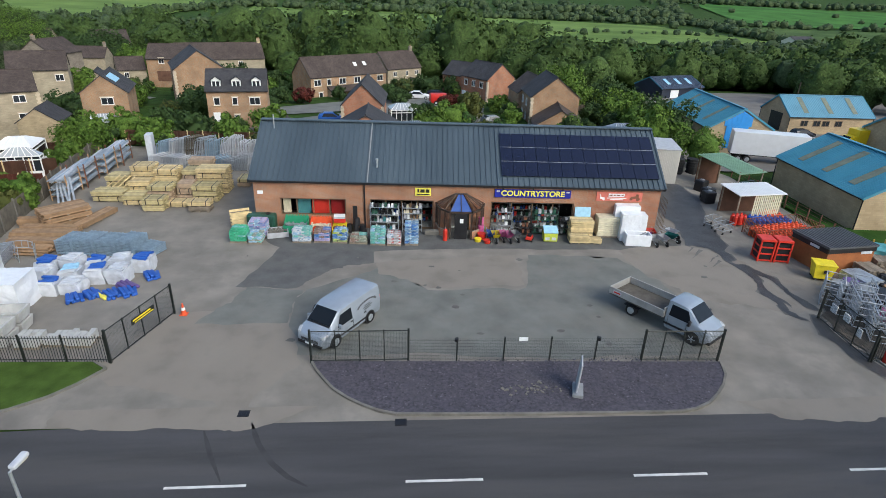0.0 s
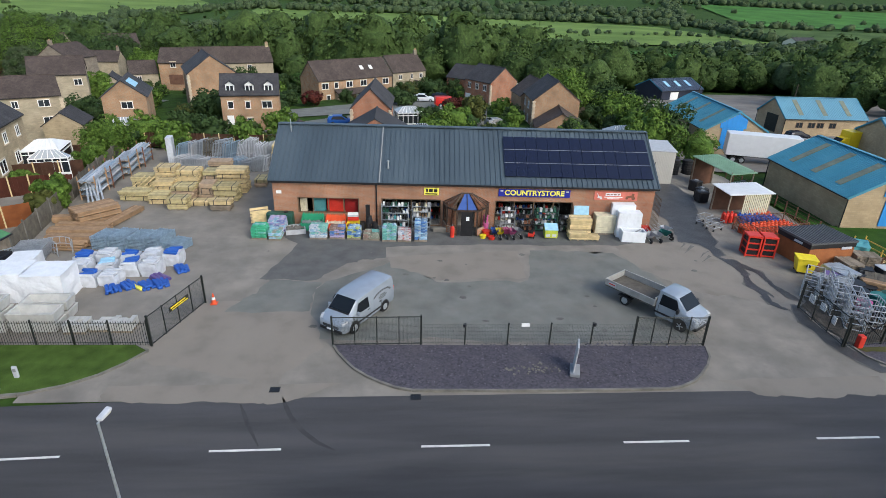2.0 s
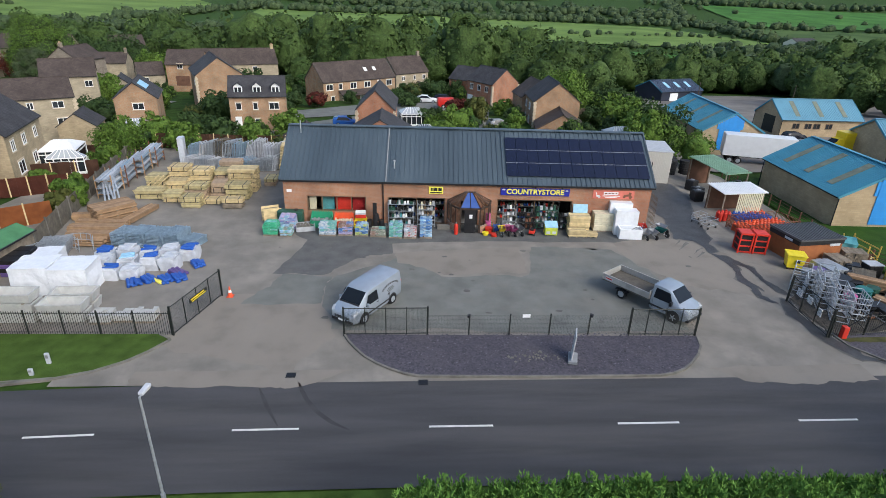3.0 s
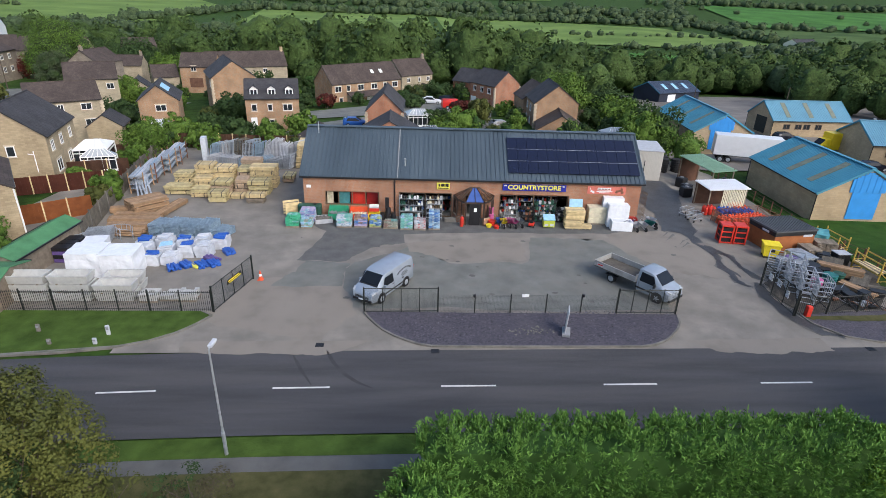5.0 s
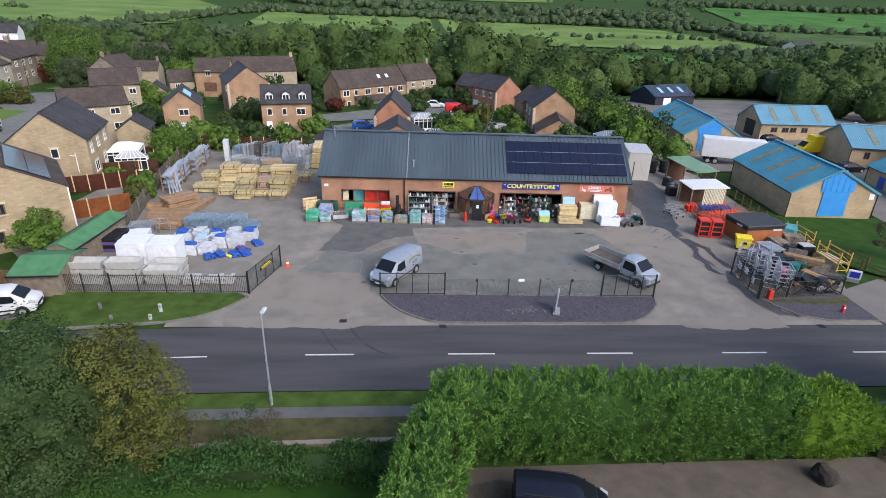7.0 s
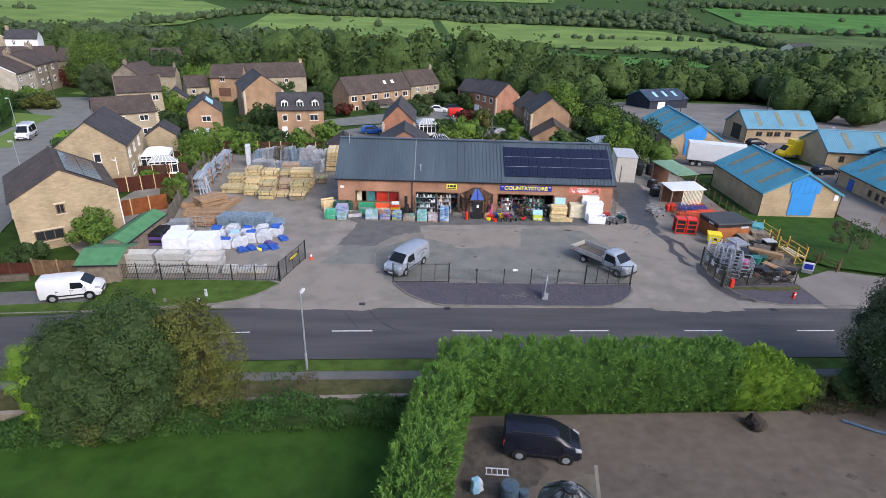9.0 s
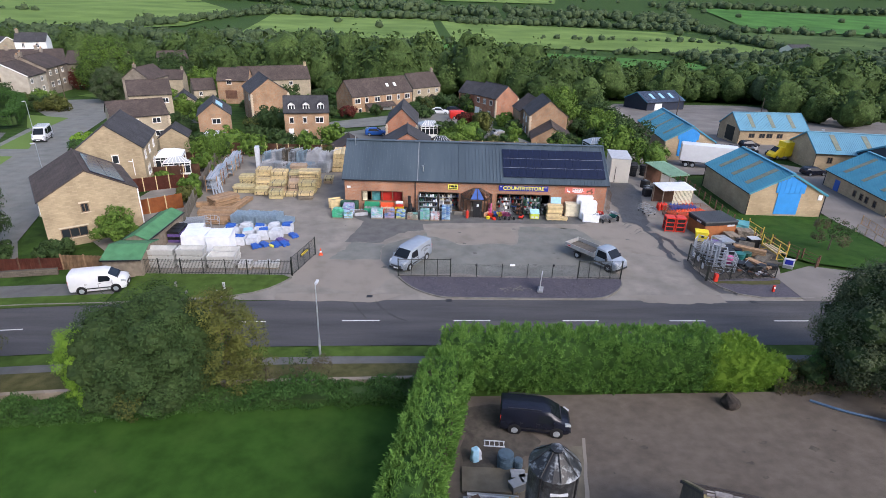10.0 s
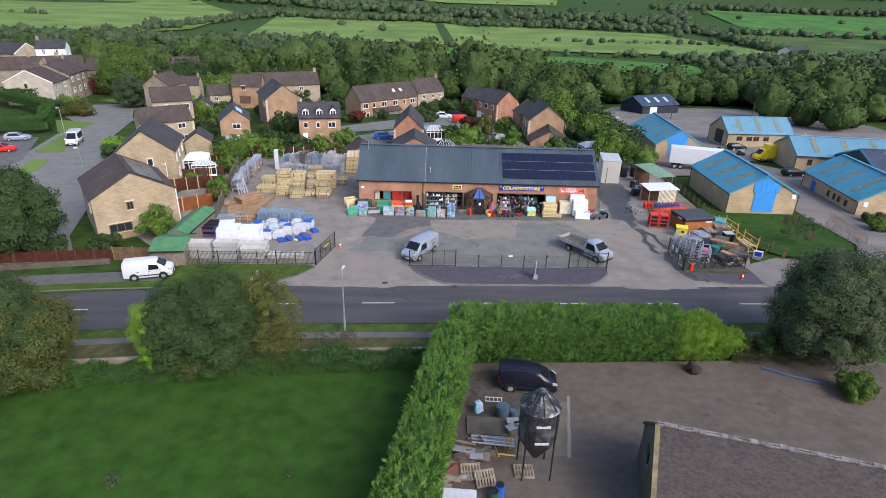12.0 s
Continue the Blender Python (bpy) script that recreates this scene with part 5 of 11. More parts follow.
tube(bm, (-SL / 2 + 0.9, SD / 2 - 0.8, RIDGE - 0.4), (-SL / 2 + 0.9, SD / 2 - 0.8, RIDGE + 0.7), 0.05)
part("vent_pipe", bm, MAT["galv"], shop)

# solar panels
sp = B()
pw, ph = 0.953, 1.457
box(sp, 0, 0, 0, pw - 0.03, ph - 0.03, 0.045)
panel_mesh = None
for c in range(13):
    for r in range(3):
        s = 0.98 + (r + 0.5) * ph
        yy, zz = on_front(s, 0.27)
        m = pose(3.28 + pw * (c + 0.5), yy, zz, math.degrees(PITCH), 0, 0)
        if panel_mesh is None:
            p = part("solar_panel", sp, MAT["solar"], shop, "dark blue solar panel")
            panel_mesh = p.data
            p.matrix_basis = m
        else:
            share("solar_panel", panel_mesh, m, shop)
# thin pale clamping rails between the rows of panels
for r in range(1, 3):
    bm = B()
    yy, zz = on_front(0.98 + r * ph, 0.295)
    box(bm, 3.28 + pw * 6.5, yy, zz, pw * 13, 0.035, 0.012, 0, math.degrees(PITCH))
    part("panel_rail", bm, MAT["grey"], shop)


def shop_window(x0, x1, z0, z1, bays, kind):
    bm = B()
    t = 0.09
    for i in range(bays + 1):
        box(bm, x0 + (x1 - x0) * i / bays + (t / 2 if i == 0 else -t / 2 if i == bays else 0), 0.14, (z0 + z1) / 2, t, 0.10, z1 - z0)
    box(bm, (x0 + x1) / 2, 0.14, z1 - t / 2, x1 - x0, 0.10, t)
    box(bm, (x0 + x1) / 2, 0.14, z0 + t / 2, x1 - x0, 0.10, t)
    fr = part("window_frame", bm, MAT["brown"] if kind else MAT["black"], shop)
    bm = B()
    box(bm, (x0 + x1) / 2, 0.17, (z0 + z1) / 2, x1 - x0 - 0.02, 0.012, z1 - z0 - 0.02)
    part("pane", bm, CLEAR, fr).visible_shadow = False


CLEAR = bpy.data.materials.new("clear shop glass")
CLEAR.use_nodes = True
cb = CLEAR.node_tree.nodes["Principled BSDF"]
cb.inputs["Transmission Weight"].default_value, cb.inputs["Roughness"].default_value, cb.inputs["IOR"].default_value = 1.0, 0.02, 1.05
for q, nb in ((HOLES[0], 4), (HOLES[1], 4), (HOLES[3], 4)):
    shop_window(q[0], q[1], q[2], q[3], nb, 1)
bm = B()
for a, b, mkey in ((-13.75, -13.15, "cream"), (-12.6, -11.6, "teal"), (-11.5, -10.1, "red"), (-10.0, -8.9, "dull_red")):
    bm = B()
    box(bm, (a + b) / 2, 0.55, 1.4, b - a, 0.06, 1.6)
    part("window_display", bm, MAT[mkey], shop)

# glazed porch
porch = thing("shop_porch", SX + 0.13, SY, 0, SRZ, "octagonal brown timber porch with glazed roof and dark door", "porch")
PP = [(-1.85, 0.0), (-1.60, -1.05), (-0.82, -1.9), (0.82, -1.9), (1.60, -1.05), (1.85, 0.0)]
for i in range(5):
    a, b = PP[i], PP[i + 1]
    ang = math.degrees(math.atan2(b[1] - a[1], b[0] - a[0]))
    ln_ = math.dist(a, b)
    cx, cy = (a[0] + b[0]) / 2, (a[1] + b[1]) / 2
    if i != 2:
        bm = B()
        box(bm, cx, cy, 0.3, ln_, 0.2, 0.6, ang)
        part("dwarf_wall", bm, MAT["brick"], porch)
        bm = B()
        box(bm, cx, cy, 1.35, ln_ - 0.1, 0.02, 1.5, ang)
        part("pane", bm, CLEAR, porch).visible_shadow = False
        bm = B()
        for f in (0.5,):
            tube(bm, (a[0] + (b[0] - a[0]) * f, a[1] + (b[1] - a[1]) * f, 0.6), (a[0] + (b[0] - a[0]) * f, a[1] + (b[1] - a[1]) * f, 2.15), 0.04, 4)
        part("glazing_bar", bm, MAT["porch_wood"], porch)
    bm = B()
    box(bm, cx, cy, 2.15, ln_ + 0.1, 0.12, 0.14, ang)
    part("eaves_beam", bm, MAT["porch_wood"], porch)
for x, y in PP:
    bm = B()
    box(bm, x, y, 1.1, 0.13, 0.13, 2.2)
    part("post", bm, MAT["porch_wood"], porch)
TOP = (0.0, -0.05, 3.15)
for i in range(5):
    a, b = PP[i], PP[i + 1]
    bm = B()
    t1, t2 = (a[0] * 0.25, -0.45, 3.1), (b[0] * 0.25, -0.45, 3.1)
    vs = [bm.verts.new(v) for v in ((a[0], a[1], 2.24), (b[0], b[1], 2.24), t2, t1)]
    f = bm.faces.new(vs)
    ex = bmesh.ops.extrude_face_region(bm, geom=[f])
    for v in ex["geom"]:
        if isinstance(v, bmesh.types.BMVert):
            v.co.z += 0.02
    part("roof_pane", bm, MAT["canopy_blue"] if i == 2 else CLEAR, porch)
    bm = B()
    for f_ in (0, 0.5, 1.0) if i == 2 else (0, 0.5):
        px, py = a[0] + (b[0] - a[0]) * f_, a[1] + (b[1] - a[1]) * f_
        tube(bm, (px * 1.06, py * 1.06 - 0.03, 2.22), (px * 0.25, -0.45, 3.14), 0.035, 4)
    part("rafter", bm, MAT["porch_wood"], porch)
bm = B()
tube(bm, (1.96, 0, 2.22), (0.46, -0.45, 3.14), 0.035, 4)
tube(bm, (-0.5, -0.45, 3.15), (0.5, -0.45, 3.15), 0.07, 4)
part("rafter", bm, MAT["porch_wood"], porch)
bm = B()
box(bm, 0.0, -1.9, 1.05, 0.95, 0.08, 2.1)
dr = part("entrance_door", bm, MAT["black"], porch, "dark glazed entrance door")
bm = B()
box(bm, 0.05, -1.96, 1.5, 0.26, 0.02, 0.34)
part("notice", bm, MAT["white"], dr)


# signs
def text_part(txt, size, material, parent, m, name="lettering", extrude=0.02):
    cu = bpy.data.curves.new(name, "FONT")
    cu.body, cu.size, cu.extrude = txt, size, extrude
    cu.align_x, cu.align_y = "CENTER", "CENTER"
    cu.offset = size * 0.025
    ob = new("tmp_text", cu)
    me = bpy.data.meshes.new_from_object(ob)
    bpy.data.objects.remove(ob)
    me.materials.clear()
    me.materials.append(material)
    o = new(name, me)
    o.matrix_basis = m
    o.parent = parent
    return o


sign = thing("shop_sign", SX, SY, 0, SRZ, "dark blue shop sign with yellow capital letters", "sign")
bm = B()
box(bm, 5.74, -0.05, 3.16, 5.95, 0.08, 0.66, bevel=0.02)
part("board", bm, MAT["sign_blue"], sign)
text_part("COUNTRYSTORE", 0.60, MAT["sign_yellow"], sign, pose(5.74, -0.11, 3.16, 90) @ Matrix.Diagonal((1.06, 1, 1, 1)))
bm = B()
for i in range(3):
    cyl(bm, 3.4 + 2.3 * i, -0.28, 3.52, 0.05, 0.12, 8)
part("spot_lamp", bm, MAT["black"], sign)
bm = B()
for s in (-1, 1):
    for k in range(2):
        cyl(bm, 5.74 + s * 2.72 + 0.11 * (k - 0.5), -0.10, 3.33, 0.07, 0.02, 10, axis="y")
part("emblem", bm, MAT["sack_white"], sign)
sign = thing("brand_sign", SX, SY, 0, SRZ, "small yellow sign with black bars over the window", "sign")
bm = B()
box(bm, -2.78, -0.05, 3.12, 1.22, 0.06, 0.64, bevel=0.015)
part("board", bm, MAT["sign_yellow"], sign)
bm = B()
for dx, w in ((-0.36, 0.16), (-0.05, 0.34), (0.34, 0.3)):
    box(bm, -2.78 + dx, -0.09, 3.20, w, 0.02, 0.26)
box(bm, -2.78, -0.09, 2.92, 1.0, 0.02, 0.09)
part("bar", bm, MAT["black"], sign)
sign = thing("dealer_sign", SX, SY, 0, SRZ, "pale red banner with white bar and machine pictures", "sign")
bm = B()
box(bm, 12.55, -0.04, 3.08, 3.6, 0.05, 0.74)
part("board", bm, MAT["sign_red"], sign)
bm = B()
box(bm, 12.30, -0.08, 3.20, 1.25, 0.02, 0.24)
part("title_panel", bm, MAT["white"], sign)
bm = B()
for k, w in enumerate((0.3, 0.22, 0.28, 0.2)):
    box(bm, 11.86 + 0.3 * k, -0.095, 3.20, w * 0.8, 0.01, 0.10)
part("title_bar", bm, MAT["rust"], sign)
bm = B()
for k in range(2):
    box(bm, 12.35, -0.08, 2.96 - 0.12 * k, 1.5 - 0.5 * k, 0.02, 0.06)
part("bar", bm, MAT["white"], sign)
bm = B()
box(bm, 11.2, -0.08, 2.95, 0.34, 0.02, 0.16, 0, 0, 12)
box(bm, 11.05, -0.085, 3.14, 0.05, 0.02, 0.36, 0, 0, -25)
cyl(bm, 11.32, -0.08, 2.87, 0.10, 0.02, 12, axis="y")
part("picture", bm, MAT["white"], sign)
bm = B()
box(bm, 13.75, -0.08, 3.04, 0.62, 0.02, 0.20, 0, 0, -8)
box(bm, 13.95, -0.085, 3.22, 0.22, 0.02, 0.18, 0, 0, 14)
cyl(bm, 13.48, -0.085, 2.92, 0.12, 0.02, 12, axis="y")
cyl(bm, 14.02, -0.085, 2.90, 0.15, 0.02, 12, axis="y")
part("picture", bm, MAT["rust"], sign)
sign = thing("wall_notice", SX, SY, 0, SRZ, "small white notice on the brickwork", "sign")
bm = B()
box(bm, -15.3, -0.03, 2.79, 0.42, 0.04, 0.26)
part("board", bm, MAT["white"], sign)


# ---- vehicles ----
def wheel(parent, x, y, r=0.34, w=0.22, side=1):
    bm = B()
    cyl(bm, 0, 0, 0, r, w, 20, axis="y")
    t = part("wheel", bm, MAT["rubber"], parent)
    t.location = (x, y, r)
    bm = B()
    cyl(bm, 0, -side * (w / 2 + 0.005), 0, r * 0.62, 0.03, 16, axis="y")
    for k in range(5):
        a = k * 2 * math.pi / 5
        box(bm, math.cos(a) * r * 0.33, -side * (w / 2 + 0.025), math.sin(a) * r * 0.33, r * 0.6, 0.02, 0.06, 0, 0, -math.degrees(a))
    part("rim", bm, MAT["galv"], t)


def loft_body(st):
    """A vehicle shell from cross sections: (x, sill z, belt z, roof z, half width at the belt, half width at the roof)."""
    bm = B()
    rings = []
    for x, zs, zb, zr, wb, wr in st:
        ring = [(wb * 0.94, zs), (wb, zs + 0.22), (wb, zb), ((wb + wr) / 2 + 0.02, (zb + zr) / 2), (wr, zr - 0.06), (wr * 0.86, zr), (0, zr + 0.015)]
        ring = [(-a, b) for a, b in ring] + [(a, b) for a, b in ring[-2::-1]]
        rings.append([bm.verts.new((x, a, b)) for a, b in ring])
    for r0, r1 in zip(rings[:-1], rings[1:]):
        for i in range(len(r0) - 1):
            bm.faces.new((r0[i], r0[i + 1], r1[i + 1], r1[i]))
        bm.faces.new((r0[-1], r0[0], r1[0], r1[-1]))
    bm.faces.new(rings[0])
    bm.faces.new(rings[-1])
    bmesh.ops.recalc_face_normals(bm, faces=bm.faces)
    return bm


def quad_part(name, pts, mat, parent, t=0.012):
    """A pane with a little thickness."""
    bm = B()
    vs = [bm.verts.new(p) for p in pts]
    f = bm.faces.new(vs)
    bm.normal_update()
    n = f.normal.copy()
    mid_ = f.calc_center_median()
    if n.dot(Vector((mid_.x * 0.3, mid_.y, mid_.z - 0.9))) < 0:
        n = -n
    t = abs(t)
    ex = bmesh.ops.extrude_face_region(bm, geom=[f])
    for v in ex["geom"]:
        if isinstance(v, bmesh.types.BMVert):
            v.co += n * t
    bmesh.ops.recalc_face_normals(bm, faces=bm.faces)
    return part(name, bm, mat, parent)


def van(name, x, y, rz, paint, label, L=4.97, H=1.95, W=1.95, bars=True, z=0.0, side_glass=False, category="van"):
    """A panel van, nose towards its own +x."""
    v = thing(name, x, y, z, rz, label, category)
    k = L / 4.97
    hw = W / 2
    st = [(-2.48 * k, 0.42, 1.0, H - 0.06, hw * 0.93, hw * 0.80), (-2.40 * k, 0.30, 1.0, H, hw * 0.98, hw * 0.84), (-1.0 * k, 0.26, 1.0, H + 0.02, hw, hw * 0.86),
          (0.55 * k, 0.26, 1.0, H, hw, hw * 0.85), (0.95 * k, 0.26, 1.0, H - 0.10, hw, hw * 0.80), (1.72 * k, 0.26, 1.0, 1.22, hw * 0.98, hw * 0.82),
          (2.10 * k, 0.26, 0.95, 1.10, hw * 0.96, hw * 0.80), (2.36 * k, 0.28, 0.84, 0.98, hw * 0.90, hw * 0.72), (2.48 * k, 0.36, 0.68, 0.80, hw * 0.78, hw * 0.58)]
    body = part("body", loft_body(st), MAT[paint], v, smooth=32)
    quad_part("windscreen", [(0.99 * k, -hw * 0.70, H - 0.15), (0.99 * k, hw * 0.70, H - 0.15), (1.70 * k, hw * 0.76, 1.27), (1.70 * k, -hw * 0.76, 1.27)], MAT["car_glass"], v, 0.03)
    for s in (-1, 1):
        quad_part("side_window", [(0.15 * k, s * (hw + 0.015), 1.08), (1.35 * k, s * (hw * 0.99 + 0.015), 1.08), (1.02 * k, s * (hw * 0.865 + 0.04), H - 0.28), (0.20 * k, s * (hw * 0.90 + 0.03), H - 0.22)], MAT["car_glass"], v, 0.02 * s)
        if side_glass:
            quad_part("side_window", [(-1.9 * k, s * (hw + 0.015), 1.08), (0.05 * k, s * (hw + 0.015), 1.08), (0.05 * k, s * (hw * 0.90 + 0.03), H - 0.22), (-1.8 * k, s * (hw * 0.89 + 0.03), H - 0.22)], MAT["car_glass"], v, 0.02 * s)
        bm = B()
        box(bm, 1.25 * k, s * (hw + 0.10), 1.14, 0.12, 0.20, 0.24, bevel=0.03)
        part("wing_mirror", bm, MAT[paint], v)
        bm = B()
        box(bm, 2.22 * k, s * hw * 0.80, 0.93, 0.40, 0.22, 0.17, -s * 22, 0, 22, bevel=0.04)
        part("headlight", bm, MAT["lamp_glass"], v)
        bm = B()
        box(bm, -2.45 * k, s * hw * 0.88, 1.05, 0.06, 0.10, 0.5)
        part("tail_light", bm, MAT["red"], v)
        bm = B()
        box(bm, -0.2 * k, s * (hw + 0.006), 0.52, 2.6 * k, 0.02, 0.10)
        part("side_moulding", bm, MAT["black"], v)
        for wx in (-1.42 * k, 1.52 * k):
            wheel(v, wx, s * (hw - 0.10), 0.33, 0.22, -s)
            bm = B()
            cyl(bm, wx, s * (hw - 0.05), 0.36, 0.41, 0.12, 20, axis="y")
            part("wheel_arch", bm, MAT["black"], v)
        bm = B()
        for xx, z0_, z1_ in ((0.08, 0.42, 1.72), (1.30, 0.42, 1.05), (-1.05, 0.42, 1.72)):
            box(bm, xx * k, s * (hw + 0.004), (z0_ + 1.0) / 2, 0.018, 0.012, 1.0 - z0_)
        part("door_seam", bm, MAT["black"], v)
        bm = B()
        for xx in (0.22, -0.95):
            box(bm, xx * k, s * (hw + 0.02), 0.92, 0.16, 0.04, 0.04)
        part("door_handle", bm, MAT["black"], v)
    bm = B()
    for k_ in range(3):
        box(bm, 2.45 * k + 0.01, 0, 0.56 + 0.06 * k_, 0.08, hw * 1.15, 0.035, bevel=0.008)
    part("grille", bm, MAT["black"], v)
    for s in (-1, 1):
        bm = B()
        tube(bm, (0.82 * k, s * hw * 0.72, H - 0.075), (1.71 * k, s * hw * 0.79, 1.26), 0.025, 5)
        part("screen_pillar", bm, MAT[paint], v)
    bm = B()
    box(bm, 1.74 * k, 0, 1.235, 0.10, hw * 1.5, 0.03, 0, 0, 20)
    part("scuttle", bm, MAT["black"], v)
    bm = B()
    box(bm, 2.40 * k, 0, 0.40, 0.24, hw * 1.6, 0.18, bevel=0.04)
    part("bumper", bm, MAT["black"], v)
    bm = B()
    box(bm, 2.53 * k, 0, 0.46, 0.02, 0.5, 0.11)
    part("plate", bm, MAT["white"], v)
    if bars:
        for s in (-1, 1):
            bm = B()
            for i in range(11):
                a_ = math.pi * (0.12 + 0.76 * i / 10)
                box(bm, -1.2 + 0.85 * math.cos(a_), s * (hw * 0.95 + 0.03), 1.22 + 0.34 * math.sin(a_), 0.11, 0.02, 0.10, 0, 0, -math.degrees(a_) + 90)
            for i, w in enumerate((0.5, 0.8, 0.6)):
                box(bm, -1.2, s * (hw * 0.985 + 0.02), 1.30 - 0.11 * i, w, 0.02, 0.05)
            part("livery_bars", bm, MAT["cabin_roof"], v)
    return v


van("silver_van", -6.58, 10.9, 236.5, "car_silver", "silver panel van with grey lettering bars parked on tarmac")
van("white_van", -33.4, 5.3, 14.0, "car_white", "white panel van parked at the roadside", 4.4, 1.82, 1.86, False)
van("black_van", 1.2, -12.3, -9.0, "car_navy", "dark navy small van parked beside the hedge", 4.25, 1.80, 1.78, False)
bv = bpy.data.objects["black_van"]
bm = B()
for s in (-1, 1):
    tube(bm, (-1.7, s * 0.72, 1.84), (0.3, s * 0.72, 1.84), 0.03)
part("roof_rail", bm, MAT["black"], bv)

# tipper truck
tr = thing("tipper_truck", 12.15, 11.22, 0, -53.8, "silver dropside pickup truck with empty brown flatbed", "truck")
st = [(0.35, 0.35, 1.1, 1.98, 0.97, 0.80), (0.55, 0.32, 1.1, 2.05, 0.99, 0.84), (1.25, 0.32, 1.1, 2.02, 0.99, 0.83), (1.50, 0.32, 1.1, 1.94, 0.99, 0.80), (2.20, 0.32, 1.1, 1.28, 0.97, 0.80),
      (2.62, 0.32, 1.0, 1.16, 0.94, 0.78), (2.86, 0.34, 0.88, 1.02, 0.86, 0.68), (2.95, 0.40, 0.7, 0.84, 0.76, 0.56)]
part("cab", loft_body(st), MAT["car_silver"], tr, smooth=32)
quad_part("windscreen", [(1.53, -0.69, 1.90), (1.53, 0.69, 1.90), (2.18, 0.75, 1.33), (2.18, -0.75, 1.33)], MAT["car_glass"], tr, 0.03)
for s in (-1, 1):
    quad_part("side_window", [(0.55, s * 1.0, 1.18), (1.85, s * 0.985, 1.18), (1.52, s * 0.86, 1.80), (0.60, s * 0.89, 1.84)], MAT["car_glass"], tr, 0.02 * s)
    bm = B()
    box(bm, 1.8, s * 1.12, 1.25, 0.12, 0.22, 0.30, bevel=0.03)
    part("wing_mirror", bm, MAT["black"], tr)
    bm = B()
    box(bm, 2.72, s * 0.72, 0.97, 0.34, 0.24, 0.24, -s * 22, 0, 18, bevel=0.04)
    part("headlight", bm, MAT["lamp_glass"], tr)
    for wx in (2.02, -1.78):
        wheel(tr, wx, s * 0.84, 0.35, 0.24, -s)
    bm = B()
    cyl(bm, 2.02, s * 0.93, 0.38, 0.43, 0.12, 20, axis="y")
    part("wheel_arch", bm, MAT["black"], tr)
    bm = B()
    box(bm, -1.52, s * 1.05, 1.13, 3.55, 0.045, 0.40)
    box(bm, -1.52, s * 1.05, 1.335, 3.57, 0.07, 0.03)
    for i in range(2):
        box(bm, -1.52, s * 1.078, 1.04 + 0.16 * i, 3.5, 0.012, 0.02)
    for xx in (-3.26, -1.52, 0.22):
        box(bm, xx, s * 1.08, 1.13, 0.07, 0.04, 0.40)
    part("drop_side", bm, MAT["alloy"], tr)
bm = B()
box(bm, -1.52, 0, 0.90, 3.55, 2.08, 0.10)
part("flatbed", bm, MAT["bed_floor"], tr)
for xx, hh in ((-3.29, 0.40), (0.27, 0.55)):
    bm = B()
    box(bm, xx, 0, 0.93 + hh / 2, 0.05, 2.12, hh)
    box(bm, xx, 0, 0.94 + hh, 0.07, 2.14, 0.03)
    part("end_board", bm, MAT["alloy"], tr)
for s in (-1, 1):
    bm = B()
    box(bm, -0.75, s * 0.4, 0.70, 4.9, 0.10, 0.18)
    part("chassis_rail", bm, MAT["black"], tr)
bm = B()
box(bm, 2.86, 0, 0.42, 0.26, 1.7, 0.2, bevel=0.04)
part("bumper", bm, MAT["black"], tr)
bm = B()
box(bm, 2.90, 0, 0.70, 0.10, 1.0, 0.14, bevel=0.02)
part("grille", bm, MAT["black"], tr)
bm = B()
box(bm, -2.75, -1.105, 1.12, 0.55, 0.02, 0.20)
part("livery_panel", bm, MAT["sack_white"], tr)
bm = B()
box(bm, -2.75, -1.118, 1.13, 0.46, 0.01, 0.09)
part("livery_bars", bm, MAT["red"], tr)
bm = B()
for s in (-1, 1):
    box(bm, 2.42, s * 0.42, 1.125, 0.34, 0.16, 0.03, s * 8, 0, 24, bevel=0.01)
part("bonnet_vent", bm, MAT["black"], tr)
for s in (-1, 1):
    bm = B()
    box(bm, 1.15, s * 0.995, 0.62, 1.7, 0.02, 0.12)
    part("side_moulding", bm, MAT["black"], tr)
    bm = B()
    for xx in (0.52, 1.62):
        box(bm, xx, s * 0.992, 0.80, 0.015, 0.012, 0.62)
    part("door_seam", bm, MAT["black"], tr)
    bm = B()
    box(bm, -1.78, s * 0.86, 0.60, 0.95, 0.34, 0.03)
    part("mudguard", bm, MAT["black"], tr)


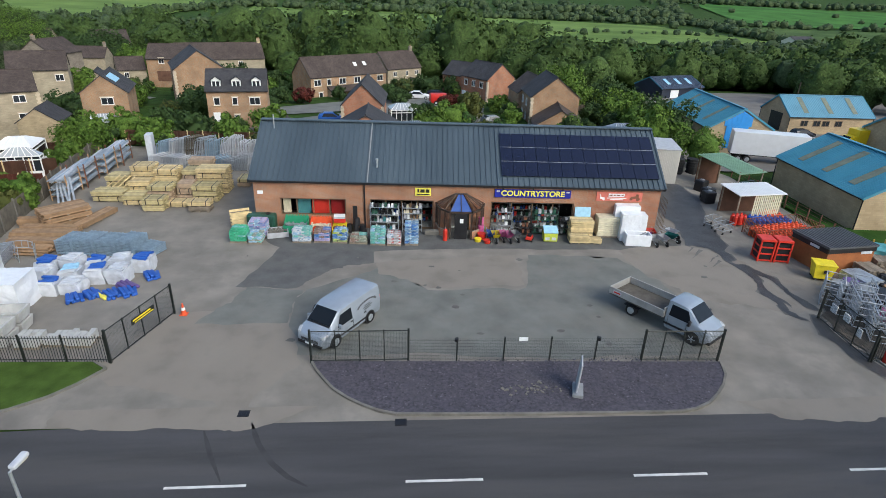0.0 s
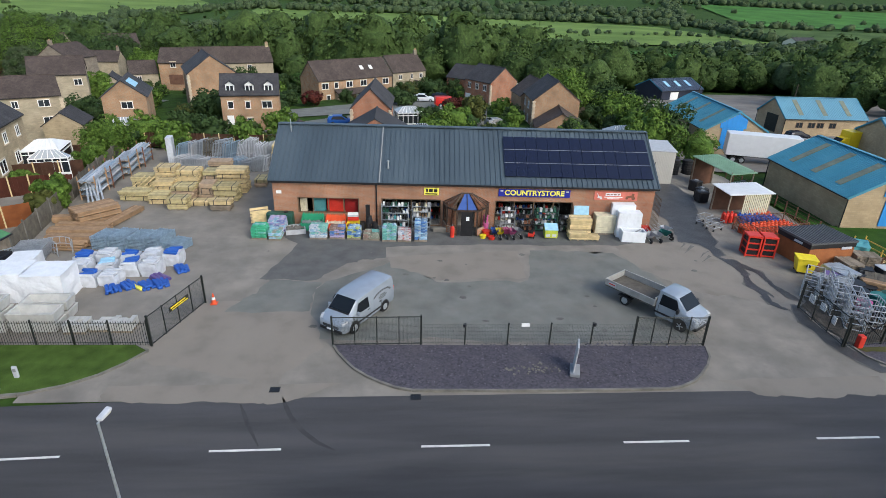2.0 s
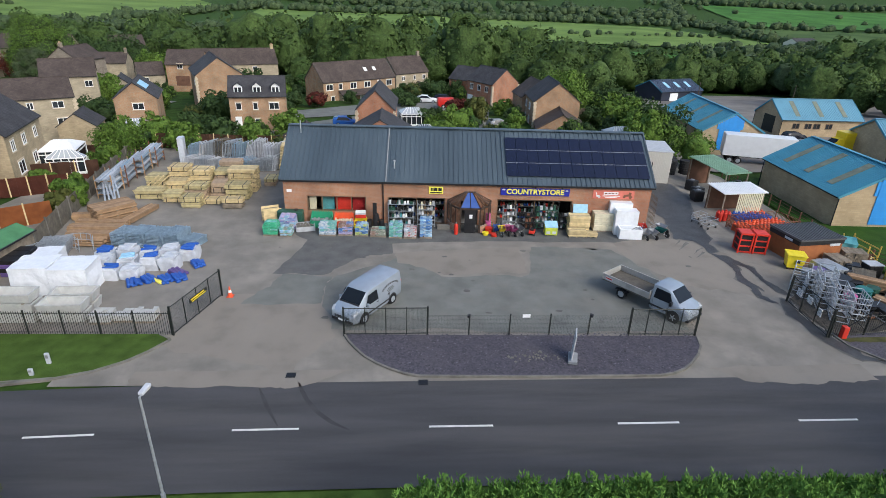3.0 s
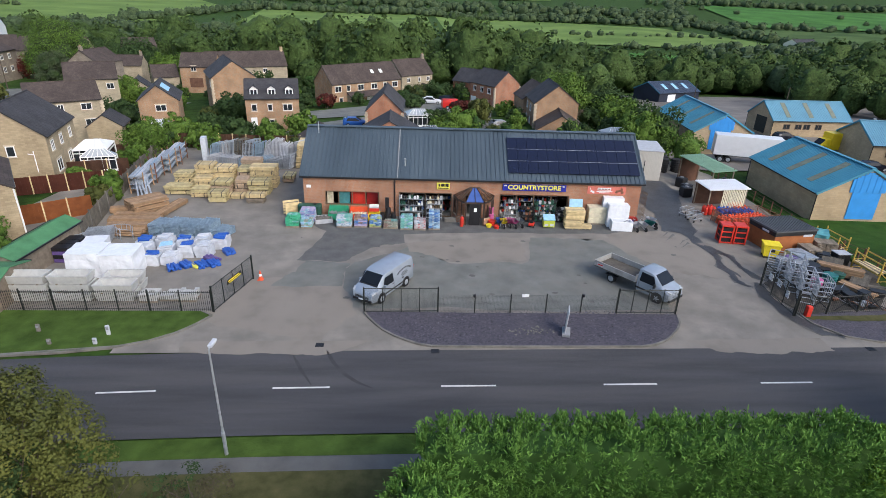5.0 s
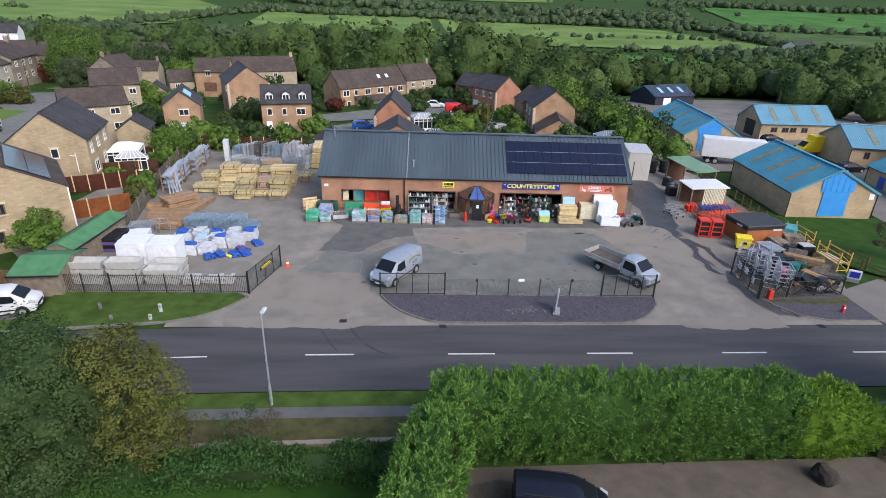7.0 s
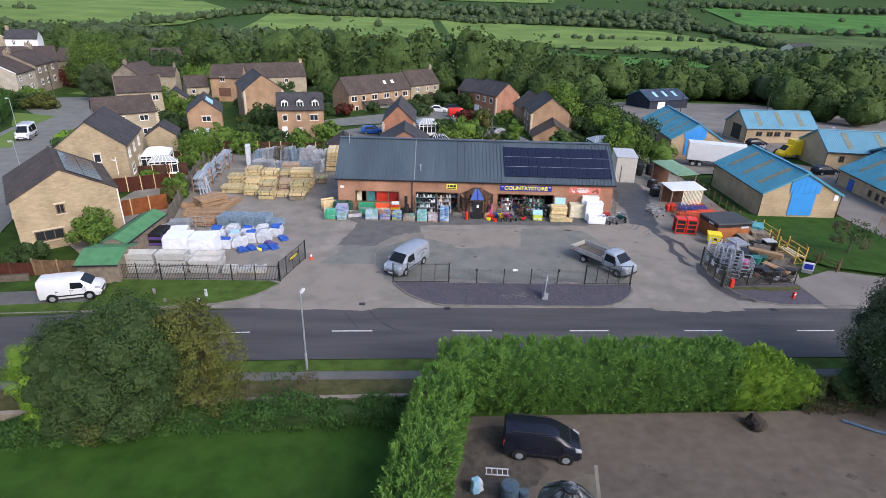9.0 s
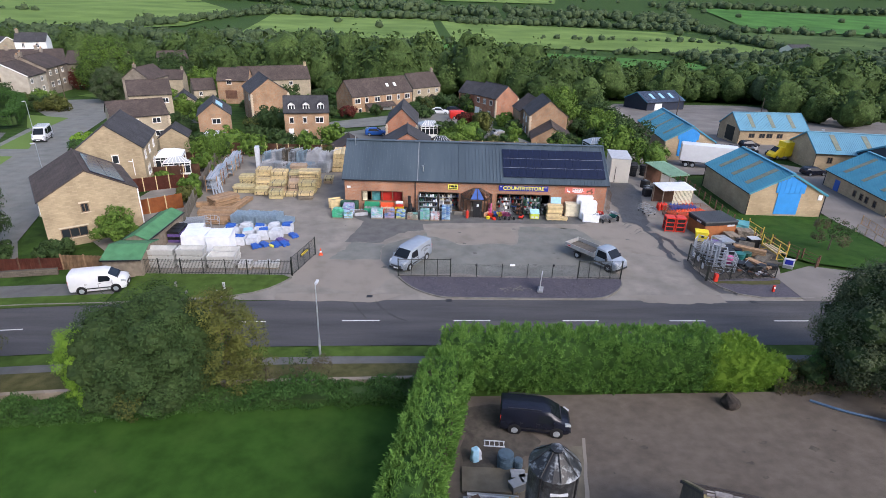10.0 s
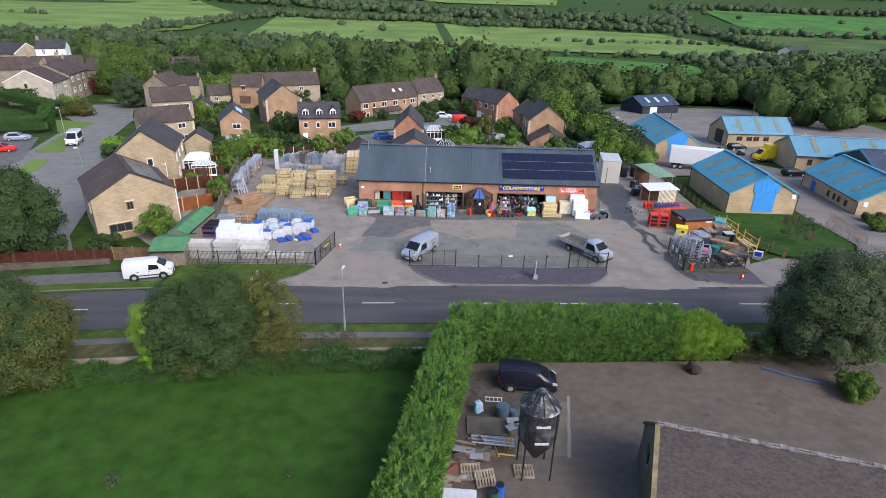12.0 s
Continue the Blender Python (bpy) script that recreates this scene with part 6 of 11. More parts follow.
def car(x, y, rz, paint, label, z=None, L=4.2):
    """A small hatchback, nose towards its own +x."""
    v = thing("parked_car", x, y, land(x, y) + 0.07 if z is None else z, rz, label, "car")
    k = L / 4.2
    st = [(-2.05 * k, 0.4, 0.80, 1.0, 0.78, 0.60), (-1.9 * k, 0.28, 0.88, 1.30, 0.84, 0.62), (-1.2 * k, 0.22, 0.9, 1.46, 0.87, 0.62), (0.1 * k, 0.22, 0.9, 1.45, 0.87, 0.62),
          (0.95 * k, 0.22, 0.88, 0.98, 0.86, 0.66), (1.75 * k, 0.24, 0.74, 0.84, 0.80, 0.58), (2.08 * k, 0.32, 0.56, 0.62, 0.66, 0.44)]
    part("body", loft_body(st), MAT[paint], v, smooth=32)
    quad_part("windscreen", [(0.14 * k, -0.56, 1.43), (0.14 * k, 0.56, 1.43), (0.92 * k, 0.62, 1.02), (0.92 * k, -0.62, 1.02)], MAT["car_glass"], v, 0.025)
    quad_part("rear_window", [(-1.28 * k, 0.55, 1.44), (-1.28 * k, -0.55, 1.44), (-1.88 * k, -0.58, 1.30), (-1.88 * k, 0.58, 1.30)], MAT["car_glass"], v, 0.025)
    for s in (-1, 1):
        quad_part("side_window", [(-1.5 * k, s * 0.872, 0.95), (0.7 * k, s * 0.872, 0.95), (0.05 * k, s * 0.66, 1.38), (-1.2 * k, s * 0.66, 1.38)], MAT["car_glass"], v, 0.02 * s)
        for wx in (-1.25 * k, 1.3 * k):
            wheel(v, wx, s * 0.78, 0.31, 0.2, -s)
    return v


car(-13.6, 67.9, 5, "car_blue", "blue hatchback on the estate road")
car(-0.2, 95.2, -8, "car_white", "white hatchback parked by the stone house")
car(3.4, 97.0, -15, "car_navy", "dark estate car parked by the brick houses")
van("red_van", 3.8, 88.6, 8, "car_red", "bright red delivery van parked by the houses", 4.6, 1.9, 1.85, False, land(3.8, 88.6) + 0.09)
car(10.4, 67.8, 20, "grey", "grey hatchback behind the shop")
car(-54.6, 86.6, 75, "car_navy", "dark blue car on a driveway")
car(-56.5, 84.0, 5, "car_silver", "silver estate car on a driveway")
car(-80.9, 61.0, 20, "car_silver", "silver hatchback in the parking area")
car(-77.5, 51.5, 12, "car_red", "red car in the parking area")
car(45.5, 121.0, 15, "car_navy", "dark car in the gravel yard")
car(50.5, 118.0, 5, "grey", "dark grey car in the gravel yard")
car(61.2, 50.0, 8, "car_navy", "black car between the units")
car(64.0, 74.5, 8, "car_navy", "dark blue car by the unit windows")
# camper on the side road
van("camper_van", -69.4, 58.6, 285, "car_white", "white camper van with roof rack on the side road", 4.9, 2.25, 2.0, False, land(-69.4, 58.6) + 0.10, True)
cv = bpy.data.objects["camper_van"]
bm = B()
for i in range(4):
    box(bm, -1.8 + 0.75 * i, 0, 2.36, 0.12, 1.7, 0.08)
part("roof_rack", bm, MAT["galv"], cv)
# yellow box van
yv = thing("yellow_van", 64.4, 63.2, land(64.4, 63.2) + 0.14, 184, "bright yellow box van beside the units", "van")
part("cab", loft_body([(0.9, 0.35, 1.1, 2.1, 0.97, 0.82), (1.7, 0.32, 1.1, 2.05, 0.98, 0.82), (2.5, 0.32, 1.05, 1.2, 0.95, 0.76), (3.0, 0.4, 0.7, 0.8, 0.75, 0.55)]), MAT["car_yellow"], yv)
bm = B()
box(bm, -1.2, 0, 1.75, 4.2, 2.1, 2.4, bevel=0.05)
part("box_body", bm, MAT["car_yellow"], yv)
quad_part("windscreen", [(1.74, -0.7, 2.0), (1.74, 0.7, 2.0), (2.45, 0.72, 1.28), (2.45, -0.72, 1.28)], MAT["car_glass"], yv, 0.03)
for s in (-1, 1):
    for wx in (1.9, -1.9):
        wheel(yv, wx, s * 0.85, 0.36, 0.24, -s)
yv.scale = (1.05, 1.05, 1.1)
# white articulated trailer
tl = thing("lorry_trailer", 44.6, 54.2, land(44.6, 54.2) + 0.10, -20, "white box lorry trailer behind the units", "trailer")
bm = B()
box(bm, 0, 0, 2.55, 9.0, 2.5, 2.9, bevel=0.06)
part("box_body", bm, MAT["car_white"], tl)
bm = B()
box(bm, 0, 0, 1.0, 8.8, 1.2, 0.2)
part("chassis_rail", bm, MAT["black"], tl)
bm = B()
box(bm, 3.6, -1.26, 2.7, 0.7, 0.02, 0.3)
part("livery_bars", bm, MAT["black"], tl)
for s in (-1, 1):
    for wx in (-3.4, -2.3, 3.4):
        wheel(tl, wx, s * 1.0, 0.46, 0.3, -s)


# ---- fences, gates, lamps ----
def rail_fence(name, pts, h, label, post_gap=2.4, bar_gap=0.13, mat="dark_metal", rails=(0.12, 0.92), post=0.07, bar=0.012, category="fence"):
    f = thing(name, 0, 0, 0, 0, label, category)
    for a, b in zip(pts[:-1], pts[1:]):
        a, b = Vector(a), Vector(b)
        ln_ = (b - a).length
        ang = math.degrees(math.atan2(b.y - a.y, b.x - a.x))
        n = max(1, round(ln_ / post_gap))
        for i in range(n + 1):
            p = a.lerp(b, i / n)
            bm = B()
            g = land(p.x, p.y)
            box(bm, p.x, p.y, g + h * 0.52, post, post, h * 1.04, ang)
            part("post", bm, MAT[mat], f)
        for r in rails:
            bm = B()
            g0, g1 = land(a.x, a.y), land(b.x, b.y)
            tube(bm, (a.x, a.y, g0 + h * r), (b.x, b.y, g1 + h * r), 0.022, 4)
            part("rail", bm, MAT[mat], f)
        if bar_gap:
            k = int(ln_ / bar_gap)
            bm = B()
            for i in range(1, k):
                p = a.lerp(b, i / k)
                g = land(p.x, p.y)
                box(bm, p.x, p.y, g + h * 0.5, bar * 1.6, bar, h * 0.98, ang)
            tagged(part("bar_infill", bm, MAT[mat], f), kind="stuff")
    return f


rail_fence("railing", [(-31.6, 8.15), (-17.6, 7.95)], 1.55, "dark green steel railing along the grass", 1.9, 0.13, bar=0.014)
rail_fence("railing", [(21.6, 7.15), (28.7, 7.8)], 1.5, "dark steel railing beside the compound", 2.4, 0.15)


def mesh_panel(parent, a, b, h, gap=0.20, r=0.005):
    bm = B()
    a, b = Vector(a), Vector(b)
    ln_ = (b - a).length
    for i in range(1, int(ln_ / gap)):
        p = a.lerp(b, i * gap / ln_)
        tube(bm, (p.x, p.y, 0.08), (p.x, p.y, h), r, 3)
    for i in range(1, int(h / gap) + 1):
        tube(bm, (a.x, a.y, i * gap), (b.x, b.y, i * gap), r, 3)
    tagged(part("wire_mesh", bm, MAT["dark_metal"], parent), kind="stuff")


def frame_gate(name, a, b, h, label, uprights=3, sign=None):
    g = thing(name, 0, 0, 0, 0, label, "gate")
    va, vb = Vector(a), Vector(b)
    for i in range(uprights + 1):
        p = va.lerp(vb, i / uprights)
        bm = B()
        big = i in (0, uprights)
        box(bm, p.x, p.y, h / 2 + 0.04, 0.10 if big else 0.05, 0.10 if big else 0.05, h + (0.08 if big else 0))
        part("upright", bm, MAT["dark_metal"], g)
    for zz in (0.12, h - 0.03):
        bm = B()
        tube(bm, (va.x, va.y, zz), (vb.x, vb.y, zz), 0.035, 4)
        part("rail", bm, MAT["dark_metal"], g)
    mesh_panel(g, a, b, h - 0.05, 0.075, 0.004)
    if sign:
        d = (vb - va).normalized()
        ang = math.degrees(math.atan2(d.y, d.x))
        for f, w, hh, zc, mk in sign:
            p = va.lerp(vb, f)
            bm = B()
            off = 0.06 if mk != "yellow" else 0.08
            box(bm, p.x + d.y * off, p.y - d.x * off, zc, w, 0.03, hh, ang)
            part("notice", bm, MAT[mk], g)
    return g


frame_gate("open_gate", (-17.5, 7.9), (-16.15, 12.6), 1.85, "open dark steel gate leaf with yellow notice", 4, ((0.52, 1.7, 0.30, 1.30, "dark_metal"), (0.50, 1.3, 0.07, 1.36, "yellow"), (0.53, 1.4, 0.05, 1.22, "yellow")))
frame_gate("steel_gate", (-7.72, 7.75), (-2.85, 7.8), 1.85, "dark steel framed gate leaf beside the chippings", 4)
frame_gate("steel_gate", (9.22, 7.55), (13.32, 7.5), 1.85, "dark steel framed gate leaf beside the chippings", 4)
frame_gate("open_gate", (21.5, 7.2), (21.75, 11.6), 1.9, "open dark steel gate with white notices", 3, ((0.80, 0.5, 0.5, 1.2, "white"), (0.55, 0.5, 0.45, 1.25, "white"), (0.30, 0.45, 0.5, 1.0, "white")))
wf = thing("mesh_fence", 0, 0, 0, 0, "low dark posts and wire mesh in front of the yard", "fence")
for px in (-0.40, 2.01, 4.42, 6.80):
    bm = B()
    box(bm, px, 7.70, 0.72, 0.07, 0.07, 1.44)
    box(bm, px, 7.70, 1.42, 0.09, 0.09, 0.05)
    part("post", bm, MAT["dark_metal"], wf)
mesh_panel(wf, (-2.85, 7.75), (9.22, 7.6), 1.35, 0.09, 0.004)
bm = B()
box(bm, 2.95, 7.63, 1.36, 0.46, 0.02, 0.22)
tagged(part("fence_notice", bm, MAT["white"]), "small white notice hung on the mesh fence", "notice")
for px in (-0.45, 6.85):
    bm = B()
    cyl(bm, px, 7.62, 1.28, 0.10, 0.16, 8)
    tagged(part("padlock_box", bm, MAT["black"]), "black lock box on a fence post", "lock box")

# leaning board and its foot on the chippings
ab = thing("signboard", 5.15, 5.15, 0.09, -28, "tall grey signboard with foot seen edge on", "sign")
bm = B()
box(bm, 0, 0, 0.95, 0.08, 0.9, 1.55, 12, 0, 3, bevel=0.02)
part("board", bm, MAT["sack_grey"], ab)
bm = B()
box(bm, 0.05, -0.1, 0.10, 0.5, 1.0, 0.18, 12, bevel=0.03)
part("foot", bm, MAT["grey"], ab)

# traffic cone
cn = thing("traffic_cone", -15.6, 12.5, 0, 0, "orange traffic cone beside the open gate", "cone")
bm = B()
cyl(bm, 0, 0, 0.04, 0.16, 0.68, 14, 0.035)
part("cone", bm, MAT["orange_red"], cn)
bm = B()
cyl(bm, 0, 0, 0.30, 0.115, 0.18, 14, 0.085)
part("stripe", bm, MAT["white"], cn)
bm = B()
box(bm, 0, 0, 0.025, 0.42, 0.42, 0.05, bevel=0.01)
part("base", bm, MAT["orange_red"], cn)

# street lamps
def street_lamp(x, y, h, rz, label):
    z = land(x, y)
    p = thing("street_lamp", x, y, z, rz, label, "street lamp")
    bm = B()
    cyl(bm, 0, 0, 0, 0.085, 1.3, 10, 0.085)
    part("base", bm, MAT["galv"], p)
    bm = B()
    cyl(bm, 0, 0, 1.3, 0.055, h - 1.3, 10, 0.04)
    tube(bm, (0, 0, h - 0.02), (0, 0.25, h + 0.06), 0.03)
    part("pole", bm, MAT["galv"], p)
    bm = B()
    box(bm, 0, 0.32, h + 0.08, 0.20, 0.52, 0.13, 0, 6, bevel=0.04)
    hd = part("lantern", bm, MAT["sack_white"], p)
    bm = B()
    box(bm, 0, 0.34, h + 0.01, 0.14, 0.36, 0.04)
    part("diffuser", bm, MAT["cream"], hd)


street_lamp(-13.03, -4.72, 5.75, -10, "slim grey steel street lamp beside the road")
street_lamp(-53.0, 31.5, 6.0, 150, "slim grey steel street lamp on the side road")
street_lamp(-72.6, 61.6, 6.0, 150, "slim grey steel street lamp by the grass")
street_lamp(71.5, 64.0, 5.5, 90, "thin lamp column between the units")
for x, y in ((-91.3, 104.6), (69.5, 122.0), (92.0, 118.0)):
    bm = B()
    cyl(bm, x, y, land(x, y), 0.13, 8.0 if x < 0 else 6.0, 8, 0.09)
    tagged(part("utility_pole", bm, MAT["bark"]), "brown wooden utility pole", "pole")

# farm shed roof, silo and clutter behind the hedge
shed = gable_house("farm_building", 14.08, -25.06, -17.8, 17.0, 6.4, 2.7, 5.3, MAT["gable_stone"], MAT["old_slate"],
                   "stone farm building with worn grey slate roof", z=-0.2, category="farm building", over=0.15)
for sd in (-1, 1):
    for row in range(1, 13):
        bm = B()
        f = row / 13.0
        box(bm, 0, sd * 3.32 * f, 5.47 - 2.70 * f, 16.9, 0.05, 0.016, 0, -sd * math.degrees(math.atan2(2.6, 3.2)))
        part("slate_course", bm, MAT["old_slate"], shed)
for i in range(48):
    bm = B()
    box(bm, -8.3 + 0.352 * i, 0.02 * (i % 3 - 1), 5.48 + 0.012 * (i * 7 % 4), 0.30 + 0.03 * (i * 5 % 3), 0.27, 0.09, (i * 11 % 5 - 2) * 1.5, 0, (i % 3 - 1) * 3)
    part("ridge_stone", bm, MAT["ridge_stone"], shed)
for sd in (-1, 1):
    bm = B()
    box(bm, -8.45, sd * 1.62, 4.16, 0.26, 4.1, 0.12, 0, -sd * math.degrees(math.atan2(2.6, 3.2)))
    part("coping", bm, MAT["old_coping"], shed, "dull buff stone coping")
bm = B()
box(bm, -8.53, 0.35, 3.0, 0.06, 0.9, 0.75)
part("hatch", bm, MAT["black"], shed, "dark hatch opening in the gable")
bm = B()
box(bm, -8.56, 0.35, 2.58, 0.12, 1.1, 0.10)
part("hatch_sill", bm, MAT["kerb"], shed)
silo = thing("feed_silo", 0.15, -20.3, 0, 0, "black and grey patched feed silo on legs", "silo")
blotch = pbr("blotched silo skin", (0.015, 0.016, 0.018), 0.45, 0.1, 0.2, 2, 0.3, 12, stain=0.9, stain_scale=1.6, stain_col=(0.34, 0.37, 0.40))
bm = B()
cyl(bm, 0, 0, 2.7, 1.15, 2.3, 20)
part("body", bm, pbr("black silo skin", (0.018, 0.018, 0.02), 0.45, 0.1, 0.3, 2, 0.3, 12, stain=0.5, stain_scale=0.9, stain_col=(0.20, 0.21, 0.22)), silo)
bm = B()
cyl(bm, 0, 0, 5.0, 1.2, 0.85, 20, 0.3)
cyl(bm, 0, 0, 5.8, 0.3, 0.15, 12)
part("lid", bm, blotch, silo)
bm = B()
cyl(bm, 0, 0, 1.2, 0.25, 1.5, 20, 1.15)
part("hopper", bm, MAT["black"], silo)
for i in range(4):
    a = math.pi / 4 + i * math.pi / 2
    bm = B()
    tube(bm, (1.2 * math.cos(a), 1.2 * math.sin(a), 0), (1.15 * math.cos(a), 1.15 * math.sin(a), 5.0), 0.05, 6)
    part("leg", bm, MAT["black"], silo)
for i in range(8):
    a = i * math.pi / 4
    bm = B()
    tube(bm, (1.16 * math.cos(a), 1.16 * math.sin(a), 5.05), (0.32 * math.cos(a), 0.32 * math.sin(a), 5.9), 0.025, 4)
    part("lid_rib", bm, MAT["black"], silo)
for zz in (3.1, 4.3):
    bm = B()
    box(bm, 0, -1.13, zz, 0.8, 0.06, 0.14)
    part("label_patch", bm, MAT["sack_white"], silo)
rc = random.Random(11)
for k, (x, y, n) in enumerate(((-3.9, -18.7, 8), (-3.0, -19.2, 9), (-4.4, -19.8, 8), (-3.3, -18.3, 6), (-5.2, -21.2, 7), (-4.6, -20.9, 6))):
    pl = thing("scrap_pile", x, y, 0, rc.uniform(-20, 20), "heap of dark boards and rusty sheet metal", "scrap heap", "scrap heaps")
    for j in range(n):
        bm = B()
        box(bm, rc.uniform(-0.4, 0.4), rc.uniform(-0.4, 0.4), 0.05 + 0.06 * j, rc.uniform(0.7, 1.8), rc.uniform(0.15, 0.7), 0.03, rc.uniform(-30, 30), rc.uniform(-10, 10), rc.uniform(-6, 6))
        part("board", bm, MAT[rc.choice(["scrap_brown", "scrap_brown", "rust", "grey", "fence_grey", "timber_grey"])], pl)
for x, y, c, r, hh in ((-1.06, -15.5, "drum_blue", 0.46, 0.9), (-0.35, -15.6, "drum_blue", 0.26, 0.55), (-2.16, -22.2, "blue", 0.28, 0.85), (-2.55, -22.5, "dark_green", 0.30, 0.7)):
    br = thing("plastic_drum", x, y, 0, 0, "dull plastic drum standing in the yard", "drum", "drums")
    bm = B()
    cyl(bm, 0, 0, 0, r, hh, 16)
    cyl(bm, 0, 0, hh * 0.32, r * 1.05, 0.04, 16)
    cyl(bm, 0, 0, hh * 0.68, r * 1.05, 0.04, 16)
    part("barrel", bm, MAT[c], br)
    bm = B()
    cyl(bm, 0, 0, hh, r * 0.86, 0.04, 16)
    part("lid", bm, MAT["drum_blue" if c == "drum_blue" else "black"], br)
fb = thing("feed_sack", -2.75, -15.1, 0, 20, "crumpled blue and white plastic sack standing up", "sack")
for k, (c, dx, hh) in enumerate((("pale_blue", 0.0, 0.95), ("sack_white", 0.18, 0.75))):
    bm = B()
    box(bm, dx, 0.05 * k, hh / 2, 0.42, 0.36, hh, 6 * k, bevel=0.08)
    bmesh.ops.subdivide_edges(bm, edges=list(bm.edges), cuts=2, use_grid_fill=True)
    for v in bm.verts:
        v.co += v.co.normalized() * 0.10 * noise.noise(v.co * 4.0 + Vector((k, 3, 5)))
        v.co.z = max(0.0, v.co.z)
    part("sack", bm, MAT[c], fb)
ld = thing("short_ladder", -1.45, -13.85, 0.06, -6, "short white ladder lying on the ground", "ladder")
for s in (-1, 1):
    bm = B()
    box(bm, 0, s * 0.22, 0.03, 1.25, 0.05, 0.05)
    part("rail", bm, MAT["sack_white"], ld)
for k in range(5):
    bm = B()
    box(bm, -0.56 + 0.28 * k, 0, 0.03, 0.04, 0.40, 0.04)
    part("rung", bm, MAT["sack_white"], ld)
for k, (x, y) in enumerate(((-0.55, -16.6), (-0.1, -16.9), (-0.7, -17.2))):
    bx = thing("grey_box", x, y, 0, 12 * k, "dull grey metal box beside the silo", "box", "grey boxes")
    bm = B()
    box(bm, 0, 0, 0.28, 0.75, 0.5, 0.56, bevel=0.02)
    part("case", bm, MAT["cabin_roof"], bx)
    bm = B()
    box(bm, 0, 0, 0.58, 0.8, 0.55, 0.05, bevel=0.01)
    part("lid", bm, MAT["grey"], bx)
yf = thing("steel_stand", -1.8, -19.0, 0, 12, "bent yellow steel stand among the scrap", "stand")
for a_, b_ in (((0, 0.6, 0.05), (-0.2, -0.6, 0.45)), ((-0.2, -0.2, 0.3), (0.9, -0.6, 0.25)), ((0.6, 0.4, 0.0), (0.6, 0.4, 0.9)), ((0.9, 0.3, 0.0), (0.9, 0.3, 0.9))):
    bm = B()
    tube(bm, a_, b_, 0.05, 5)
    part("bar", bm, MAT["rack_yellow"], yf)
for x, y, rz, tilt in ((-0.45, -20.5, -2, 0), (-3.7, -20.7, 4, 22), (-2.9, -21.2, 10, 30)):
    pl = thing("wooden_pallet", x, y, 0.03 if not tilt else 0.28, rz, "grey weathered wooden pallet", "pallet", "pallets in the farm yard")
    if tilt:
        pl.rotation_euler[0] = radians(tilt)
    for i in range(7):
        bm = B()
        box(bm, -0.54 + 0.18 * i, 0, 0.13, 0.10, 1.0, 0.022)
        part("slat", bm, MAT["timber_grey"], pl)
    for i in range(3):
        bm = B()
        box(bm, 0, -0.45 + 0.45 * i, 0.06, 1.2, 0.1, 0.12)
        part("bearer", bm, MAT["timber_grey"], pl)
drape("concrete_strip", blob([(3.95, -13.4), (4.15, -13.4), (2.75, -19.4), (2.5, -19.4)], 0.06, 6), MAT["patch_tan"], 0.03, 6, "pale concrete edge strip beside the silo", "strip")
drape("concrete_base", blob([(1.3, -14.6), (3.8, -14.0), (2.6, -19.3), (-1.2, -19.1), (-0.4, -16.5)], 0.25), MAT["stained_concrete"], 0.022, 6, "stained concrete base below the silo", "patch")
drape("damp_dirt", blob([(-3.2, -10.4), (-0.4, -10.3), (1.2, -13.6), (-0.6, -16.0), (-3.6, -16.2)], 0.35), MAT["dark_dirt"], 0.028, 6, "dark damp dirt beside the hedge", "patch")
for k in range(26):
    x, y, r = rc.uniform(4.5, 29), rc.uniform(-17.5, -10.2), rc.uniform(0.06, 0.22)
    drape("mud_patch", blob([(x + 1.5 * r * math.cos(a * 0.9) * rc.uniform(0.4, 1.4), y + r * math.sin(a * 0.9) * rc.uniform(0.4, 1.2)) for a in range(7)], 0.16, 4), MAT["mud"], 0.030 + 0.0004 * k, 50, "dark muddy patch on the yard", "stain", follow=False)
slab = B()
box(slab, -2.1, -16.6, 0.09, 3.0, 1.7, 0.18, -4, bevel=0.02)
tagged(part("yard_slab", slab, MAT["stained_concrete"]), "low tan concrete slab beside the hedge", "slab")
for i in range(6):
    bm = B()
    tube(bm, (-3.4, -17.6 - 0.14 * i, 0.3 + 0.05 * (i % 2)), (-0.7, -17.9 - 0.15 * i, 0.28), 0.06, 6)
    tagged(part("scrap_pipe", bm, MAT["galv"] if i % 2 else MAT["grey"]), "grey metal pipe lying on the scrap", "pipe", "scrap pipes")
bm = B()
box(bm, -4.7, -22.6, 0.35, 2.3, 0.9, 0.5, -6, bevel=0.08)
tagged(part("white_tank", bm, MAT["sack_white"]), "long dull white tank among the scrap", "tank")
cu = bpy.data.curves.new("blue_pipe", "CURVE")
cu.dimensions, cu.bevel_depth = "3D", 0.09
sp_ = cu.splines.new("BEZIER")
sp_.bezier_points.add(2)
for q, co in zip(sp_.bezier_points, ((20.3, -10.2, 0.1), (22.0, -11.3, 0.1), (24.2, -12.3, 0.1))):
    q.co = co
    q.handle_left_type = q.handle_right_type = "AUTO"
tmp = new("tmp_pipe", cu)
pm = bpy.data.meshes.new_from_object(tmp)
bpy.data.objects.remove(tmp)
pm.materials.clear()
pm.materials.append(MAT["pipe_blue"])
tagged(new("water_pipe", pm), "dull blue plastic water pipe lying on the dirt", "pipe")
bm = B()
bmesh.ops.create_icosphere(bm, subdivisions=2, radius=0.55, matrix=pose(14.6, -10.6, 0.3))
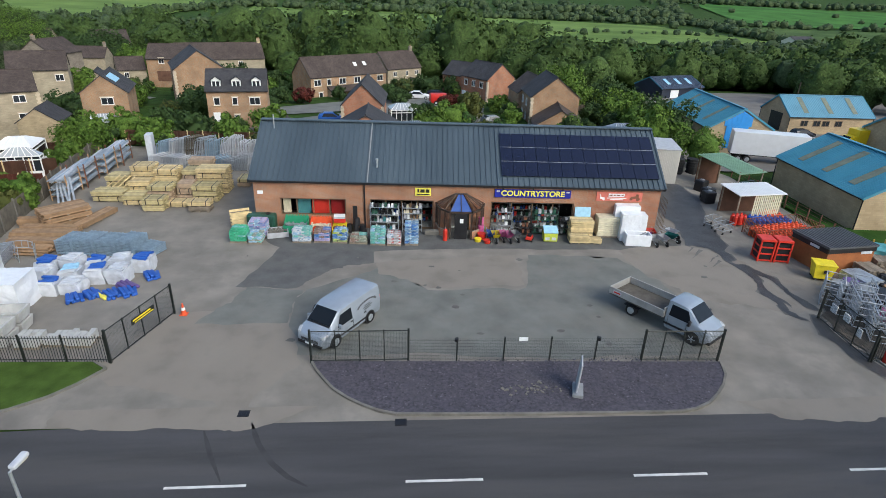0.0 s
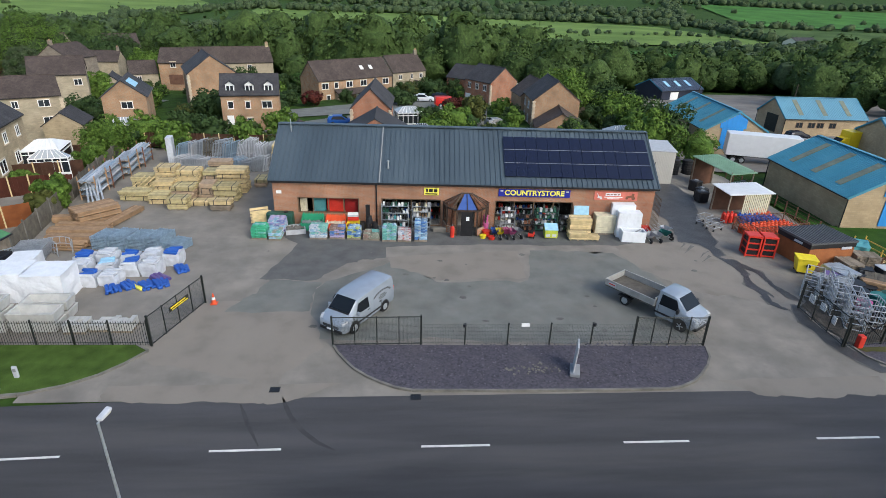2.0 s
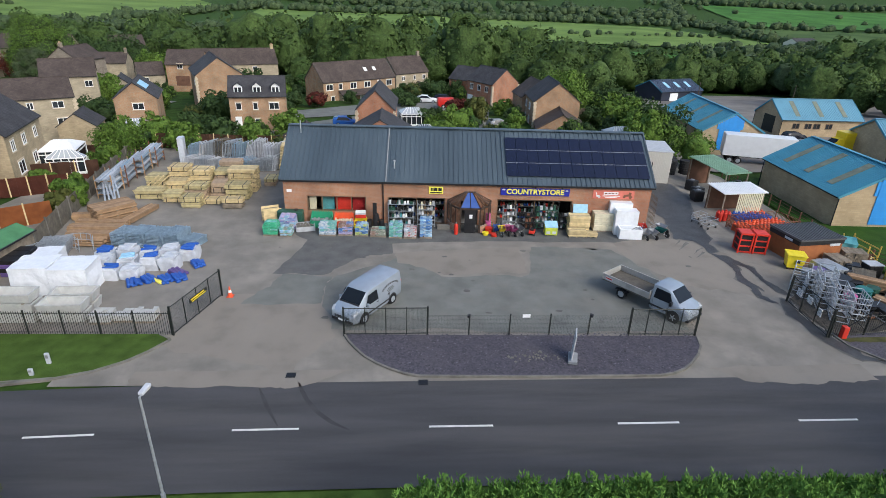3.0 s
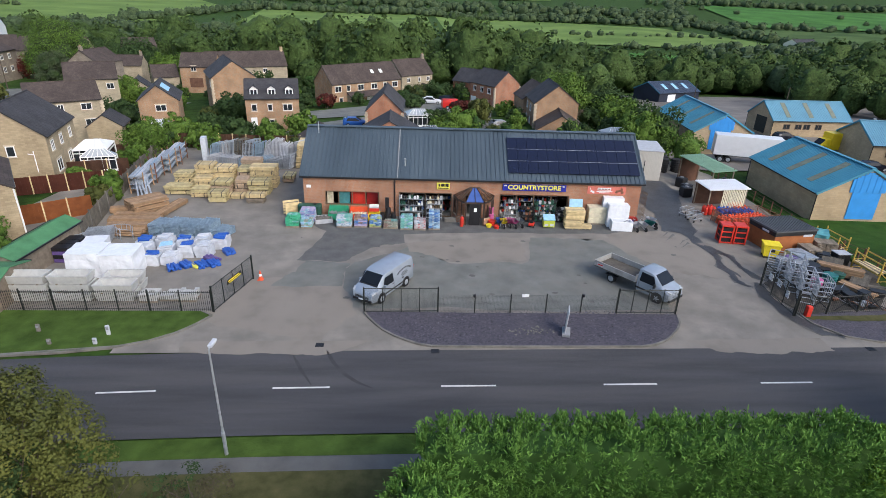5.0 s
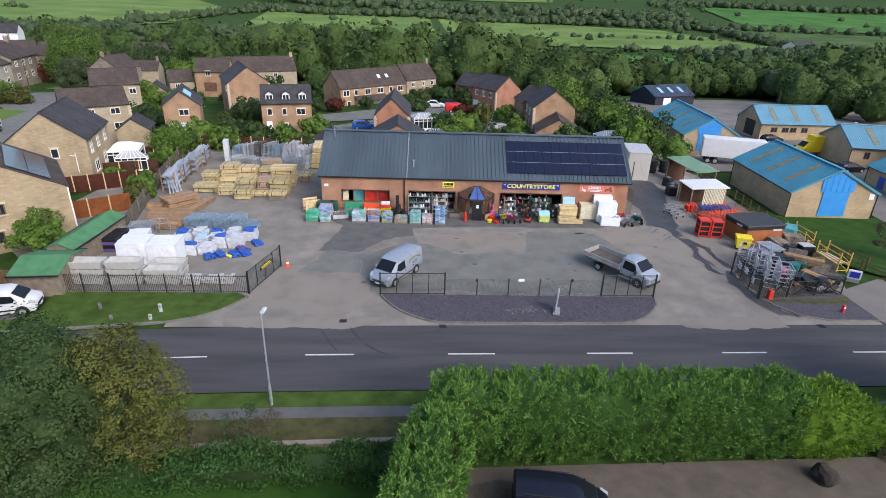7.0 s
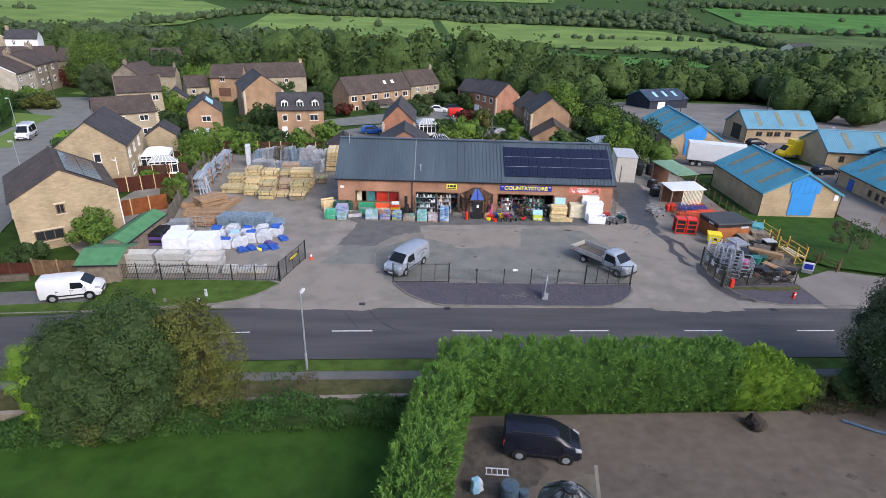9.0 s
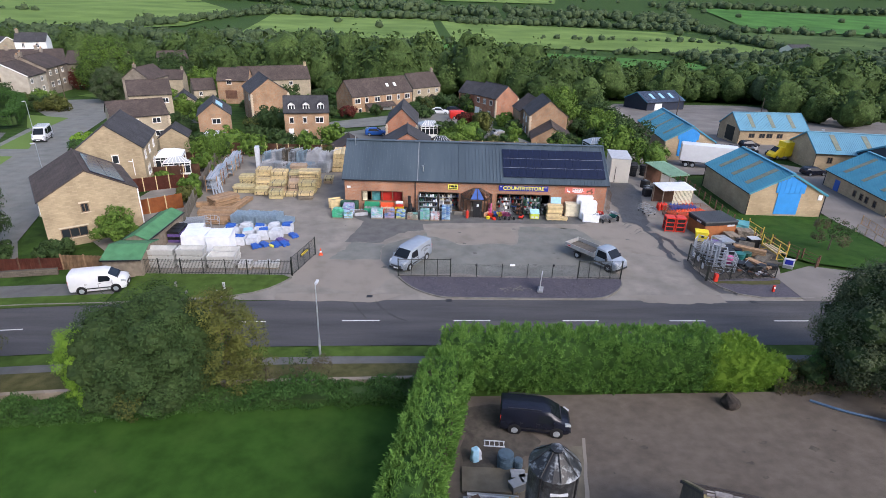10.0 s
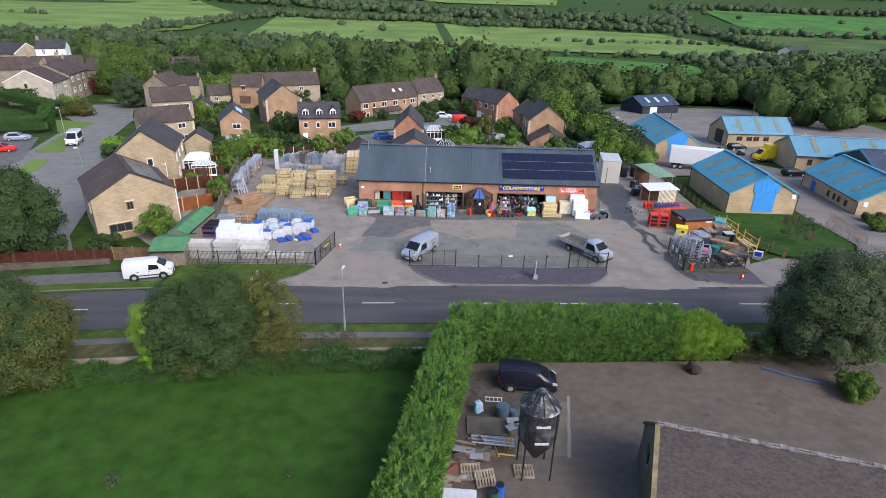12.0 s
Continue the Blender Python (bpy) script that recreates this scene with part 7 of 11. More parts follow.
for v in bm.verts:
    v.co += v.normal * noise.noise(v.co * 2.2) * 0.25
    v.co.z = max(0.0, v.co.z)
tagged(part("black_bale", bm, MAT["bale"]), "lumpy black heap on the dirt", "heap")


# ---- stock in front of the shop ----
rs = random.Random(5)


def loc(u, v):
    """A place by the shop: u along its front, v metres out from the wall."""
    a = radians(SRZ)
    return SX + u * math.cos(a) + v * math.sin(a), SY + u * math.sin(a) - v * math.cos(a)


def pallet_part(parent, w, d):
    bm = B()
    for i in range(3):
        box(bm, 0, -d / 2 + 0.06 + (d - 0.12) * i / 2, 0.05, w, 0.1, 0.10)
    part("pallet_bearer", bm, MAT["timber_grey"], parent)
    bm = B()
    box(bm, 0, 0, 0.115, w, d, 0.02)
    part("pallet_deck", bm, MAT["timber_grey"], parent)


def bag_stack(x, y, w, d, h, cols, label, rz=0.0, flat=0.0, strap=True):
    """A pallet of filled, printed bags in thin layers, under a film tied with straps."""
    t = thing("bag_pallet", x, y, 0, rz, label, "pallet of bags", "pallets of bags at the shop front")
    pallet_part(t, w, d)
    layers = max(3, round((h - 0.12) / 0.125))
    lh = (h - 0.12) / layers
    for k in range(layers):
        n, m_ = (3, 2) if k % 2 == 0 else (2, 3)
        shrink = 1.0 - flat * max(0.0, (k - layers + 2.5) / 2.5)
        for i in range(n):
            for j in range(m_):
                bw, bd = w / n * shrink, d / m_ * shrink
                bx_, by_ = (-n / 2 + i + 0.5) * bw, (-m_ / 2 + j + 0.5) * bd
                bm = B()
                box(bm, 0, 0, 0, bw * 0.985, bd * 0.985, lh * 1.06, bevel=min(lh * 0.42, 0.06))
                b = part("bag", bm, PRINT[rs.choice(cols)], t)
                b.matrix_basis = pose(bx_ + rs.uniform(-0.02, 0.02), by_ + rs.uniform(-0.02, 0.02), 0.13 + lh * (k + 0.5), rs.uniform(-3, 3), rs.uniform(-3, 3), rs.uniform(-4, 4))
    return t


def px(p):
    return (p - 786.8) / 23.2


def front(x0, x1, y, h, cols, label, d=1.05, flat=0.0):
    bag_stack((x0 + x1) / 2, y + d / 2, x1 - x0 - 0.04, d, h, cols, label, SRZ, flat)


PRINT = {}
for key, col, ink in (("green", (0.04, 0.30, 0.16), (0.10, 0.42, 0.26)), ("mint", (0.12, 0.34, 0.30), (0.34, 0.46, 0.42)), ("sky", (0.22, 0.37, 0.50), (0.50, 0.56, 0.60)), ("lilac", (0.30, 0.28, 0.44), (0.50, 0.34, 0.42)),
                      ("white", (0.44, 0.47, 0.50), (0.16, 0.26, 0.38)), ("violet", (0.14, 0.17, 0.36), (0.34, 0.35, 0.46)), ("royal", (0.05, 0.14, 0.34), (0.30, 0.40, 0.50)), ("olive", (0.20, 0.22, 0.17), (0.40, 0.40, 0.35)),
                      ("lime", (0.30, 0.36, 0.10), (0.42, 0.44, 0.36)), ("rose", (0.44, 0.43, 0.43), (0.40, 0.06, 0.06)), ("steel", (0.14, 0.24, 0.36), (0.40, 0.45, 0.48)), ("earth", (0.20, 0.13, 0.10), (0.36, 0.30, 0.28))):
    PRINT[key] = printed("printed %s sack" % key, col, ink)

front(-15.82, -14.56, 22.5, 1.12, ["green", "green", "green", "mint"], "pallet of bright green wrapped bags", 1.1, 0.35)
front(-14.45, -13.43, 22.3, 0.74, ["mint", "olive", "sky"], "low pallet of teal and grey bags")
front(-14.75, -13.35, 23.65, 1.25, ["sky", "lilac", "lilac", "sky", "violet"], "pallet of pale blue and pink bags", 1.1, 0.2)
front(-11.31, -9.90, 22.53, 1.06, ["white", "sky", "white", "mint"], "pallet of pale blue and white bags")
front(-9.76, -8.53, 22.6, 0.92, ["violet", "royal", "lilac", "earth"], "pallet of blue and brown bags")
front(-8.37, -7.27, 22.5, 0.95, ["royal", "sky", "royal", "lime"], "pallet of blue and lime bags", 1.15, 0.25)
front(-7.12, -5.77, 22.35, 0.62, ["olive", "olive", "mint", "earth"], "low pallet of grey green blocks", 1.0, 0.15)
front(-5.59, -4.43, 22.15, 1.20, ["mint", "sky", "mint"], "pallet of teal bags", 1.1, 0.1)
front(-4.36, -3.28, 22.05, 0.84, ["rose", "white", "rose"], "low pallet of white and red sacks", 1.1)
front(-3.05, -2.00, 22.16, 1.62, ["steel", "royal", "steel", "sky"], "tall pallet of blue bags", 1.05)
# grey tray pallet
t = thing("stone_tray", -12.65, 24.0, 0, 14, "grey crate of mixed stones", "crate")
bm = B()
for a, b, sx, sy in ((0, -0.6, 1.5, 0.06), (0, 0.6, 1.5, 0.06), (-0.75, 0, 0.06, 1.2), (0.75, 0, 0.06, 1.2)):
    box(bm, a, b, 0.25, sx, sy, 0.4)
part("side", bm, MAT["sack_grey"], t)
bm = B()
for _ in range(40):
    box(bm, rs.uniform(-0.65, 0.65), rs.uniform(-0.5, 0.5), 0.40, 0.16, 0.14, 0.12, rs.uniform(0, 90), bevel=0.03)
tagged(part("stones", bm, MAT["kerb"], t), kind="stuff")


def bin_box(x, y, w, d, h, col, label, fill, rz=0.0):
    """An open-fronted plastic bin with goods in it."""
    t = thing("display_bin", x, y, 0, rz, label, "display bin", "display bins")
    bm = B()
    box(bm, 0, d / 2 - 0.03, h / 2, w, 0.06, h)
    for s in (-1, 1):
        prism_pts = [(-d / 2, 0.05), (d / 2, 0.05), (d / 2, h), (-d / 2, h * 0.55)]
        f = [bm.verts.new((s * (w / 2 - 0.03), a, b)) for a, b in prism_pts]
        g = [bm.verts.new((s * w / 2, a, b)) for a, b in prism_pts]
        bm.faces.new(f)
        bm.faces.new(g)
        for i in range(4):
            bm.faces.new((f[i], f[(i + 1) % 4], g[(i + 1) % 4], g[i]))
    box(bm, 0, -d / 2 + 0.03, h * 0.29, w, 0.06, h * 0.52)
    box(bm, 0, 0, 0.08, w, d, 0.06)
    bmesh.ops.recalc_face_normals(bm, faces=bm.faces)
    part("tub", bm, MAT[col], t)
    bm = B()
    for i in range(int(w / 0.16)):
        box(bm, -w / 2 + 0.12 + 0.16 * i, rs.uniform(-0.1, 0.1), h * 0.55, 0.13, d * 0.5, 0.16, rs.uniform(-15, 15), rs.uniform(-20, 20), bevel=0.03)
    tagged(part("filling", bm, MAT[fill], t), kind="stuff")
    bm = B()
    for i in range(int(w / 0.22)):
        box(bm, -w / 2 + 0.11 + 0.22 * i, d / 2 + 0.0, h + 0.04, 0.12, 0.07, 0.10)
    part("lid_rib", bm, MAT[col], t)


bin_box(-11.35, 24.75, 1.8, 0.95, 1.15, "green", "green plastic bin of small goods", "grey", SRZ)
bin_box(-9.47, 24.7, 1.65, 0.95, 1.05, "orange_red", "orange red plastic bin of packets", "cream", SRZ)
bin_box(-8.05, 24.55, 1.05, 0.9, 0.75, "yellow", "yellow plastic bin of tools", "rust", SRZ)
t = thing("carton_stack", -8.05, 24.85, 0.75, 0, "white and red cartons on the yellow bin", "cartons")
for i, c in enumerate(("red", "red", "sack_white", "white")):
    bm = B()
    box(bm, 0, 0, 0.10 + 0.16 * i, 0.9 - 0.02 * i, 0.32, 0.15, rs.uniform(-2, 2), bevel=0.01)
    part("carton", bm, MAT[c], t)
t = thing("oil_tank", -14.05, 25.3, 0, SRZ, "dark green plastic oil tank against the wall", "tank")
bm = B()
box(bm, 0, 0, 0.66, 2.15, 0.8, 1.2, bevel=0.12)
part("tank_body", bm, MAT["dark_green"], t)
for i in range(6):
    bm = B()
    box(bm, -0.85 + 0.34 * i, -0.41, 0.64, 0.06, 0.06, 1.0)
    part("tank_rib", bm, MAT["dark_green"], t)
bm = B()
cyl(bm, 0.5, 0, 1.26, 0.18, 0.08, 14)
part("cap", bm, MAT["black"], t)
t = thing("timber_crate", -15.75, 25.7, 0, 25, "brown timber crate beside the wall", "crate")
for k in range(5):
    bm = B()
    box(bm, 0, -0.5, 0.15 + 0.27 * k, 1.5, 0.05, 0.2)
    box(bm, 0, 0.5, 0.15 + 0.27 * k, 1.5, 0.05, 0.2)
    part("slat", bm, MAT["timber"], t)
for a in (-0.7, 0, 0.7):
    bm = B()
    box(bm, a, -0.54, 0.65, 0.08, 0.05, 1.3)
    part("upright", bm, MAT["timber"], t)
t = thing("feed_hopper", -6.85, 24.7, 0, 0, "black plastic feeders stacked at the wall", "feeders")
for k, (a, b, c) in enumerate(((0, 0, 0), (0.55, 0.1, 0), (-0.45, 0.15, 0), (0.1, 0.1, 0.55))):
    bm = B()
    cyl(bm, a, b, c, 0.32, 0.6, 12, 0.22)
    part("feeder", bm, MAT["black"], t)
bm = B()
box(bm, 0.0, 0.2, 1.35, 0.35, 0.06, 1.5)
part("backboard", bm, MAT["black"], t)


def shelf_rack(x, y, w, h, label, mats, shelves=4, frame="galv", rz=SRZ, d=0.5):
    t = thing("goods_rack", x, y, 0, rz, label, "shelf rack", "goods racks")
    for a in (-w / 2, w / 2):
        for b in (-d / 2, d / 2):
            bm = B()
            box(bm, a, b, h / 2, 0.04, 0.04, h)
            part("upright", bm, MAT[frame], t)
    for k in range(shelves):
        zz = 0.15 + (h - 0.4) * k / (shelves - 1)
        bm = B()
        box(bm, 0, 0, zz, w, d, 0.03)
        part("shelf", bm, MAT[frame], t)
        i = -w / 2 + 0.1
        while i < w / 2 - 0.12:
            ww = rs.uniform(0.14, 0.26)
            hh = rs.uniform(0.16, 0.34)
            bm = B()
            if rs.random() < 0.5:
                cyl(bm, 0, 0, 0, ww * 0.45, hh, 8, ww * 0.38)
            else:
                box(bm, 0, 0, hh / 2, ww * 0.9, d * 0.6, hh, bevel=0.015)
            b = part("packet", bm, MAT[rs.choice(mats)], t)
            b.location = (i + ww / 2, rs.uniform(-0.08, 0.08), zz + 0.016)
            i += ww + 0.03


shelf_rack(*loc(-5.75, 0.4), 2.2, 2.2, "galvanised trolley rack of white and green goods", ["white", "dark_green", "teal", "sack_white", "black"], 4)
shelf_rack(*loc(-3.6, 0.4), 1.5, 2.2, "galvanised rack of small white goods", ["white", "sack_grey", "cream", "black", "brown"], 5)
shelf_rack(*loc(3.6, 0.6), 1.15, 2.1, "steel rack of tools and white packets", ["white", "black", "grey", "black"], 4, "grey")
shelf_rack(*loc(6.8, 0.5), 1.9, 2.0, "green shelves of grey pots and tools", ["dark_green", "grey", "sack_grey", "dark_green", "black"], 4, "dark_green")
shelf_rack(*loc(5.15, 0.7), 1.3, 1.5, "dark rack of machinery spares", ["black", "black", "grey", "rust"], 3, "black")
shelf_rack(*loc(8.35, 0.6), 0.8, 1.5, "black rack of tools at the window", ["black", "dark_green", "grey"], 3, "black")
for i in range(5):
    shelf_rack(*loc(-5.6 + 3.0 * (i % 2) + (0 if i < 2 else 8.6 + 1.2 * i - 2.4), -1.6), 2.2, 2.1, "stocked shelves inside the shop", ["white", "cream", "red", "dark_green", "blue", "black", "sack_white"], 4, "grey", SRZ)


def barrow(x, y, rz, col, label):
    t = thing("wheelbarrow", x, y, 0, rz, label, "wheelbarrow", "wheelbarrows")
    bm = B()
    top = [(-0.45, -0.32), (0.5, -0.28), (0.5, 0.28), (-0.45, 0.32)]
    bot = [(-0.25, -0.2), (0.25, -0.18), (0.25, 0.18), (-0.25, 0.2)]
    a = [bm.verts.new((p, q, 0.66)) for p, q in top]
    b = [bm.verts.new((p, q, 0.34)) for p, q in bot]
    bm.faces.new(b)
    for i in range(4):
        bm.faces.new((a[i], a[(i + 1) % 4], b[(i + 1) % 4], b[i]))
    bmesh.ops.solidify(bm, geom=list(bm.faces), thickness=0.02)
    part("tray", bm, MAT[col], t)
    bm = B()
    cyl(bm, 0.62, 0, 0.2, 0.2, 0.09, 14, axis="y")
    part("wheel", bm, MAT["rubber"], t)
    for s in (-1, 1):
        bm = B()
        tube(bm, (0.62, s * 0.08, 0.2), (-1.0, s * 0.28, 0.62), 0.02)
        tube(bm, (-0.3, s * 0.24, 0.42), (-0.35, s * 0.26, 0.0), 0.02)
        part("handle", bm, MAT["galv"], t)


for i, (p, q, c, r, lb) in enumerate(((1152, 23.0, "purple", 250, "dark blue wheelbarrow in the shop front row"), (1166, 23.8, "red", 262, "dark red wheelbarrow in the shop front row"),
                                      (1160, 22.5, "sack_grey", 270, "galvanised wheelbarrow in the shop front row"), (1177, 22.6, "sack_grey", 280, "galvanised wheelbarrow in the shop front row"),
                                      (1196, 23.0, "dark_teal", 315, "green wheelbarrow at the end of the row"), (1206, 23.9, "sack_white", 300, "pale wheelbarrow at the end of the row"))):
    barrow(px(p), q, r, c, lb)
for i, (p, c) in enumerate(((868, "blue"), (877, "yellow"), (889, "pink"), (899, "pink"), (912, "grey"))):
    barrow(px(p), 23.3 - 0.15 * (i % 2), 265 + 6 * i, c, "small %s toy wheelbarrow by the porch" % c)
rb = [(845, 23.0, "yellow", 0.28, 0.22), (853, 23.5, "red", 0.34, 0.5), (861, 22.7, "red", 0.30, 0.2), (853, 24.1, "pink", 0.26, 0.9), (856, 24.5, "green", 0.24, 0.7), (855, 24.8, "pink", 0.22, 1.15)]
for p, q, c, r, z in rb:
    t = thing("feed_bucket", px(p), q, 0, 0, "%s plastic bucket in a stack by the porch" % c, "bucket", "buckets by the porch")
    bm = B()
    for k in range(max(1, round(z / 0.2))):
        cyl(bm, 0, 0, 0.2 * k, r * 0.8, 0.24, 14, r)
    part("pail", bm, MAT[c], t)
    bm = B()
    cyl(bm, 0, 0, 0.2 * max(1, round(z / 0.2)) + 0.02, r * 1.02, 0.03, 14)
    part("rim", bm, MAT[c], t)
t = thing("gas_cylinder", 0.02, 23.15, 0, 0, "red gas cylinder beside the porch", "gas cylinder")
bm = B()
cyl(bm, 0, 0, 0, 0.17, 0.85, 14)
cyl(bm, 0, 0, 0.85, 0.17, 0.12, 14, 0.06)
part("bottle", bm, MAT["red"], t)
bm = B()
cyl(bm, 0, 0, 0.95, 0.05, 0.12, 8)
part("valve", bm, MAT["grey"], t)
t = thing("stone_planter", -0.95, 24.3, 0, SRZ, "low grey stone trough by the porch", "planter")
bm = B()
box(bm, 0, 0, 0.18, 1.1, 0.45, 0.36, bevel=0.03)
part("trough", bm, MAT["kerb"], t)
t = thing("mower", px(938), 23.2, 0, 250, "red lawn mower by the window", "mower")
bm = B()
box(bm, 0, 0, 0.26, 0.75, 0.5, 0.22, bevel=0.05)
part("deck", bm, MAT["red"], t)
bm = B()
box(bm, 0, 0, 0.46, 0.35, 0.3, 0.2, bevel=0.04)
part("engine", bm, MAT["black"], t)
for a in (-0.3, 0.3):
    for b in (-0.26, 0.26):
        bm = B()
        cyl(bm, a, b, 0.12, 0.12, 0.06, 12, axis="y")
        part("wheel", bm, MAT["rubber"], t)
for s in (-1, 1):
    bm = B()
    tube(bm, (-0.35, s * 0.2, 0.35), (-1.0, s * 0.2, 0.95), 0.015)
    part("handle", bm, MAT["black"], t)
t = thing("grit_bin", 8.1, 23.2, 0, SRZ, "yellow bin with pale blue lid", "bin")
bm = B()
box(bm, 0, 0, 0.40, 1.05, 0.75, 0.7, bevel=0.05)
part("bin_body", bm, MAT["lime"], t)
bm = B()
box(bm, 0, -0.02, 0.92, 1.1, 0.8, 0.08, 0, 25, bevel=0.02)
part("lid", bm, MAT["pale_blue"], t)
for s in (-1, 1):
    bm = B()
    box(bm, s * 0.25, -0.39, 0.3, 0.32, 0.03, 0.22)
    part("hatch", bm, MAT["sack_white"], t)


def boards(name, x, y, z, rz, w, d, h, rows, cols, mat, label, bearers=True, group="", category="timber stack", straps=False):
    """A bundle of lengths of timber on bearers; they run along its own y."""
    t = thing(name, x, y, z, rz, label, category, group)
    if bearers:
        for s in (-1, 0, 1):
            bm = B()
            box(bm, 0, s * d * 0.38, 0.05, w, 0.1, 0.10)
            part("bearer", bm, MAT["timber_grey"], t)
    z0 = 0.10 if bearers else 0.0
    bm = B()
    for r in range(rows):
        for c in range(cols):
            cw, rh = w / cols, (h - z0) / rows
            dj = rs.uniform(-0.06, 0.06)
            box(bm, -w / 2 + cw * (c + 0.5), dj, z0 + rh * (r + 0.5), cw * 0.92, d * rs.uniform(0.94, 1.0), rh * 0.84)
    tagged(part("timber_pack", bm, MAT[mat], t), kind="stuff")
    if straps:
        for s in (-1, 1):
            bm = B()
            box(bm, 0, s * d * 0.3, (h + z0) / 2, w + 0.03, 0.06, h - z0 + 0.03)
            part("strap", bm, MAT["black"], t)
    return t


boards("timber_pallet", 10.65, 23.95, 0, 90 + SRZ, 1.1, 1.85, 1.5, 8, 6, "timber", "pallet of pale sawn timber", True, "timber pallets at the shop")
boards("timber_pallet", 10.25, 22.85, 0, SRZ + 90, 0.8, 1.55, 0.62, 4, 5, "timber", "low pallet of pale sleepers", True, "timber pallets at the shop")
boards("timber_pallet", 11.5, 22.75, 0, 80, 0.7, 1.05, 0.42, 3, 4, "timber", "low pallet of pale sleepers", True, "timber pallets at the shop")
t = thing("leaning_sheet", 10.85, 24.3, 1.50, SRZ, "pale blue grey panel standing on the timber", "panel")
bm = B()
box(bm, 0, 0.2, 0.38, 1.25, 0.06, 0.75, 0, -15)
part("sheet", bm, MAT["pale_blue"], t)
t = thing("slab_stack", 12.85, 24.3, 0, SRZ, "pallet of stacked cream boards beside the wrap", "slab stack")
for k in range(9):
    bm = B()
    box(bm, rs.uniform(-0.02, 0.02), rs.uniform(-0.02, 0.02), 0.2 + 0.17 * k, 1.65, 1.1, 0.155, rs.uniform(-1, 1), bevel=0.015)
    part("board", bm, MAT["cream"], t)
pallet_part(t, 1.65, 1.1)


def wrapped(name, x, y, rz, w, d, h, label, seed, lump=0.05, parts=1):
    t = thing(name, x, y, 0, rz, label, "wrapped pallet", "wrapped pallets")
    for k in range(parts):
        bm = B()
        ww = w / parts
        box(bm, -w / 2 + ww * (k + 0.5), 0, h / 2, ww * 0.99, d, h * (1 if k % 2 == 0 else 0.98))
        bmesh.ops.subdivide_edges(bm, edges=list(bm.edges), cuts=7, use_grid_fill=True)
        for v in bm.verts:
            q = v.co * 1.7 + Vector((seed, seed * 2, k))
            v.co += Vector((noise.noise(q), noise.noise(q + Vector((9, 0, 0))), noise.noise(q + Vector((0, 9, 0))) * 0.8)) * lump
            v.co.z = max(0.0, v.co.z)
        part("wrap", bm, MAT["wrap"], t)
    return t


wrapped("wrapped_pallet", 14.35, 24.5, SRZ - 4, 1.9, 0.95, 2.55, "tall white plastic wrapped pallet against the wall", 1.0)
wrapped("wrapped_pallet", 14.6, 23.55, SRZ - 4, 1.9, 1.0, 2.15, "white plastic wrapped pallet at the shop front", 2.0)
t = thing("white_tub", 14.75, 22.6, 0, SRZ - 4, "open topped white bath wrapped in plastic", "bath")
bm = B()
for a, b, sx, sy in ((0, -0.45, 1.9, 0.10), (0, 0.45, 1.9, 0.10), (-0.92, 0, 0.10, 0.9), (0.92, 0, 0.10, 0.9)):
    box(bm, a, b, 0.45, sx, sy, 0.9, bevel=0.03)
box(bm, 0, 0, 0.25, 1.8, 0.85, 0.1)
part("shell", bm, MAT["wrap"], t)
bm = B()
tube(bm, (-0.5, -0.1, 0.35), (0.6, 0.1, 0.95), 0.05)
part("bar", bm, MAT["grey"], t)
# trellis at the shop's corner
t = thing("trellis", *loc(16.55, -0.1), 0, SRZ, "dark trellis with climbing plant on the shop corner", "trellis")
bm = B()
for i in range(7):
    tube(bm, (0, 0.1 + 0.25 * i, 0), (0, 0.1 + 0.25 * i, 2.8), 0.015, 4)
for i in range(10):
    tube(bm, (0, 0.1, 0.25 + 0.28 * i), (0, 1.6, 0.25 + 0.28 * i), 0.015, 4)
part("lattice", bm, MAT["brown"], t)

# ---- left yard ----
STACKS = [(-26.7, -24.95, 30.2, 1.6, 0.95, "timber"), (-24.55, -22.75, 28.8, 1.5, 1.1, "timber_green"), (-22.95, -21.3, 29.8, 1.1, 0.50, "timber"), (-20.9, -19.05, 28.8, 1.0, 0.95, "timber_grey"),
          (-29.6, -26.85, 31.0, 1.5, 0.95, "timber_green"), (-26.85, -25.0, 31.9, 1.5, 1.6, "timber"), (-24.95, -22.85, 31.0, 1.6, 1.45, "timber_pink"), (-22.75, -21.4, 31.6, 1.6, 1.55, "timber_pink"), (-21.3, -19.1, 31.1, 1.6, 1.5, "timber_green"),
          (-29.4, -27.4, 33.3, 1.8, 1.6, "timber_green"), (-27.3, -25.3, 33.6, 1.8, 2.45, "timber"), (-25.2, -23.2, 33.4, 1.8, 2.25, "timber"), (-23.1, -21.7, 34.0, 1.6, 2.0, "timber_pink"), (-21.6, -18.8, 33.4, 1.8, 2.35, "timber"),
          (-23.4, -21.2, 36.6, 1.6, 2.2, "timber_pink"), (-18.7, -17.5, 35.4, 2.0, 0.8, "timber_pink")]
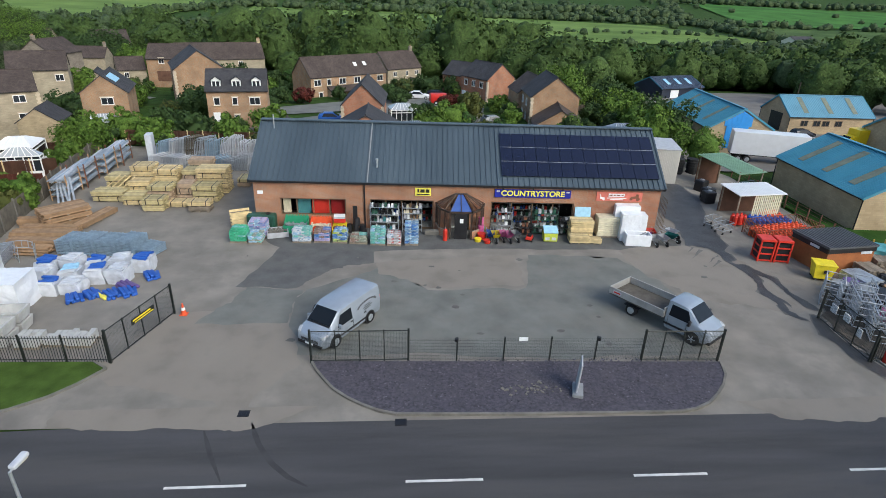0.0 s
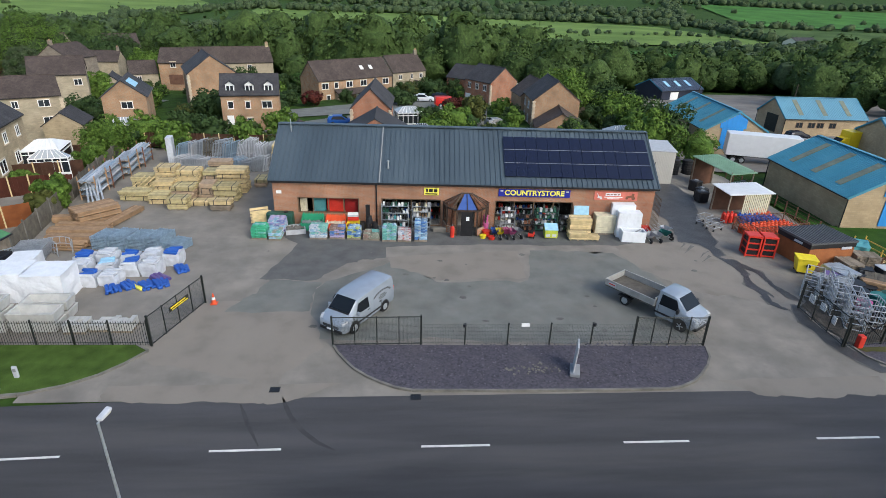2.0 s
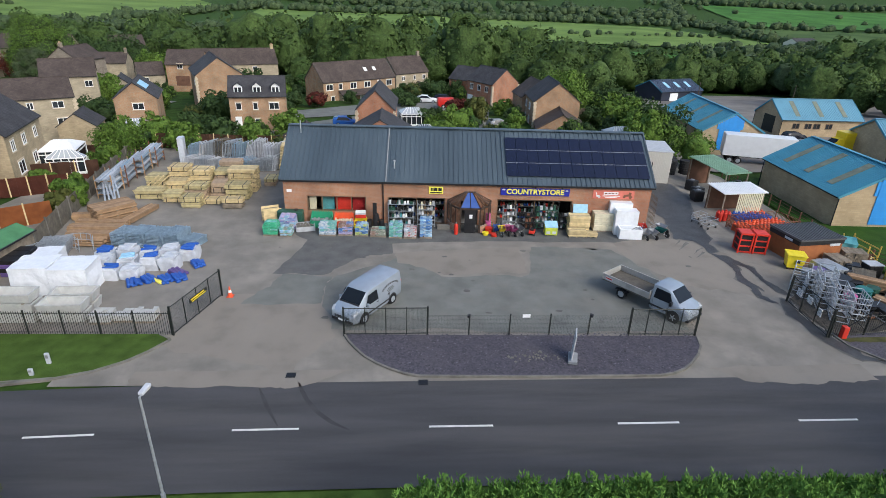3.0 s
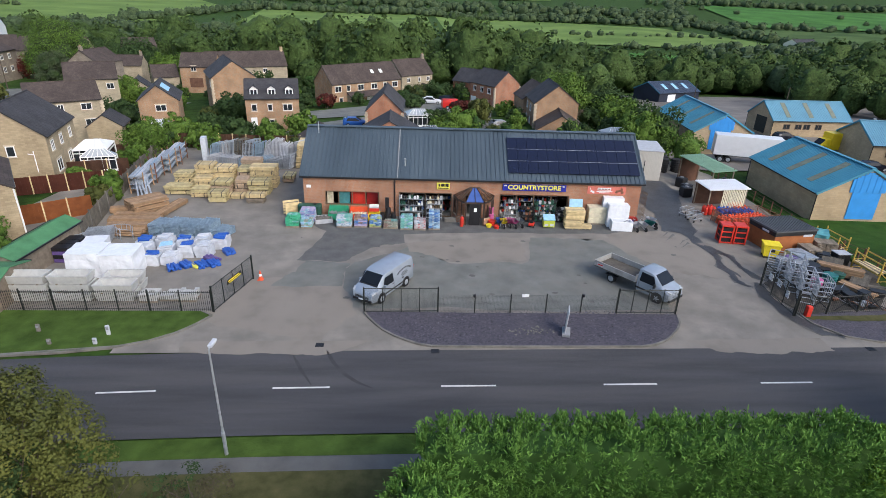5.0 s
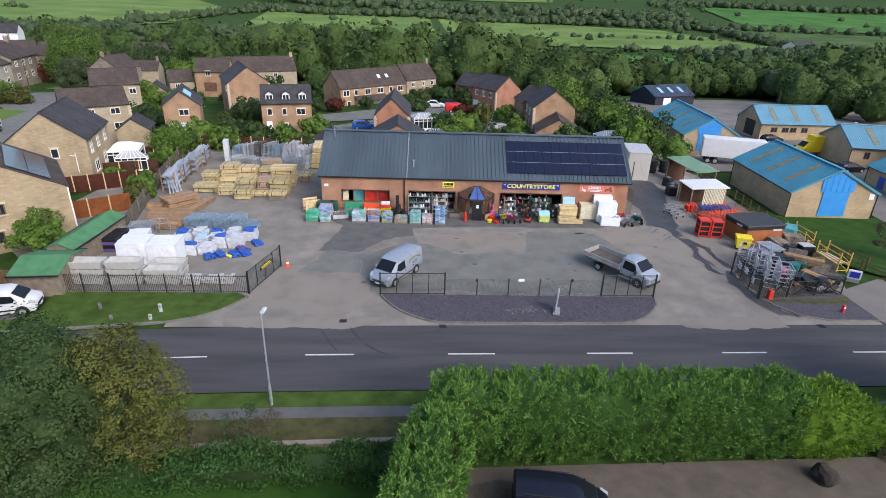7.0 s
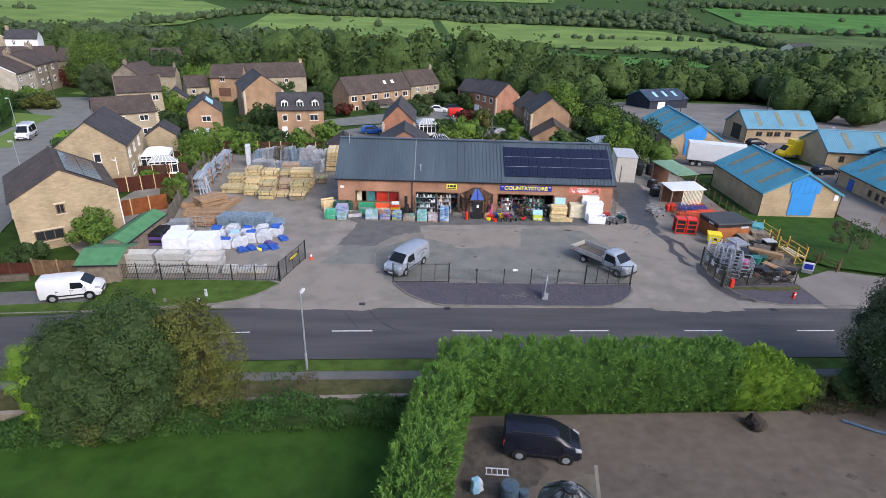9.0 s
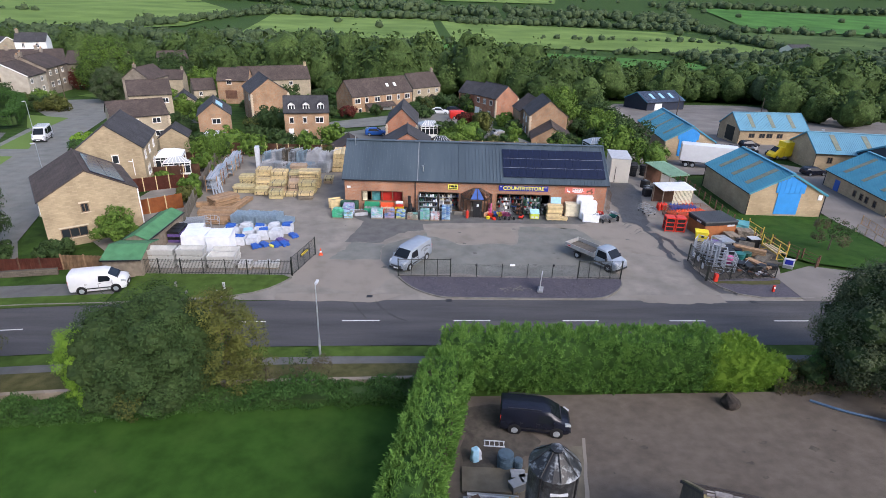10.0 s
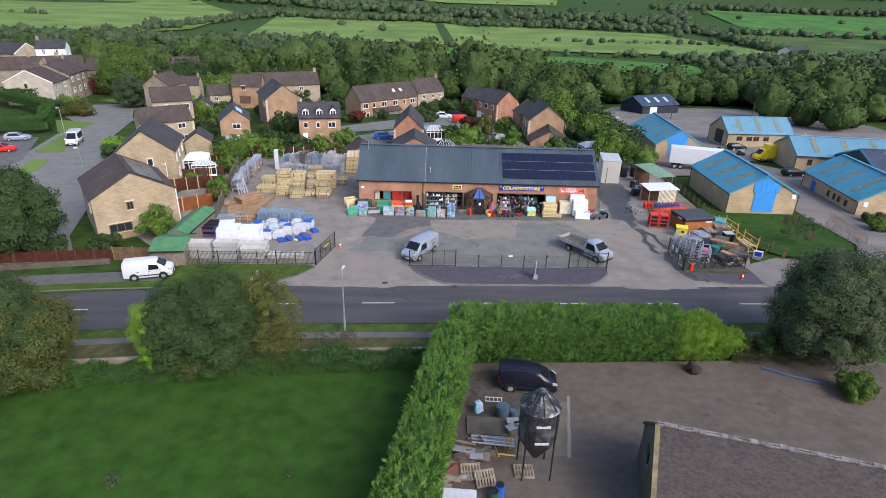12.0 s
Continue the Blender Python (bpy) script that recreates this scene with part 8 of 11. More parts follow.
for i, (x0_, x1_, yf, dp, hh, mk) in enumerate(STACKS):
    n = max(1, round(hh / 0.52))
    for j in range(n):
        ww = (x1_ - x0_) * rs.uniform(0.93, 1.0)
        boards("timber_bundle", (x0_ + x1_) / 2 + rs.uniform(-0.06, 0.06), yf + dp / 2 + rs.uniform(-0.08, 0.08), hh / n * j, 90 + rs.uniform(-3, 3), dp * rs.uniform(0.92, 1.0), ww, hh / n - 0.02, rs.choice([6, 7, 8]), rs.choice([8, 10, 12]),
               mk if j < n - 1 or i % 3 else rs.choice(["timber", "timber_green"]), "bundle of pale green treated fence timber" if mk != "timber_grey" else "bundle of weathered slats", True, "timber bundles in the yard", straps=(i + j) % 2 == 0)
for k in range(4):
    pl = thing("leaning_pole", -29.3 + 0.5 * k, 33.0 - 0.2 * k, 0, 0, "pale round pole leaning on the timber bundles", "pole", "leaning poles")
    bm = B()
    tube(bm, (-0.6, -0.9, 0.05), (1.3, 0.4, 1.75), 0.05, 8)
    part("shaft", bm, MAT["timber"], pl)
for j in range(4):
    boards("timber_bundle", -17.2 + 0.1 * j, 43.0, 0.7 * j, 4, 2.4, 4.2, 0.7, 6, 12, "timber", "tall stack of pale sawn boards behind the shop", True, "timber bundles in the yard")
for j in range(3):
    boards("brown_timber", -29.3, 26.4, 0.44 * j, 136, 2.1, 3.3, 0.44, 4, 10, "timber_brown", "stack of brown treated planks", True, "brown timber stacks")
boards("brown_timber", -27.3, 26.9, 0, -12, 1.0, 4.0, 0.45, 3, 6, "timber_brown", "low pile of brown posts", True, "brown timber stacks")
for j, (x, y, r, w, ln_) in enumerate(((-29.3, 24.5, 88, 0.7, 4.2), (-29.0, 23.2, 90, 0.9, 4.6), (-28.9, 22.0, 87, 0.8, 4.0), (-31.2, 25.9, 100, 0.6, 2.4))):
    boards("brown_timber", x, y, 0, r, w, ln_, 0.55 + 0.1 * (j % 2), 5, 8, "timber_brown", "stack of long brown timber lengths", True, "brown timber stacks")
lg = thing("log_pile", -29.0, 20.9, 0, 88, "pile of brown round posts", "post pile")
for k in range(3):
    for i in range(6 - k):
        bm = B()
        cyl(bm, -0.6 + 0.2 * i + 0.1 * k, rs.uniform(-0.15, 0.15), 0.12 + 0.17 * k, 0.085, 3.4, 8, axis="y")
        part("round_post", bm, MAT["timber_brown"], lg)


def cage_stack(x, y, rz, w, d, h, label, mat="galv_blue", group="mesh stacks"):
    """A stack of welded mesh sheets."""
    t = thing("mesh_stack", x, y, 0, rz, label, "mesh stack", group)
    n = int(h / 0.11)
    for k in range(n):
        bm = B()
        zz = 0.1 + h * k / n
        for a, b, sx, sy in ((0, -d / 2, w, 0.05), (0, d / 2, w, 0.05), (-w / 2, 0, 0.05, d), (w / 2, 0, 0.05, d)):
            box(bm, a, b, zz, sx, sy, 0.06)
        for i in range(1, 9):
            box(bm, -w / 2 + w * i / 9, 0, zz, 0.03, d, 0.03)
            box(bm, 0, -d / 2 + d * i / 9, zz + 0.02, w, 0.03, 0.03)
        o = part("mesh_sheet", bm, MAT[mat], t)
        o.location = (rs.uniform(-0.03, 0.03), rs.uniform(-0.03, 0.03), 0)
    for s in (-1, 1):
        for i in range(5):
            bm = B()
            box(bm, -w / 2 + w * i / 4, s * (d / 2 + 0.03), 0.05 + h / 2, 0.035, 0.03, h)
            part("tie_bar", bm, MAT[mat], t)


for i in range(4):
    cage_stack(-26.0 + 1.34 * i, 21.2 - 0.05 * i, -10 + rs.uniform(-4, 4), 1.2, 1.7, 1.05 + 0.08 * (i % 2), "stack of bluish galvanised mesh sheets")
cage_stack(-20.7, 20.8, -20, 1.2, 1.5, 0.62, "low stack of bluish galvanised mesh sheets")
cage_stack(-30.3, 19.4, 12, 1.9, 1.9, 0.9, "jumbled stack of galvanised mesh frames", "galv")
cage_stack(-31.0, 17.6, 40, 1.5, 1.9, 0.7, "jumbled stack of galvanised mesh frames", "galv")


def big_bag(x, y, rz, topcol, label, h=0.85, w=1.08):
    t = thing("bulk_bag", x, y, 0, rz, label, "bulk bag", "bulk bags in the yard")
    bm = B()
    box(bm, 0, 0, h / 2, w, w, h)
    bmesh.ops.subdivide_edges(bm, edges=list(bm.edges), cuts=4, use_grid_fill=True)
    for v in bm.verts:
        mid = 1 - abs(v.co.z / h - 0.5) * 1.2
        v.co.x *= 1 + 0.10 * mid
        v.co.y *= 1 + 0.10 * mid
        v.co += Vector((noise.noise(v.co * 2 + Vector((x, y, 0))), noise.noise(v.co * 2 + Vector((y, x, 5))), 0.6 * noise.noise(v.co * 2.5 + Vector((x, 3, y))))) * 0.08
        v.co.z = max(0, v.co.z)
    part("sack", bm, MAT["sack_white"], t)
    for i in range(4):
        bm = B()
        box(bm, rs.uniform(-0.1, 0.1), -w / 2 + w * (i + 0.5) / 4, h + 0.06 + 0.03 * (i % 2), w * 0.85, w * 0.24, 0.15, rs.uniform(-14, 14), rs.uniform(-8, 8), rs.uniform(-8, 8), bevel=0.05)
        part("top_bag", bm, MAT[topcol if i % 4 else rs.choice([topcol, "sack_white"])], t)


k = 0
for y, xs in ((18.2, (-26.0, -24.5, -23.0, -21.5, -20.1)), (16.6, (-25.4, -23.8, -22.2, -20.8)), (15.2, (-24.3, -22.9))):
    for x in xs:
        c = ["blue", "sack_white", "blue", "sack_white", "blue", "sack_white", "pale_blue"][k % 7]
        big_bag(x + rs.uniform(-0.1, 0.1), y + rs.uniform(-0.1, 0.1), rs.uniform(-10, 10), c, "white bulk bag topped with %s bags" % ("blue" if c in ("blue", "purple", "pale_blue") else "white"), rs.uniform(0.55, 0.95))
        k += 1
for x, y, c in ((-19.0, 17.2, "blue"), (-19.5, 15.0, "blue"), (-20.3, 14.8, "blue"), (-20.9, 14.7, "sign_yellow"), (-21.5, 14.8, "blue"), (-22.3, 14.3, "blue"), (-20.0, 15.9, "purple")):
    t = thing("bag_heap", x, y, 0, rs.uniform(0, 90), "loose heap of %s bags on the concrete" % ("yellow" if "yell" in c else "blue"), "bag heap", "loose bag heaps")
    t.rotation_euler[2] = radians(rs.uniform(-60, -40))
    for i in range(3 if "yell" in c else 7):
        bm = B()
        box(bm, rs.uniform(-0.08, 0.08), (-0.25 if "yell" in c else -0.5) + 0.22 * (i % 4), 0.10 + 0.17 * (i // 4), 1.05, 0.22, 0.18, rs.uniform(-9, 9), rs.uniform(-8, 8), bevel=0.06)
        part("bag", bm, MAT[c], t)
wrapped("wrapped_block", -28.05, 13.65, 3, 2.35, 2.1, 1.95, "large white plastic wrapped block of stock", 5.0, 0.07, 1)
wrapped("wrapped_block", -25.65, 13.6, 3, 2.35, 2.1, 1.9, "large white plastic wrapped block of stock", 7.0, 0.07, 1)
wrapped("wrapped_block", -29.4, 17.2, 10, 1.7, 1.5, 1.1, "dark topped white wrapped pallet", 9.0, 0.05, 1)
t = thing("crate_stack", -31.0, 16.4, 0, 90, "dark purple plastic crates stacked behind the troughs", "crates")
for i in range(3):
    for k in range(4):
        bm = B()
        box(bm, -0.85 + 0.85 * i, 0, 0.17 + 0.31 * k, 0.8, 1.2, 0.29, bevel=0.03)
        part("crate", bm, MAT["black"] if k % 2 else MAT["purple"], t)


def trough(x, y, z, rz, label, l=2.55, w=1.15, h=0.58):
    t = thing("concrete_trough", x, y, z, rz, label, "trough", "concrete troughs")
    bm = B()
    lo = [(-l / 2 + 0.1, -w / 2 + 0.1), (l / 2 - 0.1, -w / 2 + 0.1), (l / 2 - 0.1, w / 2 - 0.1), (-l / 2 + 0.1, w / 2 - 0.1)]
    hi = [(-l / 2, -w / 2), (l / 2, -w / 2), (l / 2, w / 2), (-l / 2, w / 2)]
    hin = [(-l / 2 + 0.12, -w / 2 + 0.12), (l / 2 - 0.12, -w / 2 + 0.12), (l / 2 - 0.12, w / 2 - 0.12), (-l / 2 + 0.12, w / 2 - 0.12)]
    lin = [(a * 0.86, b * 0.7) for a, b in lo]
    r = [[bm.verts.new((a, b, zz)) for a, b in ring] for ring, zz in ((lo, 0.0), (hi, h), (hin, h), (lin, 0.12))]
    for p, q in zip(r[:-1], r[1:]):
        for i in range(4):
            bm.faces.new((p[i], p[(i + 1) % 4], q[(i + 1) % 4], q[i]))
    bm.faces.new(r[0][::-1])
    bm.faces.new(r[3])
    bmesh.ops.recalc_face_normals(bm, faces=bm.faces)
    part("basin", bm, MAT["concrete"], t)
    bm = B()
    for s in (-1, 1):
        box(bm, s * l * 0.3, 0, -0.03, 0.1, w * 0.9, 0.06)
    part("spacer", bm, MAT["timber_grey"], t)


for i in range(3):
    for k in range(3 if i < 2 else 2):
        trough(-29.9 + 2.75 * i + rs.uniform(-0.05, 0.05), 9.75 + rs.uniform(-0.05, 0.05), 0.06 + 0.64 * k, rs.uniform(-1.5, 1.5), "pale grey cast concrete trough in a stack")
trough(-24.4, 11.0, 0.06, 3, "pale grey cast concrete trough behind the stack")
trough(-24.4, 11.0, 0.70, 3, "pale grey cast concrete trough behind the stack")
for x, y, n in ((-22.2, 9.6, 3), (-20.9, 9.8, 2), (-19.7, 9.7, 3)):
    t = thing("slab_pallet", x, y, 0, rs.uniform(-5, 5), "low pallet of pale concrete blocks behind the railing", "block pallet", "block pallets")
    pallet_part(t, 1.2, 1.0)
    for a in range(4):
        for b in range(3):
            for c in range(n):
                if rs.random() < 0.85:
                    bm = B()
                    box(bm, -0.45 + 0.3 * a, -0.33 + 0.33 * b, 0.21 + 0.16 * c, 0.27, 0.30, 0.15, rs.uniform(-5, 5))
                    part("block", bm, MAT["concrete"], t)

# galvanised gates standing in rows at the back, steel on racks by the west fence
for row, (y, x0, x1) in enumerate(((43.6, -28.6, -17.8), (41.2, -28.2, -18.4))):
    n = 64 - 14 * row
    for i in range(n):
        if i % 6 == 0:
            lean, turn, coat = rs.uniform(6, 16), 74 + rs.uniform(-20, 14), rs.choice(["galv", "sack_grey", "sack_white", "galv", "galv_blue", "sack_grey", "fence_grey"])
            tall, deep = rs.uniform(2.3, 2.9) - 1.25 * row, rs.uniform(1.3, 1.7)
        x = x0 + (x1 - x0) * (i + 0.35 * math.sin(i // 6 * 2.0)) / n
        hh = tall + rs.uniform(-0.22, 0.22)
        t = thing("field_gate", x, y + rs.uniform(-0.08, 0.08), 0, turn, "galvanised field gate stored on end", "gate", "stored galvanised gates")
        bm = B()
        for zz in (0.12, hh * 0.5, hh):
            tube(bm, (-deep / 2, 0, zz), (deep / 2, 0, zz), 0.04, 5)
        for k in range(5):
            xx = -deep / 2 + deep * k / 4
            tube(bm, (xx, 0, 0.1), (xx, 0, hh), 0.05 if k in (0, 4) else 0.035, 5)
        o = part("gate_frame", bm, MAT[coat], t)
        o.rotation_euler = (radians(lean), 0, 0)
t = thing("wrapped_bundle", -29.5, 43.6, 0, 10, "tall white wrapped bundle of panels", "panel bundle")
bm = B()
box(bm, 0, 0, 1.5, 0.62, 1.3, 3.0, bevel=0.03)
part("sheet", bm, MAT["sack_white"], t)
for j, (y, x) in enumerate(((32.8, -32.5), (36.2, -32.7), (39.8, -32.6), (43.4, -32.7))):
    t = thing("steel_rack", x, y, 0, 97, "brown rack of galvanised steel tubes and gates", "rack", "steel racks by the fence")
    for a in (-1.4, 1.4):
        for b in (-0.7, 0.7):
            bm = B()
            box(bm, a, b, 1.1, 0.09, 0.09, 2.2)
            part("upright", bm, MAT["rust"] if j % 2 else MAT["timber_brown"], t)
    for zz in (0.45, 1.05, 1.7):
        bm = B()
        for a in (-1.4, 1.4):
            box(bm, a, 0, zz - 0.06, 0.08, 1.5, 0.08)
        part("arm", bm, MAT["timber_brown"], t)
        for i in range(16):
            bm = B()
            b_, up = -0.6 + 0.155 * (i % 8), 0.06 + 0.12 * (i // 8)
            tube(bm, (-1.7 + rs.uniform(-0.3, 0.3), b_, zz + up), (1.7 + rs.uniform(-0.3, 0.3), b_ + rs.uniform(-0.08, 0.08), zz + up + rs.uniform(0, 0.06)), 0.065, 5)
            part("tube", bm, MAT[rs.choice(["galv", "sack_white", "galv_blue", "galv"])], t)
for i in range(5):
    bm = B()
    box(bm, 0, 0, 0.95, 0.15, 3.2, 0.05, 0, 34)
    o = tagged(part("steel_channel", bm, MAT["galv"]), "pale steel channel leaning against the rack", "channel", "leaning channels")
    o.matrix_basis = pose(-32.0 + 0.24 * i, 30.6 + 0.12 * i, 0.02 * (i % 2), 0, 0, 25 + 5 * (i % 3))
# curved hay feeder rings leaning by the fence
for x, y, rz in ((-29.6, 18.9, 20), (-30.2, 18.2, 35), (-28.9, 19.6, 8), (-30.9, 17.4, 50)):
    t = thing("ring_feeder", x, y, 0, rz, "curved galvanised hay feeder section", "feeder", "ring feeders")
    for zz in (0.15, 0.55, 1.05):
        bm = B()
        for i in range(8):
            a, b = math.pi * i / 8, math.pi * (i + 1) / 8
            tube(bm, (1.1 * math.cos(a), 0.9 * math.sin(a), zz), (1.1 * math.cos(b), 0.9 * math.sin(b), zz), 0.03, 5)
        part("hoop", bm, MAT["galv"], t)
    for i in range(9):
        a = math.pi * i / 8
        bm = B()
        tube(bm, (1.1 * math.cos(a), 0.9 * math.sin(a), 0.0), (1.1 * math.cos(a) + 0.1, 0.9 * math.sin(a), 1.05), 0.025, 5)
        part("upright", bm, MAT["galv"], t)
# concrete post fence along the west side
wfence = thing("panel_fence", 0, 0, 0, 0, "grey concrete post and timber panel fence", "fence")
WF = [(-31.5, 19.2), (-33.4, 29.0), (-36.2, 46.0), (-37.0, 52.0)]
for a, b in zip(WF[:-1], WF[1:]):
    a, b = Vector(a), Vector(b)
    n = round((b - a).length / 2.4)
    ang = math.degrees(math.atan2(b.y - a.y, b.x - a.x))
    for i in range(n):
        p, q = a.lerp(b, i / n), a.lerp(b, (i + 1) / n)
        bm = B()
        box(bm, p.x, p.y, 0.95, 0.12, 0.12, 1.9, ang)
        part("concrete_post", bm, MAT["kerb"], wfence)
        for k in range(9):
            bm = B()
            box(bm, (p.x + q.x) / 2, (p.y + q.y) / 2, 0.12 + 0.19 * k, (q - p).length - 0.14, 0.04, 0.18, ang)
            part("board", bm, MAT["fence_grey"], wfence)

# green felt sheds by the corner
for x, y, rz, L_, W_, e, r in ((-32.6, 9.6, 4, 3.3, 4.2, 1.75, 2.3), (-32.7, 15.4, 86, 7.4, 2.1, 1.9, 2.35)):
    sh = gable_house("garden_shed", x, y, rz, L_, W_, e, r, MAT["timber_grey"], MAT["green_felt"], "timber shed with green felt roof", z=-0.05, category="shed", over=0.2, thick=0.05, ridge_tiles=False)
# timber fences along the road and round the gardens
def board_fence(pts, h, mat, label, post_mat="timber", gap=1.85, z0=0.0):
    f = thing("garden_fence", 0, 0, 0, 0, label, "fence", "garden fences")
    for a, b in zip(pts[:-1], pts[1:]):
        a, b = Vector(a), Vector(b)
        n = max(1, round((b - a).length / gap))
        ang = math.degrees(math.atan2(b.y - a.y, b.x - a.x))
        for i in range(n):
            p, q = a.lerp(b, i / n), a.lerp(b, (i + 1) / n)
            g = land((p.x + q.x) / 2, (p.y + q.y) / 2) + z0
            bm = B()
            m_ = max(4, int((q - p).length / 0.16))
            # one feather-edged panel: its face steps in and out from board to board
            nn = Vector((-(q - p).y, (q - p).x)).normalized() * 0.02
            row = []
            for k in range(m_ + 1):
                c = p.lerp(q, k / m_)
                row += [c + nn, c - nn] if k % 2 else [c - nn, c + nn]
            lo_ = [bm.verts.new((c.x, c.y, g)) for c in row]
            hi_ = [bm.verts.new((c.x, c.y, g + h)) for c in row]
            for k in range(len(row) - 1):
                bm.faces.new((lo_[k], lo_[k + 1], hi_[k + 1], hi_[k]))
            bmesh.ops.solidify(bm, geom=list(bm.faces), thickness=0.02)
            part("panel", bm, MAT[mat], f)
            bm = B()
            box(bm, p.x, p.y, g + h / 2 + 0.05, 0.10, 0.10, h + 0.1, ang)
            part("post", bm, MAT[post_mat], f)
    return f


board_fence([(-60, 5.5), (-52, 7.4), (-44, 8.4), (-38.6, 8.8)], 1.25, "fence_red", "dark brown board fence beside the pavement", "fence_dark")
board_fence([(-38.6, 8.9), (-34.4, 8.75)], 1.5, "fence_new", "tan woven fence panels by the shed", "fence_new")
board_fence([(-38.4, 22.6), (-36.9, 23.5), (-33.9, 25.7)], 1.8, "fence_wood", "orange brown garden fence panels")
board_fence([(-43.6, 30.3), (-40.9, 31.4), (-38.2, 32.8), (-34.6, 33.4)], 1.8, "fence_red", "dark red brown garden fence panels")
board_fence([(-42.0, 36.0), (-36.2, 38.4)], 1.8, "fence_dark", "dark brown garden fence panels")
board_fence([(-43.5, 44.2), (-37.2, 44.8)], 1.7, "fence_dark", "dark brown garden fence panels")
board_fence([(-35.4, 51.0), (-17.5, 50.2)], 1.8, "fence_dark", "dark brown fence behind the timber yard")
board_fence([(-2, 56.5), (9, 55.5), (22, 54.0)], 1.8, "timber_grey", "grey fence behind the shop")
board_fence([(24, 84.5), (34, 80.5)], 1.8, "timber_grey", "grey green garden fence")
strip("garden_wall", [(-60, 4.2), (-50, 6.2), (-38.6, 8.1)], 0.25, 0.55, MAT["gable_stone"], "low stone wall below the board fence", "wall")


def conservatory(x, y, rz, w, d, h, label, roof="glass_sky"):
    t = thing("conservatory", x, y, land(x, y), rz, label, "conservatory", "conservatories")
    bm = B()
    box(bm, 0, 0, 0.3, w, d, 0.6)
    part("base_wall", bm, MAT["upvc"], t)
    bm = B()
    box(bm, 0, 0, 0.6 + (h - 0.6) / 2, w - 0.1, d - 0.1, h - 0.6)
    part("pane", bm, MAT["glass"], t)
    n = max(3, round(w / 0.7))
    for i in range(n + 1):
        for s in (-1, 1):
            bm = B()
            box(bm, -w / 2 + w * i / n, s * d / 2, h / 2, 0.08, 0.08, h)
            part("mullion", bm, MAT["upvc"], t)
    for zz in (0.62, h - 0.35, h):
        for s in (-1, 1):
            bm = B()
            box(bm, 0, s * d / 2, zz, w, 0.09, 0.09)
            box(bm, s * w / 2, 0, zz, 0.09, d, 0.09)
            part("rail", bm, MAT["upvc"], t)
    bm = B()
    c = [(-w / 2, -d / 2), (w / 2, -d / 2), (w / 2, d / 2), (-w / 2, d / 2)]
    lo = [bm.verts.new((a * 1.04, b * 1.04, h)) for a, b in c]
    hi = [bm.verts.new((a * 0.45, b * 0.12, h + 0.75)) for a, b in c]
    for i in range(4):
        bm.faces.new((lo[i], lo[(i + 1) % 4], hi[(i + 1) % 4], hi[i]))
    bm.faces.new(hi)
    bm.faces.new(lo[::-1])
    part("roof", bm, MAT[roof], t)
    for i in range(7):
        bm = B()
        f = -1 + 2 * i / 6
        tube(bm, (f * w / 2 * 1.04, -d / 2 * 1.04, h + 0.02), (f * w * 0.225, -d * 0.06, h + 0.78), 0.035, 4)
        part("roof_bar", bm, MAT["upvc"], t)


conservatory(-41.2, 41.4, 14, 3.4, 4.2, 2.3, "white conservatory with pale glazed roof", "white")
conservatory(-39.0, 37.9, 14, 3.4, 1.0, 2.1, "white glazed lean to with six panes")
conservatory(-39.2, 54.0, 17, 3.8, 2.8, 2.3, "white conservatory with pale roof at the gable")
conservatory(-3.4, 68.5, 10, 3.8, 3.4, 2.2, "white glazed conservatory behind the shop")
conservatory(-1.9, 54.7, 10, 3.0, 2.4, 2.0, "white conservatory roof behind the shop", "glass")
conservatory(25.2, 55.9, 10, 3.6, 3.0, 2.0, "white conservatory behind the shop")
h = gable_house("garage", -57.1, 90.3, 110, 6.0, 4.2, 1.9, 3.6, MAT["stone_pale"], MAT["tile_dark"], "small pale garage with white door", category="garage", lift=-0.5)
door(h, "l", 0, -0.8, 2.6, 2.1, 6, 4.2, MAT["upvc"], "garage_door")
h = gable_house("garage", -44.4, 51.8, 104, 6.6, 6.0, 1.7, 3.7, MAT["stone"], MAT["tile_dark"], "stone garage with slate roof", category="garage", lift=1.47, grow=(0.72, 0.68, 0.72))


# ---- right side compound ----
rr = random.Random(21)
t = thing("cream_store", 23.7, 40.2, land(23.7, 40.2), -10, "cream profiled steel store beside the shop", "store shed")
bm = B()
box(bm, 0, 0, 1.75, 2.7, 4.4, 3.5)
part("wall", bm, MAT["cream_clad"], t)
bm = B()
for i in range(16):
    box(bm, -1.27 + 2.54 * i / 15, -2.22, 1.75, 0.09, 0.05, 3.4)
for i in range(30):
    for s in (-1, 1):
        box(bm, s * 1.36, -2.1 + 4.2 * i / 29, 1.75, 0.05, 0.09, 3.4)
tagged(part("cladding_ribs", bm, MAT["cream_clad"], t), kind="stuff")
bm = B()
box(bm, 0, 0, 3.58, 2.9, 4.6, 0.10, 0, 2)
part("roof", bm, MAT["sack_grey"], t)
bm = B()
box(bm, -0.62, -2.26, 1.2, 0.08, 0.06, 2.3)
part("door_edge", bm, MAT["black"], t)


